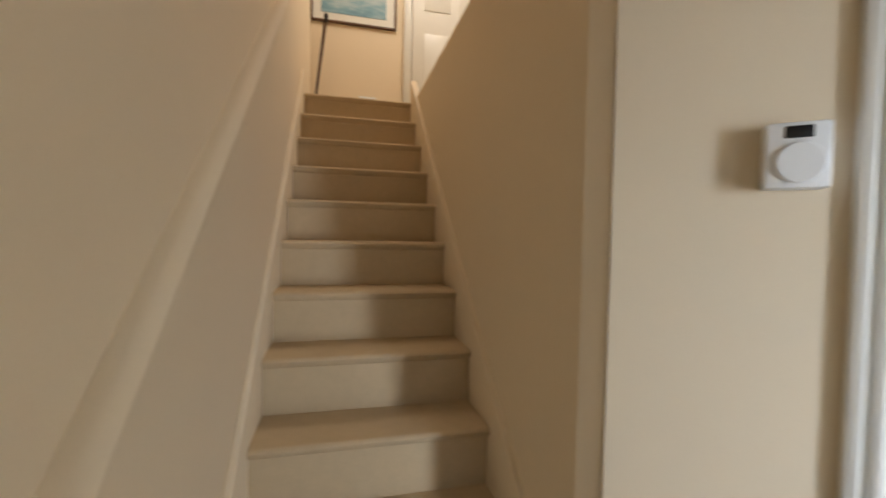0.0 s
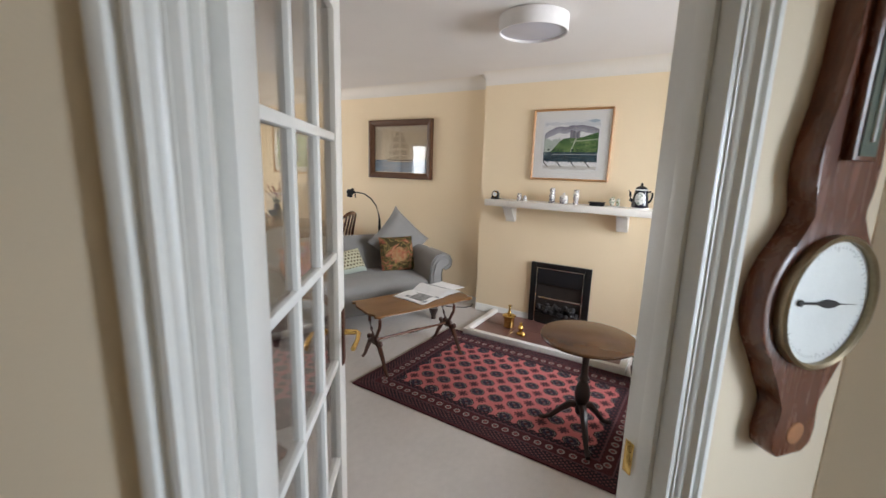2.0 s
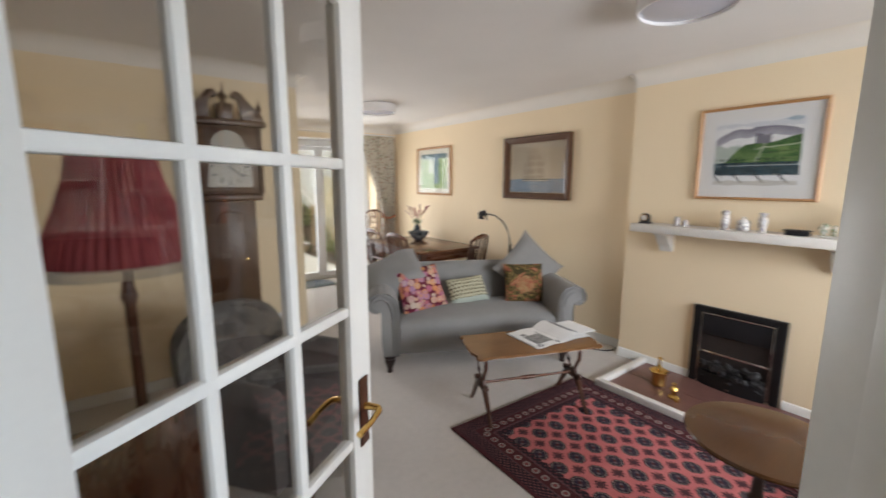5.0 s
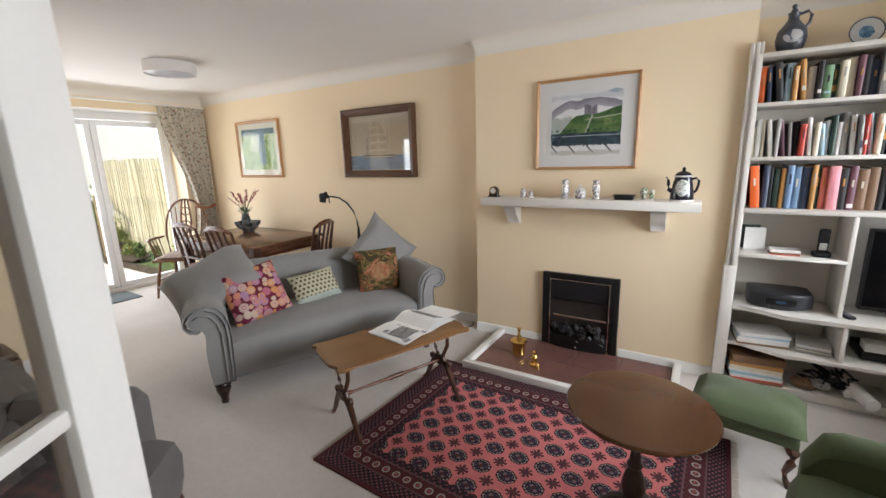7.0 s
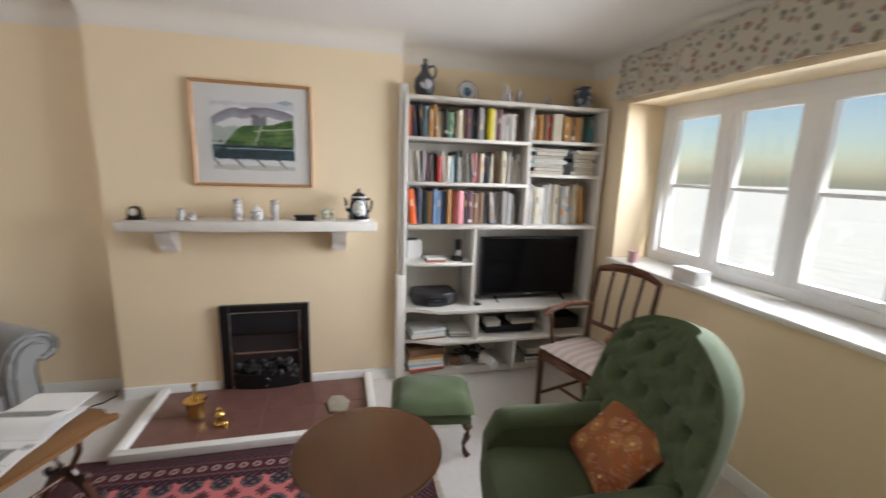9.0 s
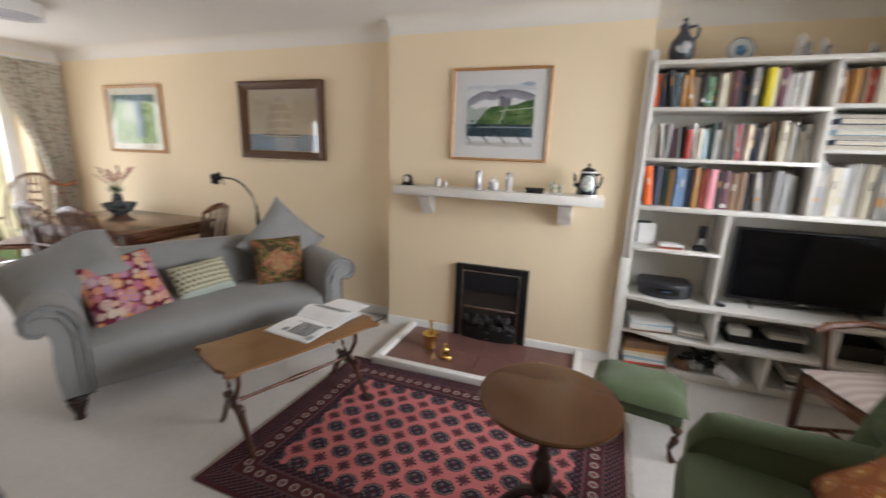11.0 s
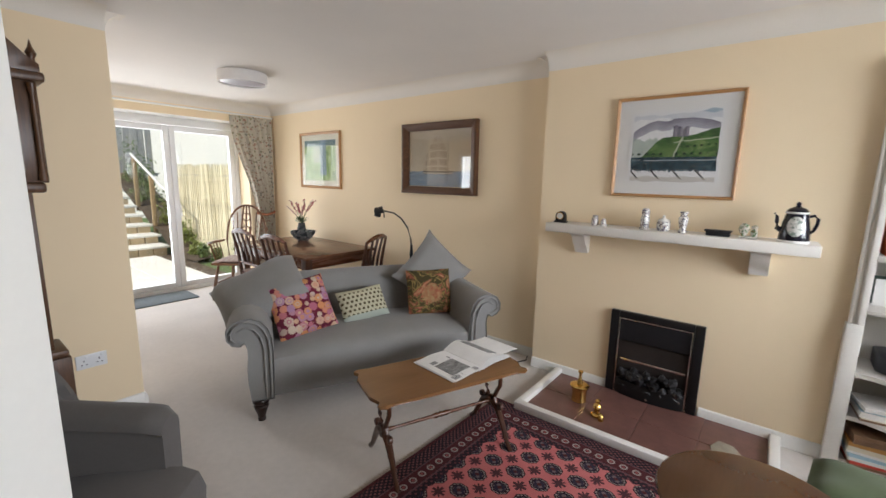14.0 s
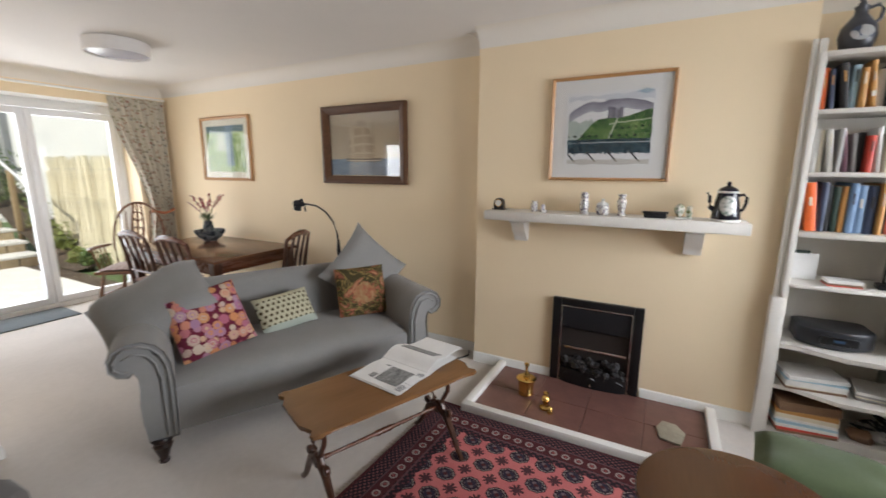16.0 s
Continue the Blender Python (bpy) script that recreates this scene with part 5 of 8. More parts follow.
def button_chair(name, m, mt, label, w=0.72, back_h=0.92, leg_mat=None, rows_=4, dep=0.72, arm_top=0.56, set_back=0.05, droop=0.10, roll=0.052):
    """A low upholstered armchair with a deep-buttoned, curved back; it faces -y."""
    t = thing(name, m, label, "armchair")
    hw = w / 2
    secs = []
    for i in range(13):
        x = -hw + 0.10 + (w - 0.20) * i / 12
        c = 0.03 * (1 - (x / hw) ** 2)
        f = -dep / 2 + 0.02 + 0.03 * (x / hw) ** 2
        secs.append([(x, f + 0.02, 0.16), (x, f, 0.24), (x, f - 0.008, 0.34), (x, f + 0.015, 0.385 + c), (x, f + 0.07, 0.405 + c), (x, 0.0, 0.40 + c), (x, dep / 2 - 0.12, 0.385), (x, dep / 2 - 0.12, 0.16)])
    part("seat", loft(bmesh.new(), secs), mt, t)
    buttons = []

    def back(u, v, s):
        a = (u - 0.5) * 2
        prof_w = 0.80 + 0.24 * math.sin(math.pi * min(1.0, v * 1.05)) ** 0.8
        if v > 0.72:
            prof_w *= math.sqrt(max(0.0, 1 - ((v - 0.72) / 0.30) ** 2.4))
        x = a * hw * prof_w
        z = 0.36 + v * (back_h - 0.36)
        y = dep / 2 - 0.16 + 0.17 * v - 0.10 * abs(a) ** 2.2 * (1 - 0.3 * v)
        th = 0.055 * (1 - abs(a) ** 4) * (1 - (2 * v - 1) ** 6) + 0.012
        if s == -1:
            return (x, y + th * 1.6, z)
        dim = 0.0
        gx, gz = a * 2.6, v * (rows_ + 0.4)
        r = math.floor(gz)
        ux = (gx + 0.5 * (r % 2)) % 1.0 - 0.5
        uz = gz - r - 0.5
        dd = math.hypot(ux * 1.1, uz)
        if abs(a) < 0.92 and 0.08 < v < 0.93:
            dim = 0.044 * math.exp(-(dd / 0.19) ** 2) + 0.014 * math.exp(-((abs(ux) - abs(uz)) / 0.10) ** 2)
        return (x, y - th + dim, z)
    part("backrest", grid_skin(bmesh.new(), back, 44, 40), mt, t, "deep-buttoned back")
    for r in range(1, rows_):
        for k in range(-3, 4):
            gx = k + 0.5 - 0.5 * (r % 2) - 0.0
            a = (gx + 0.0) / 2.6 if r % 2 == 0 else gx / 2.6
            v = (r + 0.5) / (rows_ + 0.4)
            if abs(a) < 0.80:
                p = back(a / 2 + 0.5, v, 1)
                part("button", L([(0.010, -0.004), (0.010, 0.002), (0.006, 0.006), (0, 0.007)], 8, pose(p[0], p[1] - 0.002, p[2], 90)), mt, t)
    for s in (-1, 1):
        secs = []
        for k in range(12):
            f = k / 11
            y = -dep / 2 + set_back + (dep - 0.17 - set_back) * f
            x = s * (hw - 0.065 - 0.02 * f)
            top = arm_top + 0.03 * f - droop * max(0, 1 - f / 0.16) ** 2
            r = roll * (1 - 0.25 * max(0.0, 1 - f / 0.06))
            ring = [(x - s * 0.05, y, 0.18), (x - s * 0.05, y, top - 0.06)]
            ring += [(x - s * r * 1.15 * math.cos(radians(q)), y, top - 0.05 + r * math.sin(radians(q))) for q in range(0, 181, 20)]
            ring += [(x + s * roll * 0.85, y, top - 0.095), (x + s * 0.045, y, 0.18)]
            secs.append(ring)
        part("arm", loft(bmesh.new(), secs), mt, t)
    for x, y in ((-hw + 0.12, -dep / 2 + 0.08), (hw - 0.12, -dep / 2 + 0.08), (-hw + 0.14, dep / 2 - 0.16), (hw - 0.14, dep / 2 - 0.16)):
        part("leg", L(turned_leg(0.165, 0.028), 14, ident(x, y, 0)), leg_mat or MAHOGZ, t, "dark turned leg")
    return t


button_chair("armchair", pose(1.80, 2.36, 0, 0, 0, 41), GREYD, "grey button-back armchair beside the door", 0.74, 0.90, arm_top=0.625, set_back=0.16, droop=0.02, roll=0.062)
button_chair("armchair", pose(2.94, -0.09, 0, 0, 0, 172), GREEN, "green velvet button-back armchair by the window", 0.66, 1.04)
ORANGE = flower_cloth("orange_pattern_cloth", [(0.42, 0.13, 0.04), (0.50, 0.22, 0.07), (0.34, 0.09, 0.04)], 17, (0.36, 0.14, 0.06))
solid("cushion", puff(bmesh.new(), 0.36, 0.33, 0.11, 12, 0.5), ORANGE, "orange patterned cushion on the green armchair", "cushion", m=pose(2.95, -0.235, 0.545, 46, 0, 168))

# footstool
t = thing("footstool", pose(3.87, 0.275, 0, 0, 0, -9), "green velvet footstool on dark cabriole legs", "footstool")
part("pad", puff(bmesh.new(), 0.37, 0.46, 0.15, 14, 0.1, ident(0, 0, 0.265)), GREEN, t)
part("seat_rail", B(-0.165, 0.165, -0.21, 0.21, 0.195, 0.235, 0.006), GREEN, t)
for x in (-1, 1):
    for y in (-1, 1):
        part("leg", T([(x * 0.13, y * 0.17, 0.21), (x * 0.155, y * 0.195, 0.17), (x * 0.152, y * 0.192, 0.12), (x * 0.135, y * 0.175, 0.06), (x * 0.14, y * 0.18, 0.025), (x * 0.165, y * 0.20, 0.0)], [0.024, 0.026, 0.020, 0.013, 0.012, 0.018], 8), MAHOGZ, t)

# ---- tables ----
t = thing("coffee_table", pose(3.325, 2.045, 0, 0, 0, -22.5), "walnut sofa table with lyre ends and shaped top", "table")
out = []
for sx, sy in ((1, 1), (-1, 1), (-1, -1), (1, -1)):
    q = [(0.44, 0.10), (0.405, 0.155), (0.43, 0.178), (0.425, 0.198), (0.40, 0.208), (0.375, 0.192), (0.34, 0.188), (0.25, 0.196)]
    q = [(sx * a, sy * b) for a, b in q]
    out += q if sx * sy > 0 else q[::-1]
part("top", S(out, 0.455, 0.473, 0.005), WALNUT, t, "shaped walnut top with a dark edge")
part("apron", B(-0.34, 0.34, -0.13, 0.13, 0.43, 0.455, 0.003), MAHOG, t)
for sx in (-1, 1):
    x = sx * 0.335
    part("cross_rail", B(x - 0.018, x + 0.018, -0.13, 0.13, 0.425, 0.455, 0.004), MAHOG, t)
    for sy in (-1, 1):
        part("lyre", T([(x, sy * 0.055, 0.43), (x, sy * 0.082, 0.39), (x, sy * 0.080, 0.34), (x, sy * 0.048, 0.285), (x, sy * 0.030, 0.25), (x, sy * 0.045, 0.225), (x, sy * 0.03, 0.20)], [0.011, 0.012, 0.012, 0.012, 0.013, 0.013, 0.014], 8), MAHOGZ, t)
        part("leg", T([(x, sy * 0.02, 0.215), (x, sy * 0.07, 0.19), (x, sy * 0.12, 0.12), (x, sy * 0.16, 0.05), (x, sy * 0.195, 0.012), (x, sy * 0.21, 0.008)], [0.020, 0.020, 0.016, 0.013, 0.013, 0.010], 8), MAHOGZ, t)
        part("scroll", L([(0.016, -0.012), (0.020, -0.008), (0.020, 0.008), (0.016, 0.012)], 14, pose(x, sy * 0.09, 0.215, 0, 90)), MAHOGZ, t)
    part("hub", L([(0.030, -0.016), (0.034, -0.010), (0.034, 0.010), (0.030, 0.016)], 18, pose(x, 0, 0.215, 0, 90)), MAHOGZ, t)
part("stretcher", L([(0.008, -0.33), (0.012, -0.30), (0.008, -0.27), (0.010, -0.06), (0.016, -0.03), (0.012, -0.015), (0.016, 0), (0.012, 0.015), (0.016, 0.03), (0.010, 0.06), (0.008, 0.27), (0.012, 0.30), (0.008, 0.33)], 12, pose(0, 0, 0.215, 0, 90)), MAHOG, t)

PAPER = plain("newsprint_paper", (0.76, 0.75, 0.73), 0.8, vary=0.06, scale=12)
m = Mat("printed_photo", 0.7)
m.colour(m.ramp(m.noise(38, 4, stretch=(1, 2, 1)), [(0.3, (0.10, 0.10, 0.10)), (0.7, (0.36, 0.36, 0.35))]))
PHOTO = m.m
t = thing("magazine", pose(3.50, 2.035, 0.4735, 0, 0, -7), "open newspaper magazine lying on the coffee table", "magazine")


def sheet(bm, x0, x1, y0, y1, z, curve, n=10):
    a = []
    for i in range(n + 1):
        f = i / n
        zz = z + curve(f)
        a.append([bm.verts.new((x0 + (x1 - x0) * f, y, q)) for y, q in ((y0, zz), (y1, zz), (y1, zz - 0.0022), (y0, zz - 0.0022))])
    for p, q in zip(a, a[1:]):
        for k in range(4):
            bm.faces.new((p[k], p[(k + 1) % 4], q[(k + 1) % 4], q[k]))
    bm.faces.new(a[0])
    bm.faces.new(a[-1][::-1])
    return bm


part("page", sheet(bmesh.new(), -0.235, 0.0, -0.155, 0.155, 0.004, lambda f: 0.010 * math.sin(math.pi * f) ** 2 * f), PAPER, t)
part("page", sheet(bmesh.new(), -0.228, 0.0, -0.165, 0.150, 0.0075, lambda f: 0.012 * math.sin(math.pi * f) ** 2 * f), PAPER, t)
part("photo", sheet(bmesh.new(), -0.19, -0.055, -0.11, 0.03, 0.0098, lambda f: 0.0012 + 0.0075 * (0.2 + 0.62 * f) ** 2 * math.sin(math.pi * (0.17 + 0.58 * f)) ** 2 * 1.5, 6), PHOTO, t, "printed grey photograph")
for k in range(3):
    part("photo", B(-0.187 + 0.048 * k, -0.145 + 0.048 * k, 0.045, 0.075, 0.0102, 0.0110 + 0.0006 * k), PHOTO, t)
PRINT = plain("grey_newsprint", (0.26, 0.26, 0.26), 0.8, vary=0.1, scale=60)
for x0 in (-0.215, -0.145, -0.078):
    bm = bmesh.new()
    for k in range(6):
        box(bm, x0, x0 + random.uniform(0.044, 0.056), -0.152 + 0.0062 * k, -0.1495 + 0.0062 * k, 0.0098 + 0.030 * (x0 + 0.228) ** 2, 0.0112 + 0.055 * (x0 + 0.228) ** 2)
    part("text_column", bm, PRINT, t, "unreadable lines of print", smooth=False)
part("page", sheet(bmesh.new(), 0.0, 0.24, -0.16, 0.15, 0.004, lambda f: 0.012 * math.sin(math.pi * f) * (1 - f)), PAPER, t)
part("curled_page", sheet(bmesh.new(), 0.0, 0.20, -0.14, 0.155, 0.010, lambda f: 0.060 * math.sin(math.pi * f * 0.75) ** 1.5 * (1.1 - f), 14), PAPER, t, "curling turned page")
part("photo", sheet(bmesh.new(), 0.11, 0.19, -0.10, 0.12, 0.0125, lambda f: 0.060 * math.sin(math.pi * (0.55 + f * 0.40) * 0.75) ** 1.5 * (1.1 - (0.55 + f * 0.40)), 6), PHOTO, t)
part("loose_sheet", sheet(bmesh.new(), 0.10, 0.34, -0.13, 0.12, 0.014, lambda f: 0.010 * (1 - f)), PAPER, t)

# tripod wine table
WDARK = polished("dark_mahogany_top", (0.080, 0.033, 0.012), 0.20)
t = thing("tripod_table", ident(3.045, 0.685, 0), "round dark mahogany tripod table on the rug", "table")
part("top", L([(0.245, 0.578), (0.253, 0.582), (0.256, 0.590), (0.252, 0.598), (0.243, 0.600), (0.0, 0.600)], 56), WDARK, t, "round polished top")
part("block", B(-0.06, 0.06, -0.06, 0.06, 0.555, 0.578, 0.004), MAHOG, t)
part("pillar", L([(0.030, 0.14), (0.034, 0.17), (0.026, 0.19), (0.038, 0.22), (0.044, 0.26), (0.036, 0.30), (0.022, 0.335), (0.030, 0.35), (0.020, 0.37), (0.017, 0.44), (0.021, 0.50), (0.030, 0.515), (0.022, 0.53), (0.036, 0.556)], 20), EBON, t)
for k in range(3):
    a = radians(205 + 120 * k)
    c_, s_ = math.cos(a), math.sin(a)
    part("leg", T([(r * c_, r * s_, z) for r, z in ((0.02, 0.185), (0.06, 0.175), (0.12, 0.115), (0.17, 0.055), (0.21, 0.030), (0.235, 0.0245))], [0.022, 0.022, 0.017, 0.014, 0.013, 0.014], 8), EBON, t)

# ---- bookcase in the alcove ----
BX, BB = 4.57, 4.876
t = thing("bookcase", ident(), "white built-in bookcase full of books, with open cubbies below", "bookcase")


def board(name, y0, y1, z0, z1, x0=BX, x1=BB):
    part(name, B(x0, x1, y0, y1, z0, z1, 0.002), SHELFW, t)


board("side_panel", 0.325, 0.352, 0.0, 2.02, BX + 0.004)
board("side_panel", -1.165, -1.14, 0.0, 2.02, BX + 0.004)
part("back_panel", B(4.868, BB + 0.002, -1.14, 0.325, 0.05, 2.0), SHELFW, t)
SH = [("shelf", -1.14, 0.325, 1.998, 2.022), ("shelf", -0.545, 0.325, 1.735, 1.757), ("shelf", -0.545, 0.325, 1.435, 1.457), ("shelf", -1.14, -0.567, 1.752, 1.774), ("shelf", -1.14, -0.567, 1.512, 1.534),
      ("shelf", -1.14, 0.325, 1.130, 1.158), ("shelf", -0.165, 0.325, 0.862, 0.882), ("plinth", -1.14, 0.325, 0.0, 0.055)]
for s in SH:
    board(*s, x0=BX if s[0] == "shelf" else BX + 0.02)
for z0, z1 in ((0.525, 0.550), (0.290, 0.312)):
    part("shelf", S([(BB, 0.325), (BX, 0.325), (BX, 0.26), (BX - 0.085, 0.08), (BX - 0.085, -1.14), (BB, -1.14)], z0, z1, 0.002), SHELFW, t, "deep low shelf with a splayed end")
for y, z0, z1, dx in ((-0.567, 1.158, 1.998, 0.006), (-0.187, 0.550, 1.130, 0.006), (-0.205, 0.312, 0.525, -0.075), (-0.815, 0.312, 0.525, -0.075), (-0.515, 0.055, 0.290, -0.075)):
    board("divider", y, y + 0.022, z0, z1, x0=BX + dx)
pil = [(0.0, 0.0), (0.0, -0.010), (0.006, -0.014), (0.014, -0.014), (0.018, -0.006), (0.026, -0.006), (0.030, -0.014), (0.038, -0.014), (0.042, -0.006), (0.050, -0.012), (0.056, -0.012), (0.060, 0.0)]
bm = bmesh.new()
upright(bm, pil, 0, 1, 0.0, 2.085, pose(4.60, 0.385, 0, 0, 0, -90))
part("pilaster", bm, SHELFW, t, "fluted white upright")
part("pilaster_block", B(4.572, 4.63, 0.326, 0.392, 0.0, 0.80, 0.004), SHELFW, t)
part("pilaster_back", B(4.60, 4.638, 0.325, 0.359, 0.0, 2.085, 0.002), SHELFW, t)

# books
def book_material(name, bright):
    m = Mat(name, 0.55, 0, 0.4)
    r = m.random()
    if bright:
        stops = [(0.13, 0.055, 0.02), (0.06, 0.10, 0.16), (0.55, 0.50, 0.42), (0.09, 0.14, 0.08), (0.28, 0.03, 0.03), (0.04, 0.04, 0.05), (0.60, 0.57, 0.52), (0.10, 0.17, 0.26), (0.36, 0.20, 0.08), (0.20, 0.07, 0.11), (0.50, 0.46, 0.36), (0.14, 0.12, 0.10)]
    else:
        stops = [(0.52, 0.48, 0.42), (0.30, 0.26, 0.21), (0.62, 0.60, 0.56), (0.18, 0.16, 0.15), (0.40, 0.42, 0.42), (0.58, 0.53, 0.44), (0.10, 0.15, 0.17), (0.45, 0.36, 0.28), (0.24, 0.09, 0.08), (0.55, 0.54, 0.52)]
    c = m.ramp(r, [(i / len(stops), s) for i, s in enumerate(stops)], True)
    x, y, z = m.xyz()
    n = m.noise(40, 3)
    c = m.mix(n * 0.25, c, (0.25, 0.22, 0.18))
    return m, c, r, z


m, c, r, z = book_material("book_cloth_mixed", True)
band = ((z - 0.13).abs().lt(0.018)) * (r * 7.3).mod(1.0).gt(0.55)
c = m.mix(band * 0.7, c, (0.60, 0.52, 0.36))
BOOKA = m.colour(c).bump(m.noise(200, 2), 0.15, 0.0006).m
m, c, r, z = book_material("book_cloth_pale", False)
band = ((z - 0.12).abs().lt(0.03)) * (r * 5.1).mod(1.0).gt(0.6)
c = m.mix(band * 0.7, c, (0.12, 0.10, 0.11))
BOOKB = m.colour(c).bump(m.noise(200, 2), 0.15, 0.0006).m
PAGES = plain("book_pages", (0.58, 0.52, 0.42), 0.9, vary=0.1, scale=40)


def tint(name, col):
    return plain(name, col, 0.5, vary=0.12, scale=14, bump=0.1)


PAINTS = {k: tint(k + "_book_cover", v) for k, v in dict(orange=(0.75, 0.13, 0.02), navy=(0.03, 0.045, 0.09), cream=(0.72, 0.66, 0.52), green=(0.17, 0.31, 0.17), dgreen=(0.03, 0.06, 0.045), yellow=(0.72, 0.60, 0.03),
          pink=(0.80, 0.33, 0.37), plum=(0.16, 0.065, 0.09), blue=(0.15, 0.25, 0.40), ochre=(0.55, 0.28, 0.08), white=(0.78, 0.77, 0.74), black=(0.02, 0.02, 0.022), red=(0.55, 0.06, 0.04), lblue=(0.38, 0.55, 0.64), grey=(0.36, 0.35, 0.34), brown=(0.22, 0.125, 0.07), teal=(0.06, 0.20, 0.26)).items()}
LABELS = dict(orange="bright orange", navy="navy blue", cream="cream", green="sage green", dgreen="dark green", yellow="bright yellow", pink="pink", plum="plum-coloured", blue="faded blue", ochre="ochre", white="white", black="black", red="red", lblue="pale blue", grey="grey", brown="brown", teal="teal")


def book(y, z, w, h, d, lean, cover, label, x=None):
    """An upright book whose spine faces the room; y is its far edge."""
    bm = bmesh.new()
    pts = [(0, 0), (0, -w), (-d + 0.004, -w), (-d, -w * 0.8), (-d - 0.0015, -w * 0.5), (-d, -w * 0.2), (-d + 0.004, 0)]
    slab(bm, pts, 0.0, h)
    ob = new("book", mesh_of(bm, cover, True, "book"))
    ob.matrix_basis = Matrix.Translation((BB - 0.012 if x is None else x, y, z)) @ Matrix.Rotation(radians(lean), 4, "X")
    tagged(ob, label, "book", "books in the bookcase")
    part("page_block", B(-d + 0.006, -0.002, -w + 0.003, -0.003, h - 0.004, h + 0.0012), PAGES, ob, smooth=False)
    if random.random() < 0.6:
        zt = h * random.uniform(0.5, 0.62)
        if random.random() < 0.3:
            zb = h * random.uniform(0.04, 0.35)
            part("spine_panel", B(-d - 0.0019, -d + 0.001, -w * 0.86, -w * 0.14, zb, zb + h * random.uniform(0.06, 0.22)), PAINTS[("cream", "ochre", "white", "navy", "lblue")[random.randrange(5)]], ob, smooth=False)
        part("title", B(-d - 0.0024, -d + 0.001, -w * 0.62, -w * 0.38, zt, zt + h * random.uniform(0.15, 0.3)), PAINTS[("cream", "ochre", "black", "grey")[random.randrange(4)]], ob, smooth=False)
    return ob


def shelf_row(y_from, y_to, z, colours, hmin, hmax, wmin, wmax, lean_chance=0.15, filler=None, depth=(0.16, 0.22)):
    y, k = y_from, 0
    while y > y_to + wmax:
        w, h = random.uniform(wmin, wmax), random.uniform(hmin, hmax)
        key = colours[k % len(colours)] if k < len(colours) else (filler or colours)[random.randrange(len(filler or colours))]
        lean = random.uniform(-7, -3) if random.random() < lean_chance else random.uniform(-0.8, 0.3)
        gap = abs(math.sin(radians(lean))) * h * 0.9
        d = random.uniform(*depth) + 0.03
        book(y - gap, z, w, h, d, lean, PAINTS[key], LABELS[key] + " book standing on a white shelf")
        y -= w + gap + 0.001
        k += 1


random.seed(11)
shelf_row(0.318, -0.53, 1.7575, ["orange", "navy", "black", "lblue", "ochre", "ochre", "white", "black", "green", "dgreen", "cream", "cream", "plum", "black", "navy", "grey", "dgreen", "yellow", "cream", "plum"], 0.175, 0.222, 0.018, 0.038, 0.1, ["white", "red", "cream", "plum", "white", "brown", "ochre", "pink"])
shelf_row(0.318, -0.53, 1.4575, ["cream", "white", "cream", "white", "grey", "plum", "grey", "black", "red", "white", "cream", "lblue", "white", "dgreen", "white", "grey", "white", "grey", "red", "lblue", "cream", "black", "navy"], 0.165, 0.235, 0.012, 0.028, 0.45, ["cream", "grey", "white", "brown", "grey", "cream", "white"])
shelf_row(0.318, -0.53, 1.1585, ["orange", "navy", "black", "dgreen", "ochre", "blue", "blue", "navy", "ochre", "dgreen", "pink", "pink", "black", "plum", "brown"], 0.215, 0.25, 0.020, 0.046, 0.08, ["brown", "black", "grey", "plum", "brown", "grey"])
shelf_row(-0.575, -1.13, 1.7745, ["brown", "ochre", "ochre", "brown", "red", "cream", "cream", "ochre", "ochre", "brown", "ochre", "grey", "dgreen", "teal"], 0.165, 0.20, 0.026, 0.048, 0.05, ["teal", "dgreen", "ochre"])
shelf_row(-0.575, -1.13, 1.1585, ["grey", "grey", "cream", "white", "grey", "white", "cream", "grey", "white", "cream", "ochre", "teal", "teal", "blue"], 0.25, 0.315, 0.026, 0.046, 0.2, ["blue", "teal", "grey"])
# lying books
for y0, n, key in ((-0.60, 7, ["cream", "navy", "white", "lblue", "white", "navy", "white", "yellow"]), (-0.93, 6, ["white", "grey", "white", "black", "grey", "white"])):
    z = 1.5345
    for k in range(n):
        h = random.uniform(0.020, 0.034)
        wl = random.uniform(0.24, 0.28) if y0 > -0.8 else random.uniform(0.17, 0.20)
        d = random.uniform(0.17, 0.21)
        if z + h > 1.745:
            break
        bk = solid("book", B(4.86 - d - 0.07, 4.855, y0 - wl, y0, 0, h, 0.002), PAINTS[key[k % len(key)]], LABELS[key[k % len(key)]] + " book lying flat in a stack", "book", "stacked books", m=ident(random.uniform(-0.01, 0.005), random.uniform(-0.01, 0.01), z))
        part("page_block", B(4.86 - d - 0.071, 4.80, y0 - wl + 0.004, y0 - 0.012, 0.003, h - 0.003), PAGES, bk, smooth=False)
        z += h + 0.0005

# ornaments on top
DELFT = flower_cloth("blue_white_pottery", [(0.55, 0.56, 0.55), (0.42, 0.44, 0.45), (0.08, 0.11, 0.20)], 22, (0.10, 0.12, 0.17), (0.55, 0.56, 0.55))
STONEW = plain("dark_stoneware", (0.055, 0.06, 0.075), 0.3, vary=0.3, scale=24)
ZT = 2.0225
t = thing("stoneware_jug", ident(4.70, 0.20, ZT), "blue-grey stoneware jug with stopper on the bookcase", "jug")
part("body", L([(0.045, 0), (0.062, 0.03), (0.072, 0.075), (0.066, 0.12), (0.040, 0.155), (0.026, 0.175), (0.024, 0.20), (0.030, 0.21)], 26), STONEW, t)
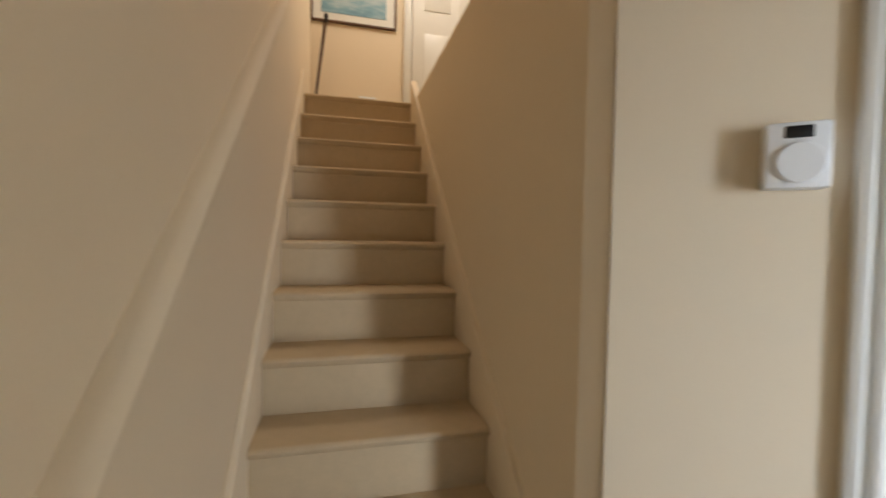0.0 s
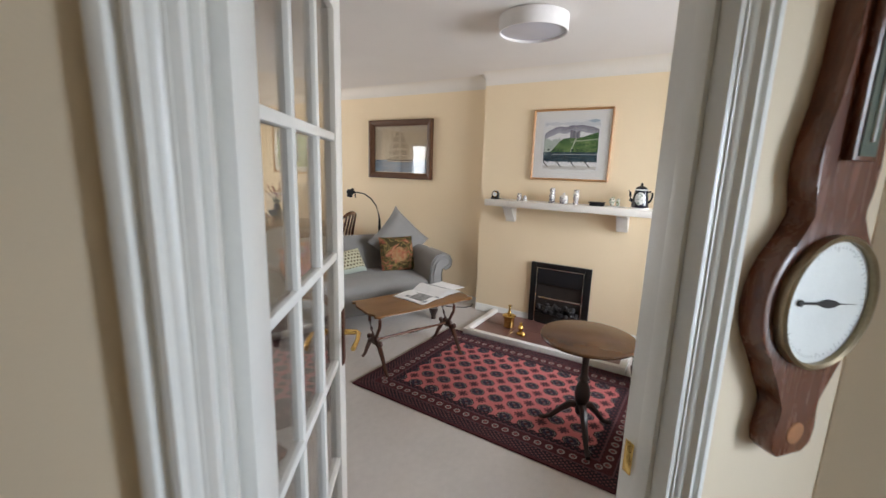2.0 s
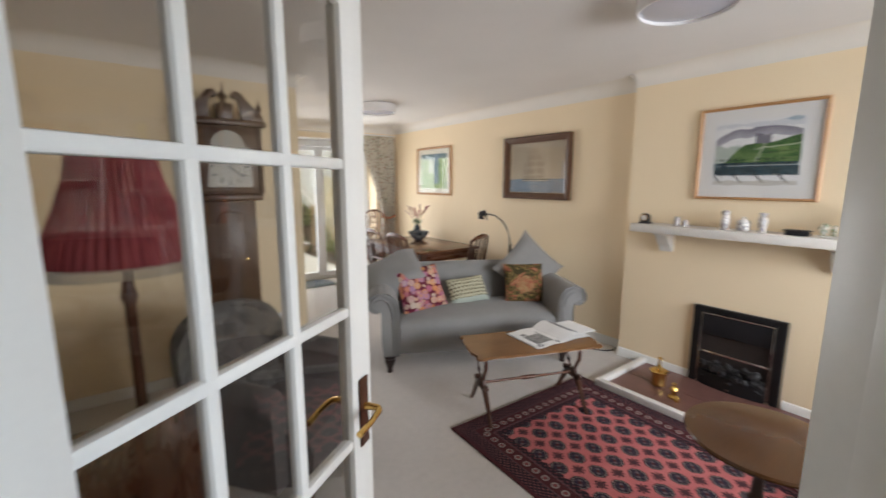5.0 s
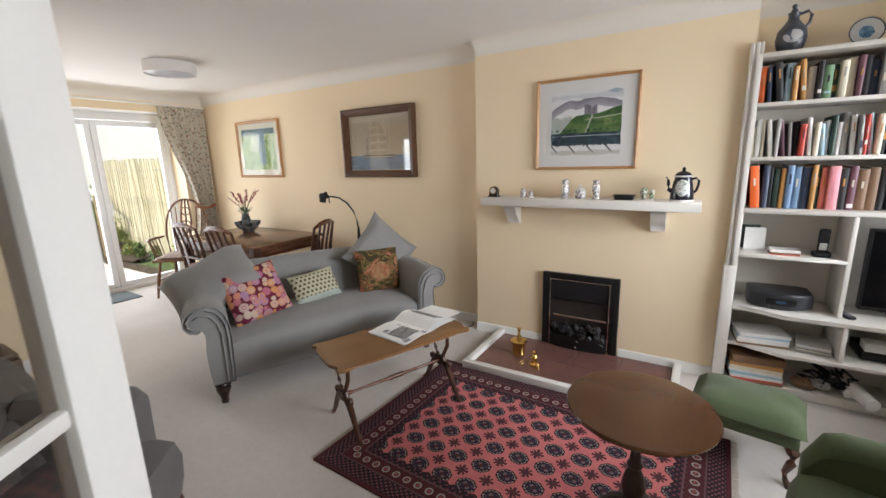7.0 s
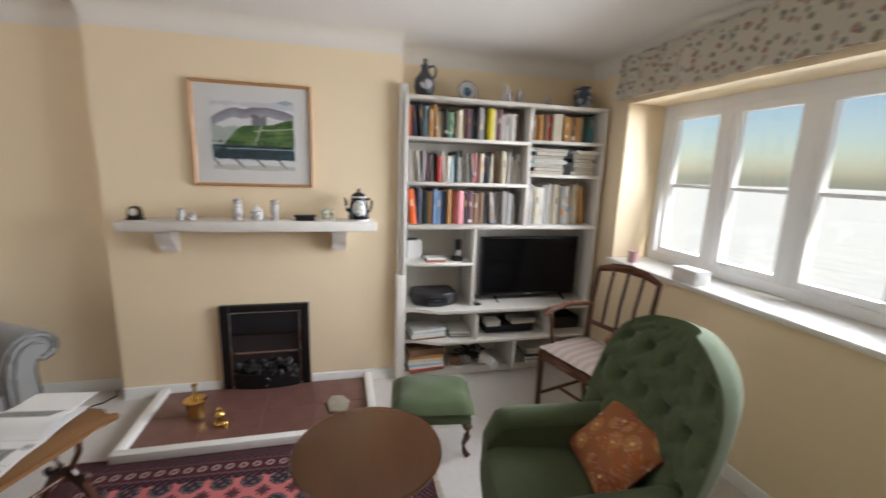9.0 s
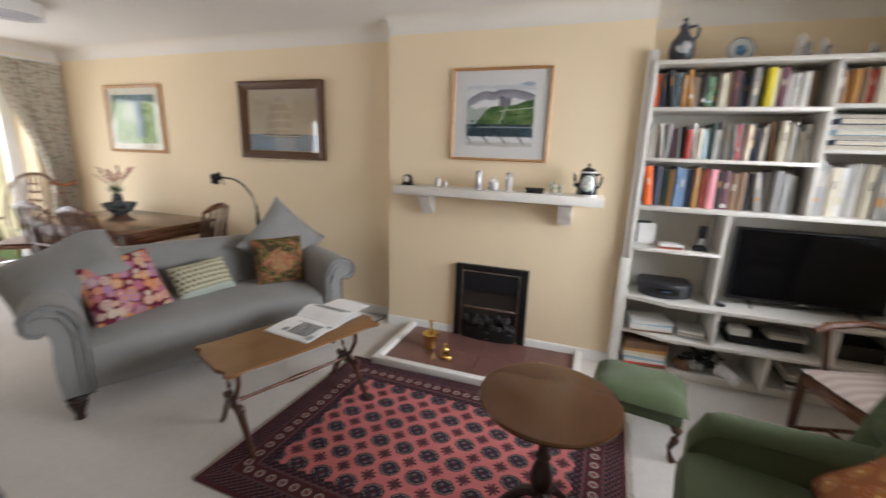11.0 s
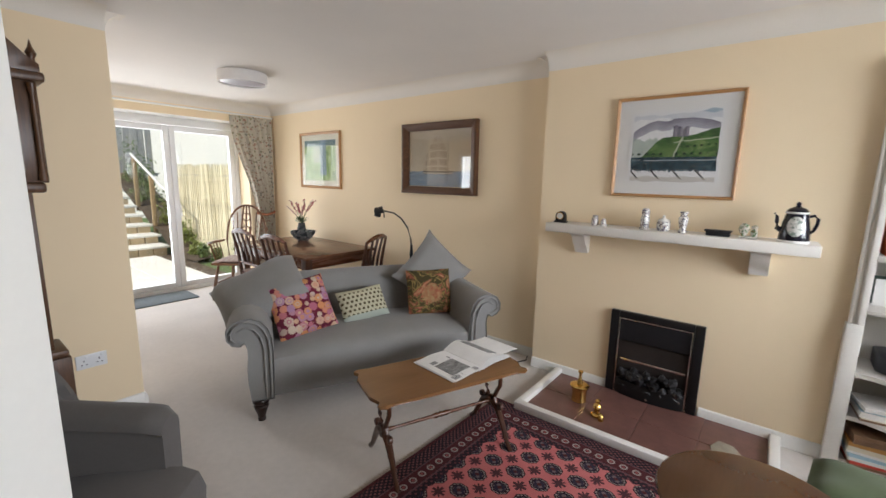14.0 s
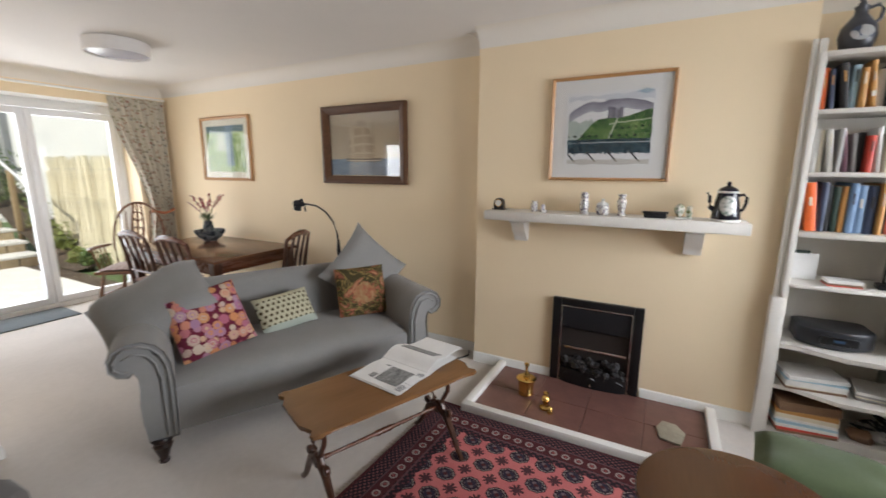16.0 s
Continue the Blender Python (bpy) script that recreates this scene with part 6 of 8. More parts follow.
part("panel", L([(0.034, 0), (0.034, 0.005), (0.03, 0.008), (0, 0.009)], 20, pose(-0.066, 0.0, 0.08, 0, -82), 1.3), DELFT, t, "pale painted panel")
part("handle", T([(0, -0.024, 0.20), (0, -0.06, 0.212), (0, -0.078, 0.19), (0, -0.072, 0.15), (0, -0.056, 0.13)], 0.008, 8), STONEW, t)
part("stopper", L([(0.016, 0.21), (0.016, 0.225), (0.010, 0.232), (0.016, 0.248), (0, 0.26)], 14), STONEW, t)
t = thing("display_plate", pose(4.76, -0.12, ZT + 0.072, 0, -78), "blue and white pottery plate standing on edge", "plate")
m = Mat("blue_plate_glaze", 0.12)
x, y, z = m.xyz()
rr = (x * x + y * y).op("SQRT")
c = m.mix((rr + m.noise(40, 2) * 0.02).lt(0.042), (0.50, 0.50, 0.47), m.ramp(m.noise(50, 2), [(0.35, (0.03, 0.09, 0.17)), (0.65, (0.12, 0.24, 0.34))]))
m.colour(m.mix(rr.gt(0.066), c, (0.07, 0.08, 0.09)))
part("plate", L([(0.03, 0), (0.035, 0.004), (0.05, 0.007), (0.071, 0.015), (0.073, 0.018), (0.066, 0.018), (0.045, 0.011), (0.0, 0.010)], 36), m.m, t)
for y, hh, sc, lab in ((-0.42, 0.15, 1.0, "white china group ornament on the bookcase"), (-0.52, 0.12, 0.7, "small white china ornament on the bookcase"), (-0.74, 0.09, 0.6, "low pale china ornament on the bookcase")):
    t = thing("china_group", ident(4.72, y, ZT), lab, "ornament")
    part("base", L([(0.05 * sc, 0), (0.052 * sc, 0.012), (0.04 * sc, 0.02)], 18), BONE, t)
    for k, (dx, dy, h2) in enumerate(((0, 0.02, 1.0), (0.01, -0.022, 0.75), (-0.02, 0.0, 0.55))):
        part("figure_block", L([(0.02 * sc, 0.015), (0.026 * sc, hh * 0.25 * h2), (0.016 * sc, hh * 0.6 * h2), (0.020 * sc, hh * 0.8 * h2), (0.0, hh * h2)], 12, ident(dx * sc, dy * sc, 0)), CHINA if k else BONE, t)
t = thing("pottery_jug", ident(4.71, -1.03, ZT), "dark and white pottery jug at the end of the bookcase", "jug")
part("body", L([(0.045, 0), (0.06, 0.03), (0.066, 0.08), (0.05, 0.12), (0.034, 0.14), (0.044, 0.165), (0.04, 0.166)], 22), DELFT, t)
part("handle", T([(0, 0.036, 0.15), (0, 0.075, 0.145), (0, 0.085, 0.10), (0, 0.062, 0.06)], 0.007, 8), STONEW, t)

# television and electronics
SCREEN = plain("black_screen", (0.004, 0.004, 0.005), 0.14, vary=0.05, bump=0, spec=0.18)
t = thing("television", ident(4.70, -0.675, 0.552), "flat black television standing on the shelf", "television")
part("casing", B(-0.02, 0.03, -0.405, 0.405, 0.035, 0.50, 0.006), BLACKM, t)
part("screen", B(-0.0225, -0.018, -0.392, 0.392, 0.058, 0.488), SCREEN, t, "glossy dark screen", smooth=False)
for y in (-0.28, 0.28):
    part("foot", T([(-0.09, y, 0.006), (0.005, y, 0.04), (0.09, y, 0.006)], [0.006, 0.010, 0.006], 8), BLACKM, t)
part("logo", B(-0.0235, -0.0215, -0.02, 0.02, 0.043, 0.050), CHROME, t, "small silver badge")
t = thing("remote_control", pose(4.615, -0.215, 0.5505, 0, 0, 18), "black remote control on the shelf edge", "remote control")
part("body", B(-0.045, 0.085, -0.022, 0.022, 0, 0.018, 0.006), BLACKM, t)
part("keys", B(-0.035, 0.04, -0.013, 0.013, 0.0175, 0.0195, 0.001), plain("grey_keys", (0.12, 0.12, 0.13), 0.6), t)
t = thing("radio", ident(4.70, 0.09, 0.5505), "dark grey table radio with a small display", "radio")
out = arc(-0.02, 0, 0.10, 105, 255, 10, 0.165) + [(0.11, -0.155), (0.13, -0.12), (0.13, 0.12), (0.11, 0.155)]
part("body", S(out, 0.004, 0.098, 0.010), plain("graphite_plastic", (0.028, 0.030, 0.036), 0.4, vary=0.1), t)
part("front_panel", B(-0.126, -0.114, -0.075, 0.075, 0.03, 0.072, 0.003), BLACK, t)
part("display", B(-0.1275, -0.125, -0.022, 0.022, 0.046, 0.060), plain("blue_grey_display", (0.05, 0.09, 0.16), 0.2), t)
t = thing("cordless_phone", ident(4.66, -0.07, 0.8825), "dark cordless telephone upright in its cradle", "telephone")
part("cradle", B(-0.035, 0.035, -0.04, 0.04, 0, 0.03, 0.008), BLACKM, t)
hs = part("handset", B(-0.014, 0.012, -0.024, 0.024, 0.022, 0.165, 0.008, pose(0, 0, 0, 0, -6)), BLACKM, t)
part("keypad", B(-0.018, -0.013, -0.017, 0.017, 0.045, 0.085, 0.001, pose(0, 0, 0, 0, -6)), plain("silver_keypad", (0.45, 0.44, 0.42), 0.4), hs)


def papers(name, x, y, z, n, w, d, th, cols, label, lean=0.0, rz=0.0):
    t = thing(name, pose(x, y, z, lean, 0, rz), label, "papers")
    zz = 0.0
    for k in range(n):
        h = random.uniform(*th)
        part("sheet", B(-d / 2, d / 2, -w / 2, w / 2, zz, zz + h, 0.001, pose(0, 0, 0, 0, 0, random.uniform(-5, 5)), seg=1), PAINTS[cols[k % len(cols)]], t, smooth=False)
        zz += h + 0.0004
    return t


random.seed(21)
papers("letter_stack", 4.66, 0.10, 0.8825, 4, 0.14, 0.10, (0.005, 0.011), ["red", "brown", "white", "white"], "small stack of letters and a red booklet")
solid("envelope", sheet(bmesh.new(), -0.006, 0.006, -0.055, 0.055, 0, lambda f: 0.14 * f, 4), PAPER, "white envelope propped in the cubby", "envelope", m=pose(4.74, 0.24, 0.884, 0, -4, 8))
solid("picture_card", B(0, 0.006, -0.05, 0.05, 0, 0.15, 0.001), PAINTS["dgreen"], "dark card propped in the cubby", "card", m=pose(4.78, 0.26, 0.8828, 0, 6, 0))
papers("paper_pile", 4.66, 0.16, 0.3125, 6, 0.26, 0.20, (0.004, 0.02), ["brown", "cream", "white", "white", "lblue", "white"], "pile of papers and a folder on the low shelf", 0, 8)
papers("magazine_pile", 4.66, -0.10, 0.3125, 4, 0.16, 0.20, (0.006, 0.014), ["grey", "cream", "grey", "white"], "few magazines lying on the low shelf", 0, -6)
papers("folder_pile", 4.67, 0.17, 0.056, 9, 0.27, 0.22, (0.012, 0.026), ["brown", "red", "white", "lblue", "white", "cream", "ochre", "brown"], "stack of folders and large books in the bottom", 0, 5)
t = thing("video_recorder", ident(4.70, -0.50, 0.3125), "dark recorder box on the low shelf", "recorder")
part("body", B(-0.10, 0.12, -0.20, 0.20, 0.004, 0.06, 0.003), BLACKM, t)
part("front", B(-0.104, -0.099, -0.195, 0.195, 0.012, 0.05), BLACK, t)
papers("cd_row", 4.68, -0.62, 0.373, 3, 0.20, 0.14, (0.01, 0.018), ["white", "cream", "grey"], "few cases lying on the recorder")
solid("white_box", B(-0.05, 0.05, -0.055, 0.055, 0, 0.05, 0.006), PAPER, "small white box on the recorder shelf", "box", m=ident(4.63, -0.36, 0.373))
t = thing("set_top_box", ident(4.70, -0.97, 0.3125), "black box standing in a low cubby", "box")
part("body", B(-0.10, 0.12, -0.13, 0.13, 0.004, 0.10, 0.004), BLACKM, t)
part("front", B(-0.104, -0.099, -0.12, 0.12, 0.012, 0.09), BLACK, t)
papers("record_pile", 4.68, -0.80, 0.056, 7, 0.32, 0.24, (0.010, 0.022), ["white", "grey", "white", "black", "cream", "white"], "stack of white papers in the bottom cubby")
# heap of cables and packets
t = thing("cable_heap", ident(4.68, -0.18, 0.056), "tangle of dark cables and crumpled packets", "cables")
random.seed(8)
for k in range(7):
    pts = [(random.uniform(-0.09, 0.08), random.uniform(-0.14, 0.14), random.uniform(0.01, 0.15)) for _ in range(5)]
    sm = []
    for i in range(len(pts) - 1):
        for f in (0, 0.33, 0.66):
            sm.append(tuple(a + (b - a) * f + 0.012 * math.sin(9 * f + i + k) for a, b in zip(pts[i], pts[i + 1])))
    part("cable", T(sm, 0.006, 6), BLACKM, t)
for k, (yy, zz, key) in enumerate(((-0.12, 0.03, "white"), (0.03, 0.05, "grey"), (0.10, 0.03, "brown"))):
    part("packet", puff(bmesh.new(), 0.11, 0.09, 0.06, 8, 1.2, pose(-0.04, yy, zz, 25 * k, 10, 30 * k)), PAINTS[key], t)

solid("rolled_paper", L([(0.020, 0), (0.036, 0.0), (0.036, 0.21), (0.020, 0.21)], 18, pose(4.50, -0.36, 0.093, 0, 82, 20)), PAPER, "roll of white paper in the bottom of the bookcase", "paper roll")

# ---- wooden chair by the window ----
m = Mat("striped_seat_cloth", 0.9, 0, 0.2)
x, y, z = m.xyz()
c = m.mix(((x * 110).sin() * 0.5 + 0.5) * 0.6, (0.46, 0.38, 0.33), (0.26, 0.17, 0.16))
STRIPE = m.colour(m.mix(m.noise(200, 2) * 0.4, c, (0.5, 0.44, 0.40))).m


def dining_chair(name, m, label, arms=False, group="", seat_mat=None, slats=3):
    """A straight wooden chair that faces -y; group parts: seat, legs, back posts, rails, slats."""
    t = thing(name, m, label, "chair", group)
    part("seat", puff(bmesh.new(), 0.44, 0.42, 0.055, 8, -0.1, ident(0, 0, 0.445)), seat_mat or STRIPE, t)
    for b in ((-0.215, 0.215, -0.205, -0.185), (-0.20, 0.20, 0.185, 0.205), (-0.215, -0.195, -0.185, 0.185), (0.195, 0.215, -0.185, 0.185)):
        part("seat_rail", B(*b, 0.375, 0.43, bev=0.003), MAHOG, t)
    for x in (-0.205, 0.205):
        part("leg", T([(x, -0.195, 0.42), (x, -0.195, 0.2), (x, -0.195, 0.0)], [0.021, 0.019, 0.015], 8), MAHOGZ, t)
        part("back_post", T([(x * 0.95, 0.235, 0.0), (x * 0.97, 0.205, 0.22), (x, 0.20, 0.43), (x * 1.02, 0.225, 0.65), (x * 1.04, 0.27, 0.88)], [0.015, 0.018, 0.019, 0.017, 0.014], 8), MAHOGZ, t)
        part("stretcher", T([(x, -0.19, 0.15), (x * 0.97, 0.21, 0.15)], 0.010, 6), MAHOG, t)
        if arms:
            part("arm", T([(x, 0.225, 0.66), (x * 1.12, 0.05, 0.675), (x * 1.14, -0.12, 0.655), (x * 1.12, -0.17, 0.63)], [0.012, 0.017, 0.019, 0.014], 8), MAHOG, t)
            part("arm_post", T([(x * 1.02, -0.10, 0.43), (x * 1.13, -0.12, 0.65)], 0.013, 8), MAHOGZ, t)
    part("stretcher", T([(-0.20, -0.02, 0.15), (0.20, -0.02, 0.15)], 0.010, 6), MAHOG, t)
    part("top_rail", T([(-0.222, 0.272, 0.875), (-0.11, 0.285, 0.905), (0, 0.29, 0.912), (0.11, 0.285, 0.905), (0.222, 0.272, 0.875)], [0.016, 0.024, 0.027, 0.024, 0.016], 8, flat=0.5), MAHOG, t)
    part("lower_rail", T([(-0.205, 0.212, 0.55), (0.205, 0.212, 0.55)], 0.014, 6), MAHOG, t)
    for k in range(slats):
        x = -0.10 + 0.20 * k / max(1, slats - 1)
        part("slat", T([(x, 0.212, 0.55), (x * 1.02, 0.235, 0.70), (x * 1.05, 0.285, 0.90)], 0.012, 6, flat=0.9), MAHOGZ, t)
    return t


dining_chair("armed_chair", pose(3.82, -0.69, 0, 0, 0, 196) @ Matrix.Diagonal((1, 1, 1.07, 1)), "dark wooden armchair with a striped seat by the window", True)

# ---- front window ----
t = thing("window_1", ident(), "white framed front window above a wide sill", "window", kind="structure")
Y0w, Y1w = -1.56, -1.50
for b in ((WX0, WX1, Y0w, Y1w, WZ0, WZ0 + 0.065), (WX0, WX1, Y0w, Y1w, WZ1 - 0.065, WZ1), (WX0, WX0 + 0.065, Y0w, Y1w, WZ0 + 0.065, WZ1 - 0.065), (WX1 - 0.065, WX1, Y0w, Y1w, WZ0 + 0.065, WZ1 - 0.065)):
    part("window_frame", B(*b, bev=0.004), UPVC, t)
NP = 4
pw = (WX1 - WX0 - 0.13) / NP
for k in range(NP):
    x = WX0 + 0.065 + k * pw
    if k:
        part("mullion", B(x - 0.03, x + 0.03, Y0w + 0.002, Y1w + 0.012, WZ0 + 0.065, WZ1 - 0.065, 0.004), UPVC, t)
    for b in ((x + 0.03, x + 0.07, WZ0 + 0.065, WZ1 - 0.065), (x + pw - 0.07, x + pw - 0.03, WZ0 + 0.065, WZ1 - 0.065)):
        part("casement", B(b[0], b[1], Y0w + 0.01, Y1w + 0.008, b[2], b[3], 0.003), UPVC, t)
    for z0 in (WZ0 + 0.065, WZ1 - 0.105):
        part("casement", B(x + 0.07, x + pw - 0.07, Y0w + 0.01, Y1w + 0.008, z0, z0 + 0.04, 0.003), UPVC, t)
    part("glazing_bar", B(x + 0.07, x + pw - 0.07, Y0w + 0.02, Y1w - 0.005, (WZ0 + WZ1) / 2 - 0.010, (WZ0 + WZ1) / 2 + 0.010, 0.002), UPVC, t)
    p = part("pane", B(x + 0.05, x + pw - 0.05, -1.532, -1.528, WZ0 + 0.09, WZ1 - 0.09), GLASS, t, smooth=False)
    p.visible_shadow = False
part("window_sill", B(WX0 - 0.03, WX1 + 0.03, -1.505, -1.165, WZ0 - 0.028, WZ0 + 0.002, 0.006), GLOSS, t)
CURT = flower_cloth("floral_curtain_cloth", [(0.30, 0.14, 0.10), (0.20, 0.21, 0.12), (0.36, 0.30, 0.22), (0.16, 0.18, 0.16), (0.34, 0.26, 0.20)], 26, (0.54, 0.50, 0.41), (0.28, 0.13, 0.09), 0.46)


def pleats(x0, x1, y, z0, z1, depth, waves, shift=None, nz=16, th=0.006):
    """Hanging cloth along x, gathered into waves; shift(f) moves and narrows it towards the bottom."""
    bm = bmesh.new()
    n = waves * 8
    rows2 = []
    for s in (0, 1):
        g = []
        for j in range(nz + 1):
            f = j / nz
            a, b = (x0, x1) if shift is None else shift(f)
            line = []
            for i in range(n + 1):
                u = i / n
                k = depth * (0.75 + 0.25 * f) * math.sin(2 * math.pi * waves * u + 0.7 * math.sin(5 * u + 2 * f)) + 0.3 * depth * math.sin(3 * u * waves + 4 * f)
                line.append(bm.verts.new((a + (b - a) * u, y + k + s * th, z1 + (z0 - z1) * f)))
            g.append(line)
        rows2.append(g)
    for s, g in enumerate(rows2):
        for j in range(nz):
            for i in range(n):
                bm.faces.new((g[j][i], g[j][i + 1], g[j + 1][i + 1], g[j + 1][i]))
    for j in (0, nz):
        for i in range(n):
            bm.faces.new((rows2[0][j][i], rows2[0][j][i + 1], rows2[1][j][i + 1], rows2[1][j][i]))
    for i in (0, n):
        for j in range(nz):
            bm.faces.new((rows2[0][j][i], rows2[0][j + 1][i], rows2[1][j + 1][i], rows2[1][j][i]))
    return bm


solid("window_valance", pleats(2.2, 4.46, -1.135, 2.06, 2.335, 0.012, 14), CURT, "gathered floral valance over the front window", "valance")
solid("valance_rail", B(2.2, 4.46, -1.195, -1.16, 2.30, 2.325, 0.003), GLOSS, "white curtain rail above the front window", "curtain rail")
PINKP = plain("pale_pink_china", (0.62, 0.36, 0.38), 0.3, vary=0.1)
solid("sill_ornament", L([(0.03, 0), (0.034, 0.02), (0.026, 0.05), (0.032, 0.08), (0.0, 0.085)], 14), PINKP, "small pink pot on the window sill", "ornament", m=ident(4.24, -1.25, WZ0 + 0.0025))
t = thing("tissue_box", ident(3.72, -1.24, WZ0 + 0.0025), "white oblong box on the window sill", "box")
part("box_body", B(-0.09, 0.09, -0.05, 0.05, 0, 0.075, 0.004), PAPER, t)
part("box_lid", B(-0.092, 0.092, -0.052, 0.052, 0.06, 0.08, 0.003), PAPER, t)

# ---- dining end ----
t = thing("dining_table", ident(4.245, 4.72, 0), "dark mahogany dining table with tapered legs", "table")
part("tabletop", B(-0.43, 0.43, -0.67, 0.67, 0.715, 0.74, 0.006), wood("polished_mahogany_top", (0.10, 0.038, 0.018), (0.15, 0.062, 0.029), 0.18, "y", 5.0), t)
for b in ((-0.37, 0.37, -0.61, -0.59), (-0.37, 0.37, 0.59, 0.61), (-0.39, -0.37, -0.61, 0.61), (0.37, 0.39, -0.61, 0.61)):
    part("apron", B(*b, 0.61, 0.715, bev=0.002), MAHOG, t)
for x in (-0.37, 0.37):
    for y in (-0.595, 0.595):
        bm = bmesh.new()
        loft(bm, [[(x - r, y - r, z), (x + r, y - r, z), (x + r, y + r, z), (x - r, y + r, z)] for r, z in ((0.018, 0), (0.035, 0.60), (0.035, 0.714))])
        part("leg", bm, MAHOGZ, t, smooth=False)
SEATF = fabric("dull_pink_seat", (0.30, 0.19, 0.16))
ch = dining_chair("dining_chair", pose(4.34, 4.03, 0, 0, 0, 202), "dark mahogany dining chair with slatted back", False, "chairs round the dining table", SEATF, 3)
copy_thing(ch, pose(3.99, 4.44, 0, 0, 0, 90))
copy_thing(ch, pose(3.99, 5.04, 0, 0, 0, 90))

# hoop-back armchair by the garden doors
t = thing("windsor_chair", pose(4.02, 5.80, 0, 0, 0, -50), "wooden hoop-back armchair with a pierced splat", "chair")
WIND = wood("elm_wood", (0.09, 0.035, 0.015), (0.24, 0.11, 0.05), 0.35)
part("seat", S([(-0.23, -0.20), (0.23, -0.20), (0.25, 0.05), (0.19, 0.21), (-0.19, 0.21), (-0.25, 0.05)], 0.42, 0.455, 0.010), WIND, t)
part("seat_pad", puff(bmesh.new(), 0.40, 0.37, 0.04, 8, -0.1, ident(0, 0, 0.470)), STRIPE, t)
for x in (-1, 1):
    part("leg", T([(x * 0.17, -0.15, 0.42), (x * 0.20, -0.185, 0.22), (x * 0.225, -0.215, 0.0)], [0.014, 0.020, 0.012], 8), WIND, t)
    part("leg", T([(x * 0.14, 0.15, 0.42), (x * 0.17, 0.185, 0.22), (x * 0.20, 0.22, 0.0)], [0.014, 0.020, 0.012], 8), WIND, t)
    part("side_stretcher", T([(x * 0.205, -0.19, 0.20), (x * 0.175, 0.19, 0.20)], 0.011, 6), WIND, t)
    part("arm", T([(x * 0.26, 0.20, 0.665), (x * 0.285, 0.02, 0.67), (x * 0.275, -0.13, 0.67), (x * 0.25, -0.17, 0.665)], [0.013, 0.016, 0.020, 0.014], 8), WIND, t)
    part("arm_post", T([(x * 0.22, -0.10, 0.45), (x * 0.268, -0.12, 0.665)], 0.012, 6), WIND, t)
    for k in range(3):
        part("arm_spindle", T([(x * 0.225, -0.03 + 0.06 * k, 0.45), (x * (0.28 - 0.004 * k), -0.03 + 0.065 * k, 0.665)], 0.007, 6), WIND, t)
part("cross_stretcher", T([(-0.19, 0, 0.20), (0.19, 0, 0.20)], 0.011, 6), WIND, t)
hoop = [(0.245 * math.cos(radians(a)), 0.20 + 0.10 * (0.45 + (0.66 * math.sin(radians(a)) ** 0.7 if math.sin(radians(a)) > 0 else 0)), 0.66 + 0.44 * max(0.0, math.sin(radians(a))) ** 0.75) for a in range(0, 181, 12)]
hoop = [(0.20, 0.19, 0.455)] + hoop + [(-0.20, 0.19, 0.455)]
part("hoop", T(hoop, 0.013, 8), WIND, t)
for k in (-3, -2, 2, 3):
    x = k * 0.05
    part("spindle", T([(x * 0.85, 0.185, 0.455), (x * 1.1, 0.255, 0.75), (x * 1.2, 0.30, 1.085 - 0.05 * abs(k) ** 1.3 * 0.6)], 0.007, 6), WIND, t)
bm = bmesh.new()
for pts in ([(0, -0.045), (0.2, -0.04), (0.35, -0.06), (0.5, -0.05), (0.65, -0.03)], [(0, 0.045), (0.2, 0.04), (0.35, 0.06), (0.5, 0.05), (0.65, 0.03)], [(0, 0.0), (0.3, 0.0), (0.65, 0.0)]):
    tube(bm, [(x, 0.19 + 0.17 * f, 0.455 + f) for f, x in pts], 0.012, 6, flat=1.0)
for z in (0.16, 0.34, 0.50):
    tube(bm, [(0.05 * math.cos(radians(a)), 0.19 + 0.17 * z, 0.455 + z + 0.05 * math.sin(radians(a))) for a in range(0, 361, 40)], 0.009, 6)
part("splat", bm, WIND, t, "pierced carved splat")

# flowers on the table
BOWL = flower_cloth("dark_glazed_pottery", [(0.05, 0.06, 0.07), (0.09, 0.11, 0.12), (0.14, 0.16, 0.16)], 30, (0.03, 0.035, 0.04), (0.12, 0.13, 0.13))
solid("pottery_bowl", L([(0.05, 0), (0.055, 0.01), (0.085, 0.03), (0.112, 0.07), (0.115, 0.09), (0.108, 0.09), (0.09, 0.055), (0.0, 0.04)], 30), BOWL, "dark glazed pottery bowl on the dining table", "bowl", m=ident(4.42, 5.02, 0.7405) @ Matrix.Scale(1.22, 4))
t = thing("flower_vase", ident(4.52, 5.20, 0.7405), "dark vase of red and pink flower spikes", "vase")
part("vase_body", L([(0.035, 0), (0.05, 0.02), (0.058, 0.08), (0.045, 0.14), (0.038, 0.17), (0.043, 0.18), (0.036, 0.18)], 22), BOWL, t)
LEAF = plain("dark_leaf", (0.05, 0.085, 0.03), 0.5, vary=0.3, scale=40)
PETAL = plain("red_petals", (0.30, 0.05, 0.06), 0.6, vary=0.4, scale=60)
PETALP = plain("pink_petals", (0.55, 0.30, 0.28), 0.6, vary=0.3, scale=60)
random.seed(17)
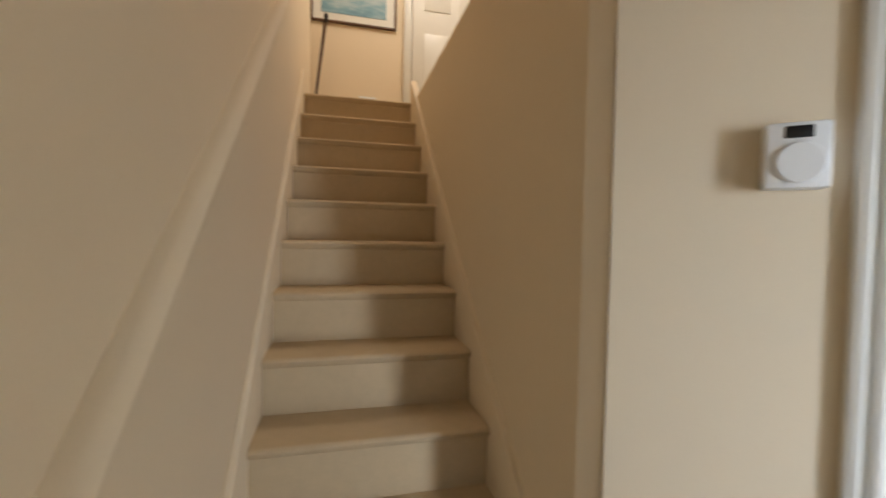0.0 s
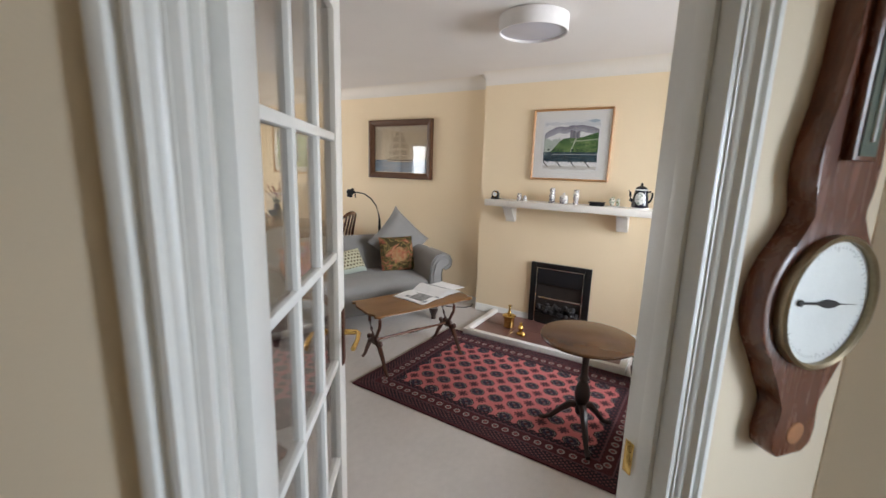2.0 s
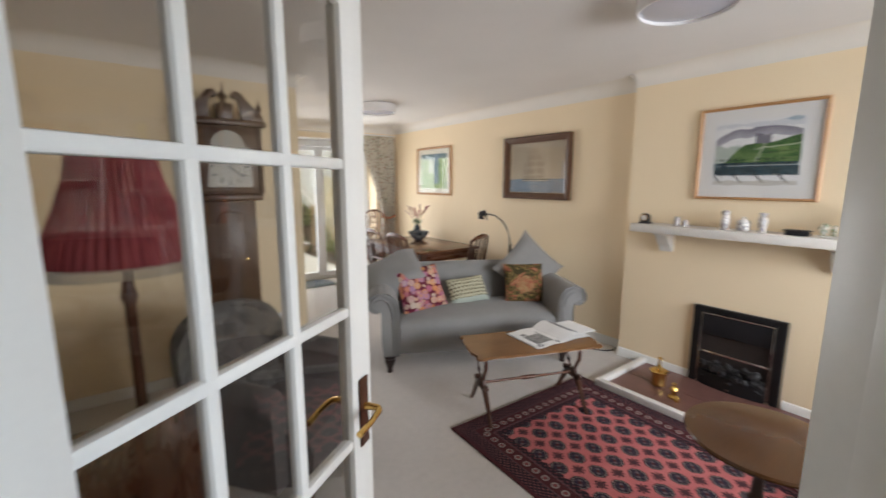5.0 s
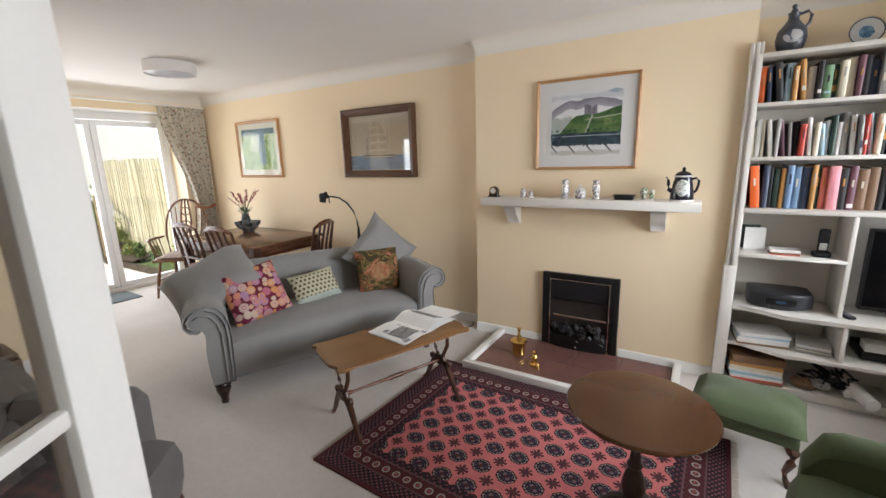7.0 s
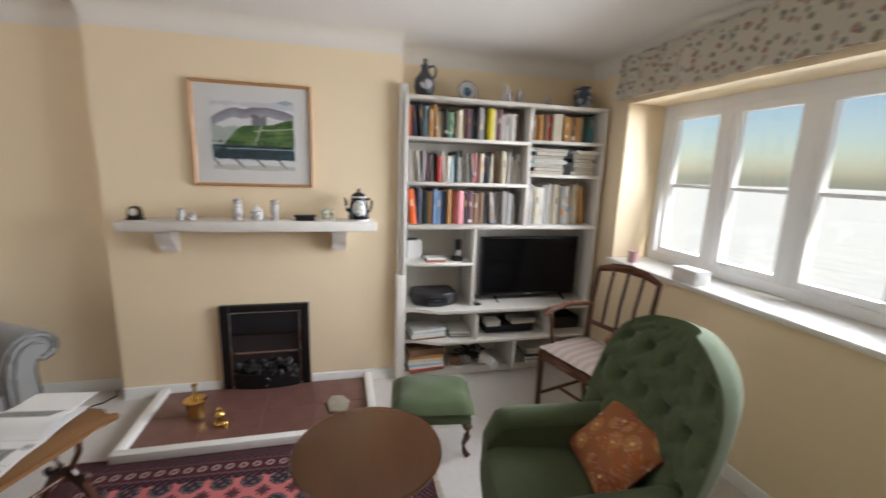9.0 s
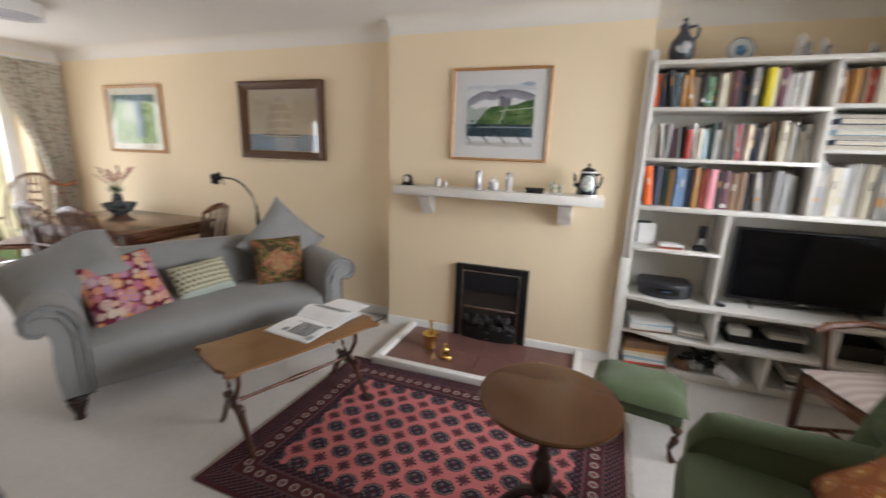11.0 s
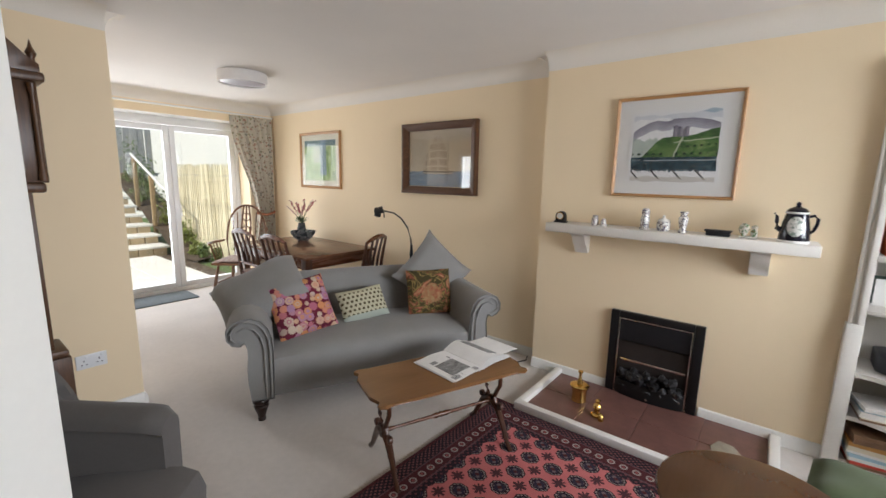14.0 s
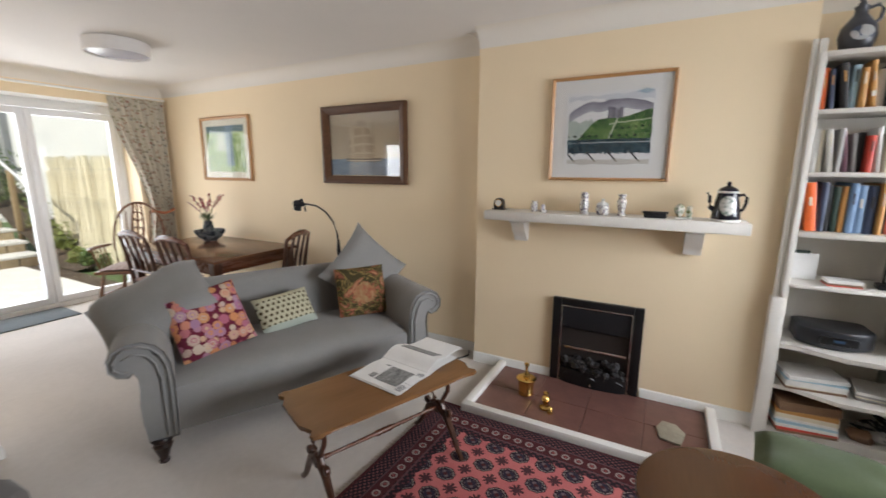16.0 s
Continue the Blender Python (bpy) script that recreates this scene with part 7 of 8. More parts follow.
for k in range(9):
    a = radians(40 * k + random.uniform(-12, 12))
    ln, sp = random.uniform(0.20, 0.30), random.uniform(0.06, 0.17)
    tip = (sp * math.cos(a), sp * math.sin(a), 0.17 + ln)
    stem = [(0, 0, 0.15), (tip[0] * 0.35, tip[1] * 0.35, 0.17 + ln * 0.5), tip]
    part("stem", T(stem, 0.0028, 5), LEAF, t)
    bm = bmesh.new()
    for q in range(11):
        f = 0.55 + 0.045 * q
        p = [stem[1][i] + (tip[i] - stem[1][i]) * (f * 2 - 1 if f > 0.5 else 0) for i in range(3)]
        g = bmesh.ops.create_icosphere(bm, subdivisions=1, radius=random.uniform(0.007, 0.013))["verts"]
        for v in g:
            v.co.z *= random.uniform(0.5, 1.2)
            v.co.x *= random.uniform(0.7, 1.3)
        bmesh.ops.translate(bm, vec=(p[0] + random.uniform(-0.012, 0.012), p[1] + random.uniform(-0.012, 0.012), p[2]), verts=g)
    part("blossom", bm, PETAL if k % 3 else PETALP, t)
for k in range(12):
    a, r = radians(30 * k + 9), random.uniform(0.05, 0.11)
    bm = bmesh.new()
    slab(bm, [(0, 0), (0.03, 0.012), (0.06, 0.010), (0.085, 0), (0.06, -0.010), (0.03, -0.012)], 0, 0.0012)
    bmesh.ops.transform(bm, matrix=pose(0.02 * math.cos(a), 0.02 * math.sin(a), 0.18 + 0.01 * (k % 4), 0, -random.uniform(20, 60), math.degrees(a)), verts=bm.verts)
    part("leaf", bm, LEAF, t, smooth=False)

# reading lamp by the wall
t = thing("reading_lamp", ident(4.47, 3.34, 0), "black gooseneck floor reading lamp behind the sofa", "floor lamp")
part("base", L([(0.12, 0), (0.12, 0.014), (0.10, 0.022), (0.015, 0.03)], 28), BLACKM, t)
part("pole", T([(0, 0, 0.02), (0, 0, 0.80)], 0.009, 8), BLACKM, t)
part("grip", T([(0, 0, 0.72), (0, 0, 0.79), (0, 0, 0.88)], [0.012, 0.017, 0.010], 10), BLACKM, t)
neck = [(0.0, 0, 0.86), (0, 0.01, 0.93), (0, 0.05, 1.03), (0, 0.13, 1.11), (0, 0.23, 1.155), (0, 0.33, 1.165), (0, 0.40, 1.165)]
part("gooseneck", T(neck, 0.0075, 8), BLACKM, t)
part("head", T([(0, 0.385, 1.165), (0, 0.42, 1.165), (0, 0.47, 1.16)], [0.018, 0.030, 0.036], 16), BLACKM, t)
part("shade", T([(0, 0.40, 1.20), (0, 0.445, 1.165), (0, 0.46, 1.11)], [0.014, 0.030, 0.034], 14), BLACKM, t)
part("switch_arm", T([(0, 0.37, 1.16), (0, 0.365, 1.10)], 0.006, 6), BLACKM, t)

# cable on the floor by the chimney breast
solid("flex", T([(4.76, 2.25, 0.006), (4.68, 2.22, 0.006), (4.60, 2.26, 0.006), (4.52, 2.40, 0.006), (4.49, 2.9, 0.006), (4.48, 3.2, 0.006)], 0.0045, 6), BLACKM, "thin black flex lying along the wall", "cable")


# ---- ceiling lights ----
def ceiling_light(x, y, label):
    t = thing("ceiling_light", ident(x, y, CEILING), label, "ceiling light", "flush ceiling lights")
    DRUM = bpy.data.materials.get("white_drum_fabric") or plain("white_drum_fabric", (0.72, 0.70, 0.68), 0.7, vary=0.04, scale=30)
    DIFF = bpy.data.materials.get("opal_diffuser") or plain("opal_diffuser", (0.52, 0.53, 0.60), 0.25, vary=0.03, bump=0)
    part("drum", L([(0.19, -0.001), (0.205, -0.006), (0.205, -0.092), (0.202, -0.096), (0.194, -0.094), (0.194, -0.075)], 48), DRUM, t)
    part("diffuser", L([(0.194, -0.070), (0.194, -0.080), (0.17, -0.084), (0.0, -0.086)], 48), DIFF, t, "pale lilac unlit diffuser")
    part("ceiling_plate", L([(0.19, -0.001), (0.19, -0.012), (0.10, -0.014)], 32), UPVC, t)


ceiling_light(3.36, 1.235, "unlit white drum ceiling light above the rug")
ceiling_light(3.60, 4.60, "unlit white drum ceiling light in the dining end")

# ---- longcase clock against the wall end ----
CLK = wood("longcase_oak", (0.045, 0.020, 0.009), (0.15, 0.070, 0.030), 0.35, "z")
t = thing("longcase_clock", ident(1.86, 3.815, 0), "tall dark oak longcase clock with scrolled hood", "longcase clock")
part("plinth", B(-0.235, 0.235, -0.27, -0.004, 0, 0.10, 0.006), CLK, t)
part("base_box", B(-0.22, 0.22, -0.255, -0.004, 0.10, 0.52, 0.004), CLK, t)
part("base_moulding", B(-0.215, 0.215, -0.25, -0.004, 0.52, 0.56, 0.012), CLK, t)
part("trunk", B(-0.165, 0.165, -0.215, -0.004, 0.56, 1.38, 0.004), CLK, t)
dr = part("trunk_door", S([(-0.10, 0.62), (0.10, 0.62), (0.10, 1.24)] + arc(0, 1.24, 0.10, 0, 180, 8, 0.07)[1:], 0.0, 0.015, 0.003, Matrix(((1, 0, 0, 0), (0, 0, -1, -0.2155), (0, 1, 0, 0), (0, 0, 0, 1)))), CLK, t)
part("escutcheon", L([(0.010, 0), (0.010, 0.004), (0, 0.005)], 10, pose(0.082, -0.231, 0.95, 90)), BRASS, dr)
part("hood_moulding", B(-0.215, 0.215, -0.26, -0.004, 1.38, 1.43, 0.014), CLK, t)
part("hood", B(-0.225, 0.225, -0.265, -0.004, 1.43, 1.90, 0.004), CLK, t)
part("hood_cornice", B(-0.255, 0.255, -0.295, -0.004, 1.90, 1.945, 0.012), CLK, t)
DIALP = plain("painted_clock_dial", (0.36, 0.33, 0.26), 0.35, vary=0.05, scale=12)
part("dial", S([(-0.145, 1.48), (0.145, 1.48), (0.145, 1.76)] + arc(0, 1.76, 0.11, 0, 180, 8)[0:], 0.0, 0.006, 0, Matrix(((1, 0, 0, 0), (0, 0, -1, -0.2655), (0, 1, 0, 0), (0, 0, 0, 1)))), DIALP, t, "cream painted arched dial")
bm = bmesh.new()
for k in range(12):
    box(bm, 0.098, 0.125, -0.005, 0.005, 0, 0.0008, m=Matrix(((1, 0, 0, 0), (0, 0, -1, -0.2718), (0, 1, 0, 1.62), (0, 0, 0, 1))) @ pose(0, 0, 0, 0, 0, 30 * k))
part("hour_marks", bm, BLACK, t)
for a, ln in ((70, 0.075), (-40, 0.11)):
    part("clock_hand", B(-0.01, ln, -0.004, 0.004, 0.0012, 0.0022, m=Matrix(((1, 0, 0, 0), (0, 0, -1, -0.272), (0, 1, 0, 1.62), (0, 0, 0, 1))) @ pose(0, 0, 0, 0, 0, a)), BLACK, t)
for x in (-0.205, 0.205):
    part("column", L([(0.018, 1.44), (0.018, 1.47), (0.013, 1.49), (0.011, 1.84), (0.016, 1.86), (0.018, 1.89)], 12, ident(x, -0.282, 0)), CLK, t)
MY = Matrix(((1, 0, 0, 0), (0, 0, -1, -0.20), (0, 1, 0, 0), (0, 0, 0, 1)))
for s in (-1, 1):
    sw = [(0.245, 1.945), (0.245, 1.985), (0.20, 2.02), (0.15, 2.075), (0.11, 2.125), (0.07, 2.14), (0.045, 2.12), (0.045, 2.095), (0.062, 2.085), (0.075, 2.10), (0.09, 2.085), (0.10, 2.04), (0.10, 1.945)]
    part("swan_neck", S([(s * x, z) for x, z in (sw if s > 0 else sw[::-1])], 0, 0.06, 0.004, MY), CLK, t)
    part("finial", L([(0.016, 1.985), (0.012, 2.01), (0.022, 2.035), (0.010, 2.06), (0.0, 2.10)], 12, ident(s * 0.225, -0.23, 0)), CLK, t)
part("pediment_block", B(-0.05, 0.05, -0.26, -0.14, 1.945, 2.05, 0.003), CLK, t)
part("finial", L([(0.020, 2.05), (0.014, 2.075), (0.030, 2.105), (0.012, 2.135), (0.006, 2.16), (0.0, 2.215)], 14, ident(0, -0.20, 0)), CLK, t)

# ---- behind the door: bureau and standard lamp ----
t = thing("bureau", pose(1.14, 1.42, 0, 0, 0, 90), "dark mahogany bureau against the wall behind the door", "bureau")
part("carcass", B(-0.36, 0.36, -0.22, 0.20, 0.08, 0.78, 0.006), MAHOG, t)
part("top", B(-0.375, 0.375, -0.235, 0.205, 0.78, 0.80, 0.006), MAHOG, t)
for k in range(3):
    d_ = part("drawer", B(-0.335, 0.335, -0.232, -0.219, 0.11 + 0.215 * k, 0.30 + 0.215 * k, 0.004), MAHOG, t)
    for x in (-0.2, 0.2):
        part("handle", T([(x - 0.035, -0.235, 0.215 + 0.215 * k), (x - 0.03, -0.255, 0.195 + 0.215 * k), (x + 0.03, -0.255, 0.195 + 0.215 * k), (x + 0.035, -0.235, 0.215 + 0.215 * k)], 0.004, 6), BRASS, d_)
for x in (-0.33, 0.33):
    for y in (-0.19, 0.17):
        part("foot", B(x - 0.03, x + 0.03, y - 0.03, y + 0.03, 0, 0.08, 0.006), MAHOG, t)
REDS = Mat("red_pleated_silk", 0.6, 0, 0.3)
x, y, z = REDS.xyz()
REDS.colour(REDS.ramp(REDS.noise(25, 3, stretch=(1, 1, 0.1)), [(0.3, (0.20, 0.030, 0.038)), (0.7, (0.34, 0.070, 0.075))]))
REDS.b.inputs["Transmission Weight"].default_value = 0.0
t = thing("standard_lamp", ident(1.245, 2.02, 0), "standard lamp with a fringed red pleated shade", "floor lamp")
part("base", L([(0.15, 0), (0.15, 0.02), (0.12, 0.035), (0.05, 0.06), (0.03, 0.10)], 28), MAHOGZ, t)
part("column", L([(0.022, 0.08), (0.028, 0.14), (0.016, 0.18), (0.020, 0.5), (0.028, 0.53), (0.018, 0.56), (0.017, 1.1), (0.026, 1.13), (0.018, 1.16), (0.014, 1.25), (0.020, 1.27), (0.010, 1.42)], 16), MAHOGZ, t)
bm = bmesh.new()
n = 96
rings = []
for z_, r_ in ((1.255, 0.225), (1.32, 0.205), (1.42, 0.165), (1.52, 0.13), (1.60, 0.115), (1.62, 0.113)):
    rings.append([bm.verts.new(((r_ + 0.003 * (-1) ** i) * math.cos(2 * math.pi * i / n), (r_ + 0.003 * (-1) ** i) * math.sin(2 * math.pi * i / n), z_)) for i in range(n)])
for a, b in zip(rings, rings[1:]):
    for i in range(n):
        bm.faces.new((a[i], a[(i + 1) % n], b[(i + 1) % n], b[i]))
sh = part("shade", bm, REDS.m, t, "pleated red silk shade", smooth=False)
md = sh.modifiers.new("thick", "SOLIDIFY")
md.thickness = 0.003
bm = bmesh.new()
for i in range(110):
    a = 2 * math.pi * i / 110
    tube(bm, [(0.226 * math.cos(a), 0.226 * math.sin(a), 1.262), (0.228 * math.cos(a), 0.228 * math.sin(a), 1.225)], 0.004, 4)
part("fringe", bm, FRINGE, t, "cream bobble fringe")
part("shade_ring", T([(0.115 * math.cos(radians(a)), 0.115 * math.sin(radians(a)), 1.62) for a in range(0, 361, 15)], 0.004, 6), BRASS, t)
part("spider", T([(-0.113, 0, 1.615), (0, 0, 1.42), (0.113, 0, 1.615)], 0.003, 6), BRASS, t)

# ---- garden doors ----
t = thing("garden_doors", ident(), "white glazed folding garden doors, closed", "doors", kind="structure")
FY = 6.55
for b in ((FX0, FX1, 0.0, 0.05), (FX0, FX1, FTOP - 0.095, FTOP)):
    part("outer_frame", B(b[0], b[1], FY, FY + 0.07, b[2], b[3], 0.004), UPVC, t)
for x in (FX0, FX1 - 0.05):
    part("outer_frame", B(x, x + 0.05, FY, FY + 0.07, 0.05, FTOP - 0.095, 0.004), UPVC, t)
edges = [FX0 + 0.05, 2.86, 3.63, FX1 - 0.05]
for a, b in zip(edges, edges[1:]):
    leaf = part("door_leaf", B(a + 0.003, a + 0.063, FY + 0.004, FY + 0.06, 0.055, FTOP - 0.10, 0.004), UPVC, t)
    part("stile", B(b - 0.063, b - 0.003, FY + 0.004, FY + 0.06, 0.055, FTOP - 0.10, 0.004), UPVC, leaf)
    for z0 in (0.055, FTOP - 0.165):
        part("rail", B(a + 0.063, b - 0.063, FY + 0.004, FY + 0.06, z0, z0 + 0.065, 0.004), UPVC, leaf)
    p = part("pane", B(a + 0.055, b - 0.055, FY + 0.028, FY + 0.034, 0.115, FTOP - 0.16), GLASS, leaf, smooth=False)
    p.visible_shadow = False
for x in (3.57, 3.69):
    part("door_handle", T([(x, FY - 0.004, 0.95), (x, FY - 0.03, 0.95), (x, FY - 0.03, 1.10), (x, FY - 0.004, 1.10)], 0.007, 8), UPVC, t)
part("reveal_head", B(FX0, FX1, 6.285, 6.55, FTOP - 0.004, FTOP - 0.001), GLOSS, t)
MATT = fabric("blue_grey_doormat", (0.10, 0.12, 0.13), 0.25, 20)
solid("doormat", B(2.98, 3.66, 6.09, 6.53, 0.001, 0.012, 0.004), MATT, "blue-grey doormat inside the garden doors", "doormat")


def draw(f):
    k = min(1.0, f / 0.58)
    k = k * k * (3 - 2 * k)
    o = max(0.0, (f - 0.58) / 0.42)
    return 4.20 + 0.30 * k - 0.10 * o, 4.755 - 0.02 * k


solid("curtain", pleats(4.2, 4.75, 6.20, 0.02, 2.22, 0.028, 7, draw, 30), CURT, "floral curtain drawn back beside the garden doors", "curtain")
solid("curtain", pleats(1.55, 2.02, 6.20, 0.02, 2.22, 0.028, 7, None, 10), CURT, "floral curtain hanging beside the garden doors", "curtain")
solid("curtain_rail", T([(1.5, 6.20, 2.235), (4.77, 6.20, 2.235)], 0.012, 8), GLOSS, "white curtain rail over the garden doors", "curtain rail")
solid("curtain_tie", T([(4.47, 6.16, 0.98), (4.60, 6.135, 0.95), (4.72, 6.16, 0.98), (4.74, 6.22, 1.0)], 0.016, 8), plain("rust_cord", (0.32, 0.12, 0.06), 0.8), "rust coloured curtain tie-back", "tie-back")

# ---- garden ----
SLABM = plain("pale_paving", (0.74, 0.72, 0.67), 0.85, vary=0.12, scale=3, grain=60)
EARTH = plain("garden_earth", (0.085, 0.062, 0.042), 0.95, vary=0.4, scale=6, grain=50, bump=0.6, dist=0.02)
GRASSM = plain("rough_grass", (0.09, 0.14, 0.045), 0.9, vary=0.35, scale=3, grain=80, bump=0.6, dist=0.02)
SANDST = plain("sandstone", (0.56, 0.44, 0.28), 0.85, vary=0.25, scale=6, grain=60, bump=0.4, dist=0.005)
BAMBOO = Mat("bamboo_cane", 0.6)
q = BAMBOO.noise(14, 3, stretch=(1, 1, 0.08))
BAMBOO.colour(BAMBOO.ramp(q * 0.6 + BAMBOO.noise(60, 2) * 0.4, [(0.3, (0.58, 0.52, 0.36)), (0.7, (0.82, 0.76, 0.58))]))
OLDWOOD = wood("weathered_fence", (0.34, 0.335, 0.325), (0.54, 0.53, 0.51), 0.8, "z", 5)
solid("ground", B(-80, 80, 6.64, 160, -0.9, -0.10), GRASSM, "rough grass and earth beyond the house", "ground", kind="structure", smooth=False)
solid("ground_front", B(-80, 80, -120, -1.63, -0.9, -0.10), SLABM, "pale forecourt in front of the house", "ground", kind="structure", smooth=False)
pat = thing("pavement", ident(), "pale stone slab patio outside the garden doors", "patio", kind="structure")
part("bed", B(0.6, 4.6, 6.65, 9.9, -0.10, -0.075), EARTH, pat, smooth=False)
slab_me = mesh_of(B(-0.297, 0.297, -0.297, 0.297, 0, 0.03, 0.006, seg=1), SLABM)
for i in range(6):
    for j in range(5):
        shared("paving_slab", slab_me, pat, ident(1.0 + 0.6 * i, 6.96 + 0.6 * j, -0.0748 + 0.003 * ((i * 7 + j * 3) % 3)))

steps = thing("garden_steps", ident(0, 0, 0), "sandstone garden steps climbing the bank", "steps")
for k in range(8):
    y, z = 9.75 + 0.42 * k, -0.045 + 0.165 * k
    st = part("tread", B(3.55, 4.55, y - 0.03, y + 0.46, z + 0.12, z + 0.165, 0.012), SLABM, steps)
    for q in range(4):
        part("riser_stone", B(3.57 + 0.24 * q, 3.57 + 0.235 * (q + 1), y + random.uniform(-0.005, 0.01), y + 0.40, z - 0.08, z + 0.119, 0.008, seg=1), SANDST, steps)
bank = thing("earth_bank", ident(), "planted earth bank beside the steps", "bank", kind="structure")
for x0, x1 in ((4.56, 5.2), (1.0, 3.54)):
    bm = bmesh.new()
    n = 14
    gg = {}
    for i in range(9):
        for j in range(n + 1):
            xx, yy = x0 + (x1 - x0) * i / 8, 8.6 + 6.0 * j / n
            gg[i, j] = bm.verts.new((xx, yy, -0.06 + max(0, (yy - 9.3)) * 0.37 + 0.07 * noise.noise((xx * 2, yy * 2, 0))))
    for i in range(8):
        for j in range(n):
            bm.faces.new((gg[i, j], gg[i + 1, j], gg[i + 1, j + 1], gg[i, j + 1]))
    part("soil", bm, EARTH, bank)

fence = thing("bamboo_fence", ident(5.08, 0, 0), "pale bamboo cane fence along the garden", "fence")
cane = mesh_of(L([(0.011, 0), (0.012, 0.5), (0.0125, 0.505), (0.0115, 0.51), (0.011, 1.1), (0.0125, 1.105), (0.011, 1.11), (0.010, 1.75)], 6), BAMBOO.m, True)
random.seed(31)
for k in range(150):
    yy = 6.75 + 0.0255 * k
    shared("cane", cane, fence, pose(random.uniform(-0.012, 0.012), yy, -0.10 + random.uniform(-0.03, 0.02), random.uniform(-1.0, 1.0), random.uniform(-1, 1), 0))
for z_ in (0.25, 0.9, 1.45):
    part("rail", T([(0.02, 6.6, z_), (0.02, 10.6, z_)], 0.018, 6), OLDWOOD, fence)
part("backing_board", B(0.03, 0.05, 6.6, 10.6, -0.1, 1.60), BAMBOO.m, fence, smooth=False)

bf = thing("board_fence", ident(0, 13.4, 0), "weathered grey board fence at the top of the garden", "fence")
plank = mesh_of(B(-0.070, 0.070, -0.01, 0.01, 0, 1.9, 0.004, seg=1), OLDWOOD)
for k in range(27):
    shared("board", plank, bf, pose(1.6 + 0.148 * k, 0.012 * (k % 2), 1.15 + random.uniform(-0.03, 0.03), 0, random.uniform(-0.6, 0.6), 0))
for z_ in (1.4, 2.7):
    part("rail", B(1.5, 5.6, 0.02, 0.07, z_, z_ + 0.08), OLDWOOD, bf, smooth=False)
POSTW = wood("brown_garden_post", (0.22, 0.15, 0.08), (0.42, 0.31, 0.17), 0.8, "z", 6)
WRAIL = plain("white_painted_rail", (0.74, 0.73, 0.70), 0.5, vary=0.05)
rail = thing("garden_handrail", ident(), "white painted handrail beside the garden steps", "handrail")
part("rail_bar", T([(4.62, 9.5, 0.99), (4.60, 11.7, 1.87)], 0.024, 8), WRAIL, rail)
for y, z in ((9.65, -0.05), (10.6, 0.35), (11.55, 0.75)):
    part("post", B(4.57, 4.64, y - 0.035, y + 0.035, z - 0.1, 0.98 + (y - 9.5) * 0.40, 0.004), POSTW, rail)
TERRA = plain("terracotta", (0.36, 0.13, 0.07), 0.8, vary=0.15, scale=20)
t = thing("flower_pot", ident(3.72, 12.2, 1.03), "terracotta pot with green plants on the steps", "plant pot")
part("pot", L([(0.10, 0), (0.15, 0.22), (0.17, 0.22), (0.17, 0.27), (0.14, 0.27), (0.13, 0.22), (0, 0.21)], 20), TERRA, t)
FOL = plain("garden_foliage", (0.11, 0.17, 0.05), 0.6, vary=0.45, scale=9, grain=60)
FOLY = plain("yellow_green_foliage", (0.20, 0.24, 0.06), 0.6, vary=0.4, scale=9, grain=60)


def leaves(n, rx, ry, rz, size, seed):
    random.seed(seed)
    bm = bmesh.new()
    for k in range(n):
        u, v, w = (random.gauss(0, 0.45) for _ in range(3))
        c_ = Vector((u * rx, v * ry, abs(w) * rz))
        mt = pose(*c_, random.uniform(-70, 70), random.uniform(-70, 70), random.uniform(0, 360))
        s = size * random.uniform(0.6, 1.3)
        vs = [bm.verts.new(mt @ Vector(p)) for p in ((-s, 0, 0), (0, -s * 0.38, s * 0.1), (s, 0, 0), (0, s * 0.38, s * 0.1))]
        bm.faces.new(vs)
    return bm


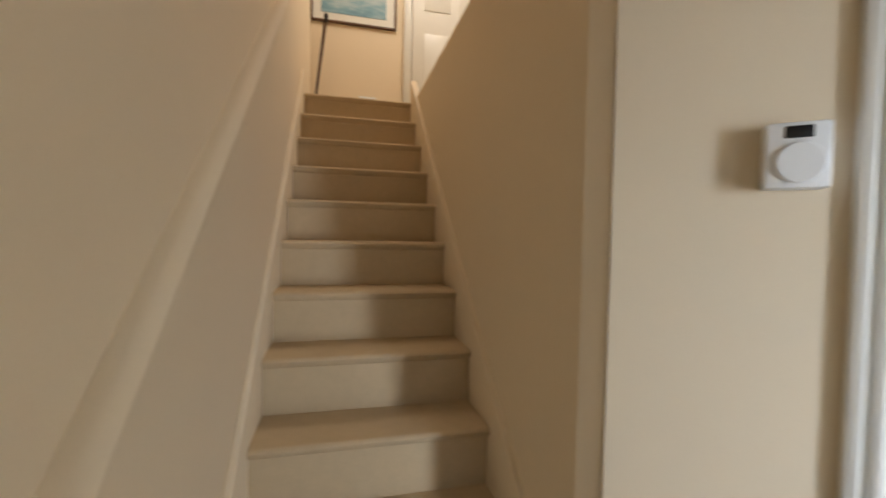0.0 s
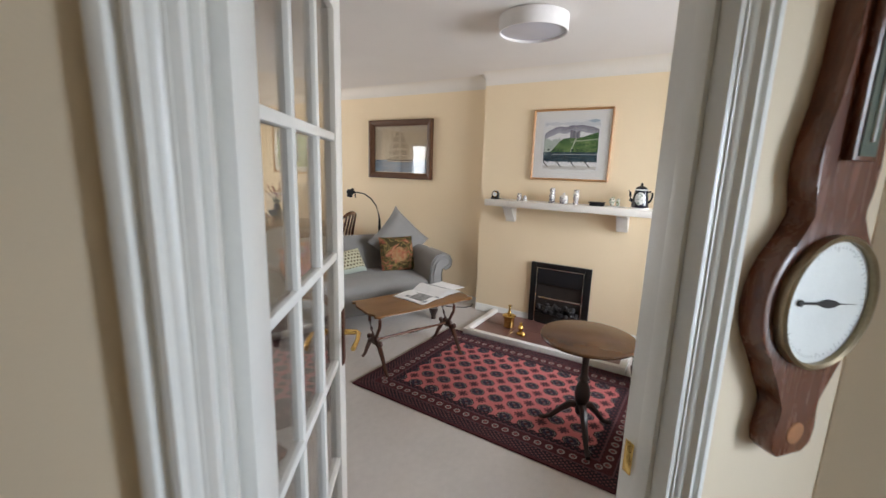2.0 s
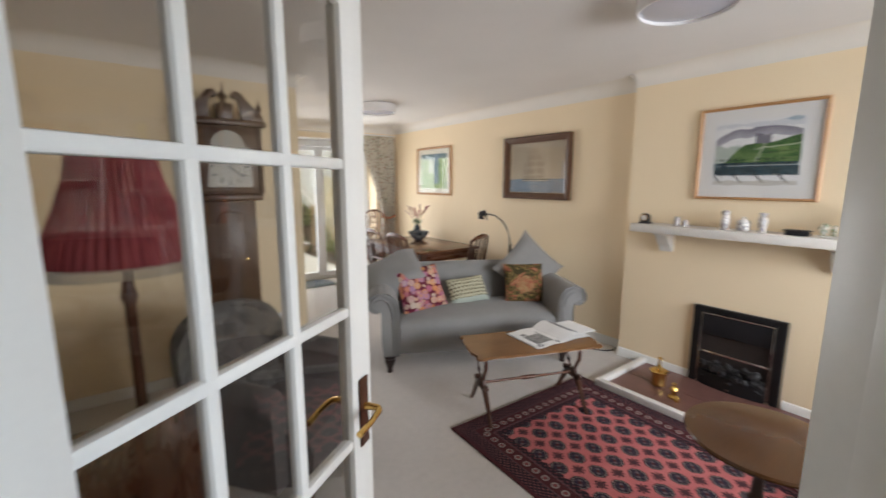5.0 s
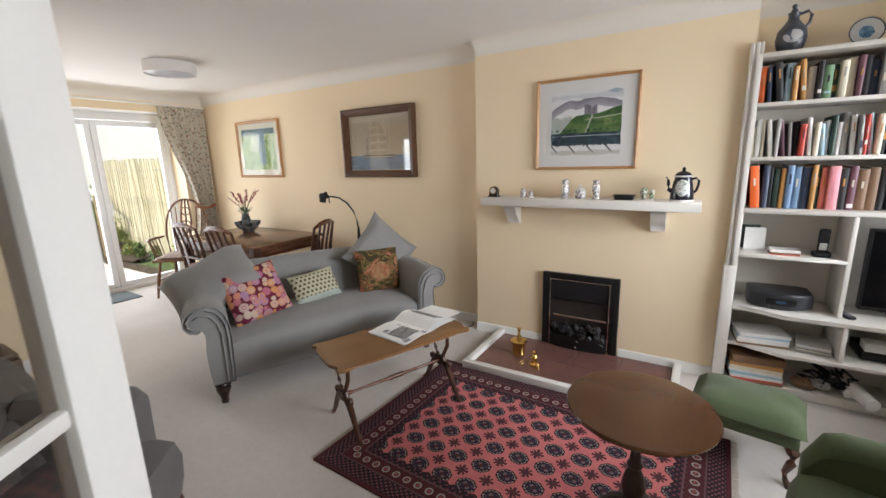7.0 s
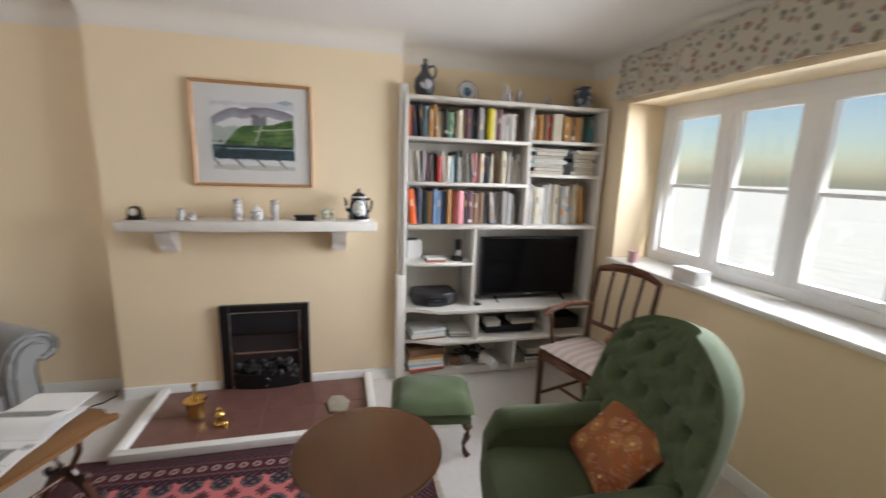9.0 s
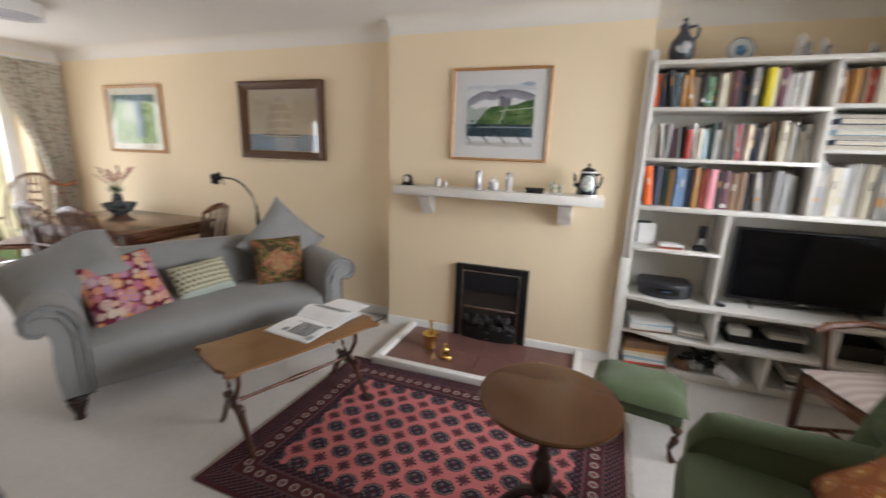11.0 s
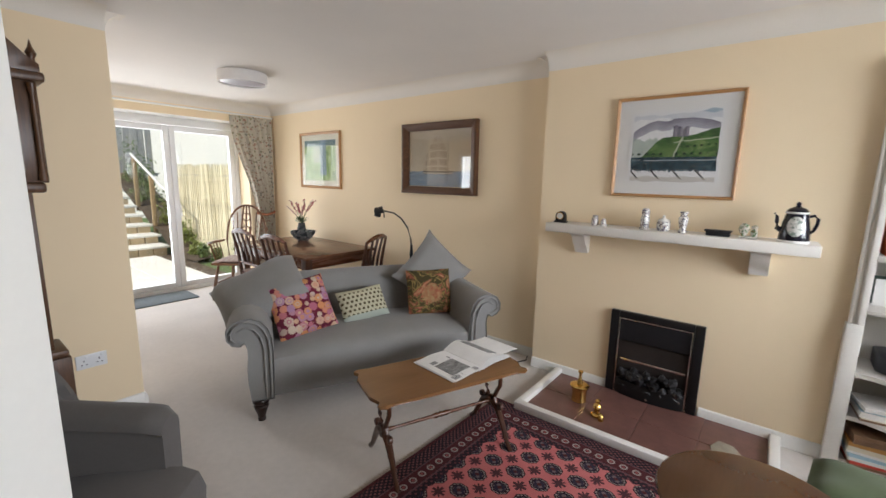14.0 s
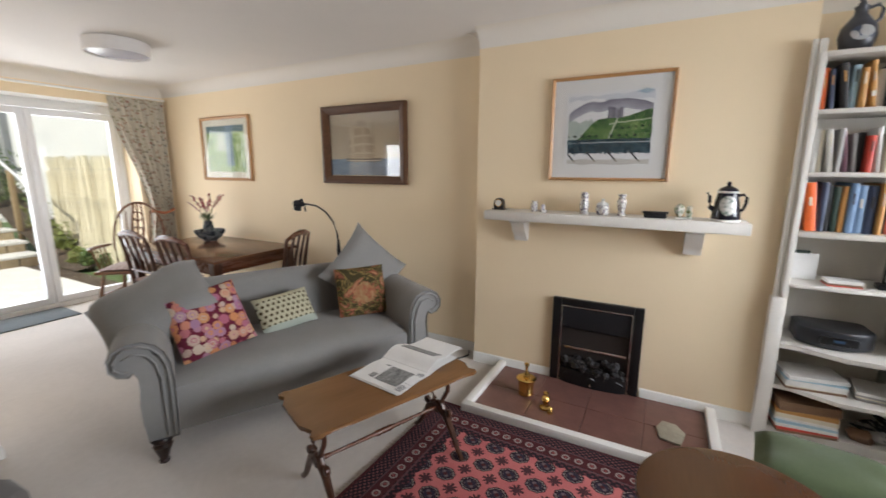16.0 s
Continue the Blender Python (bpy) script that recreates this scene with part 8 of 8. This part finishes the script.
part("leaves", leaves(160, 0.22, 0.22, 0.35, 0.05, 41), FOL, t, smooth=False).location = (0, 0, 0.25)
random.seed(51)
for k, (x, y, z, s, mt) in enumerate(((4.85, 8.4, -0.07, 0.26, FOL), (4.80, 9.2, -0.05, 0.30, FOLY), (4.90, 9.9, 0.1, 0.5, FOLY), (4.90, 10.7, 0.4, 0.7, FOLY), (4.86, 11.8, 0.8, 1.0, FOL), (3.2, 11.2, 0.6, 0.9, FOL), (2.6, 10.4, 0.3, 0.9, FOL), (4.80, 7.6, -0.07, 0.25, FOLY), (4.95, 12.9, 1.2, 1.3, FOL), (4.78, 8.8, -0.05, 0.3, FOL))):
    sb = thing("shrub", ident(x, y, z - 0.02), "small leafy shrub in the garden border", "shrub", "border shrubs")
    for q in range(5):
        a = radians(72 * q + 20 * k)
        part("stem", T([(0, 0, -0.02), (0.08 * s * math.cos(a), 0.08 * s * math.sin(a), 0.25 * s), (0.2 * s * math.cos(a), 0.2 * s * math.sin(a), 0.55 * s)], [0.010, 0.007, 0.003], 5), OLDWOOD, sb)
    part("foliage", leaves(420, 0.28 * s, 0.28 * s, 0.75 * s, 0.045, 60 + k), mt, sb, smooth=False).location = (0, 0, 0.06)
# neighbouring house beyond the fence
HOUSE = plain("rendered_house_wall", (0.80, 0.78, 0.75), 0.85, vary=0.06, scale=1.2)
RTILE = plain("clay_roof_tile", (0.26, 0.13, 0.09), 0.8, vary=0.2, scale=3)
hs = thing("neighbour_house", ident(11.5, 17.0, 0, -45), "pale rendered neighbouring house beyond the fence", "house")
part("wall", B(-5, 5, -3, 3, -0.1, 5.2, 0.02), HOUSE, hs, smooth=False)
part("roof", loft(bmesh.new(), [[(x, -3.4, 5.2), (x, 3.4, 5.2), (x, 0, 7.4)] for x in (-5.3, 5.3)]), RTILE, hs, smooth=False)
for x in (-3.2, 0.2):
    wn_ = part("window", B(x, x + 1.3, -3.06, -2.99, 3.2, 4.4, 0.01), UPVC, hs)
    part("pane", B(x + 0.1, x + 1.2, -3.075, -3.055, 3.3, 4.3), SCREEN, wn_, smooth=False)
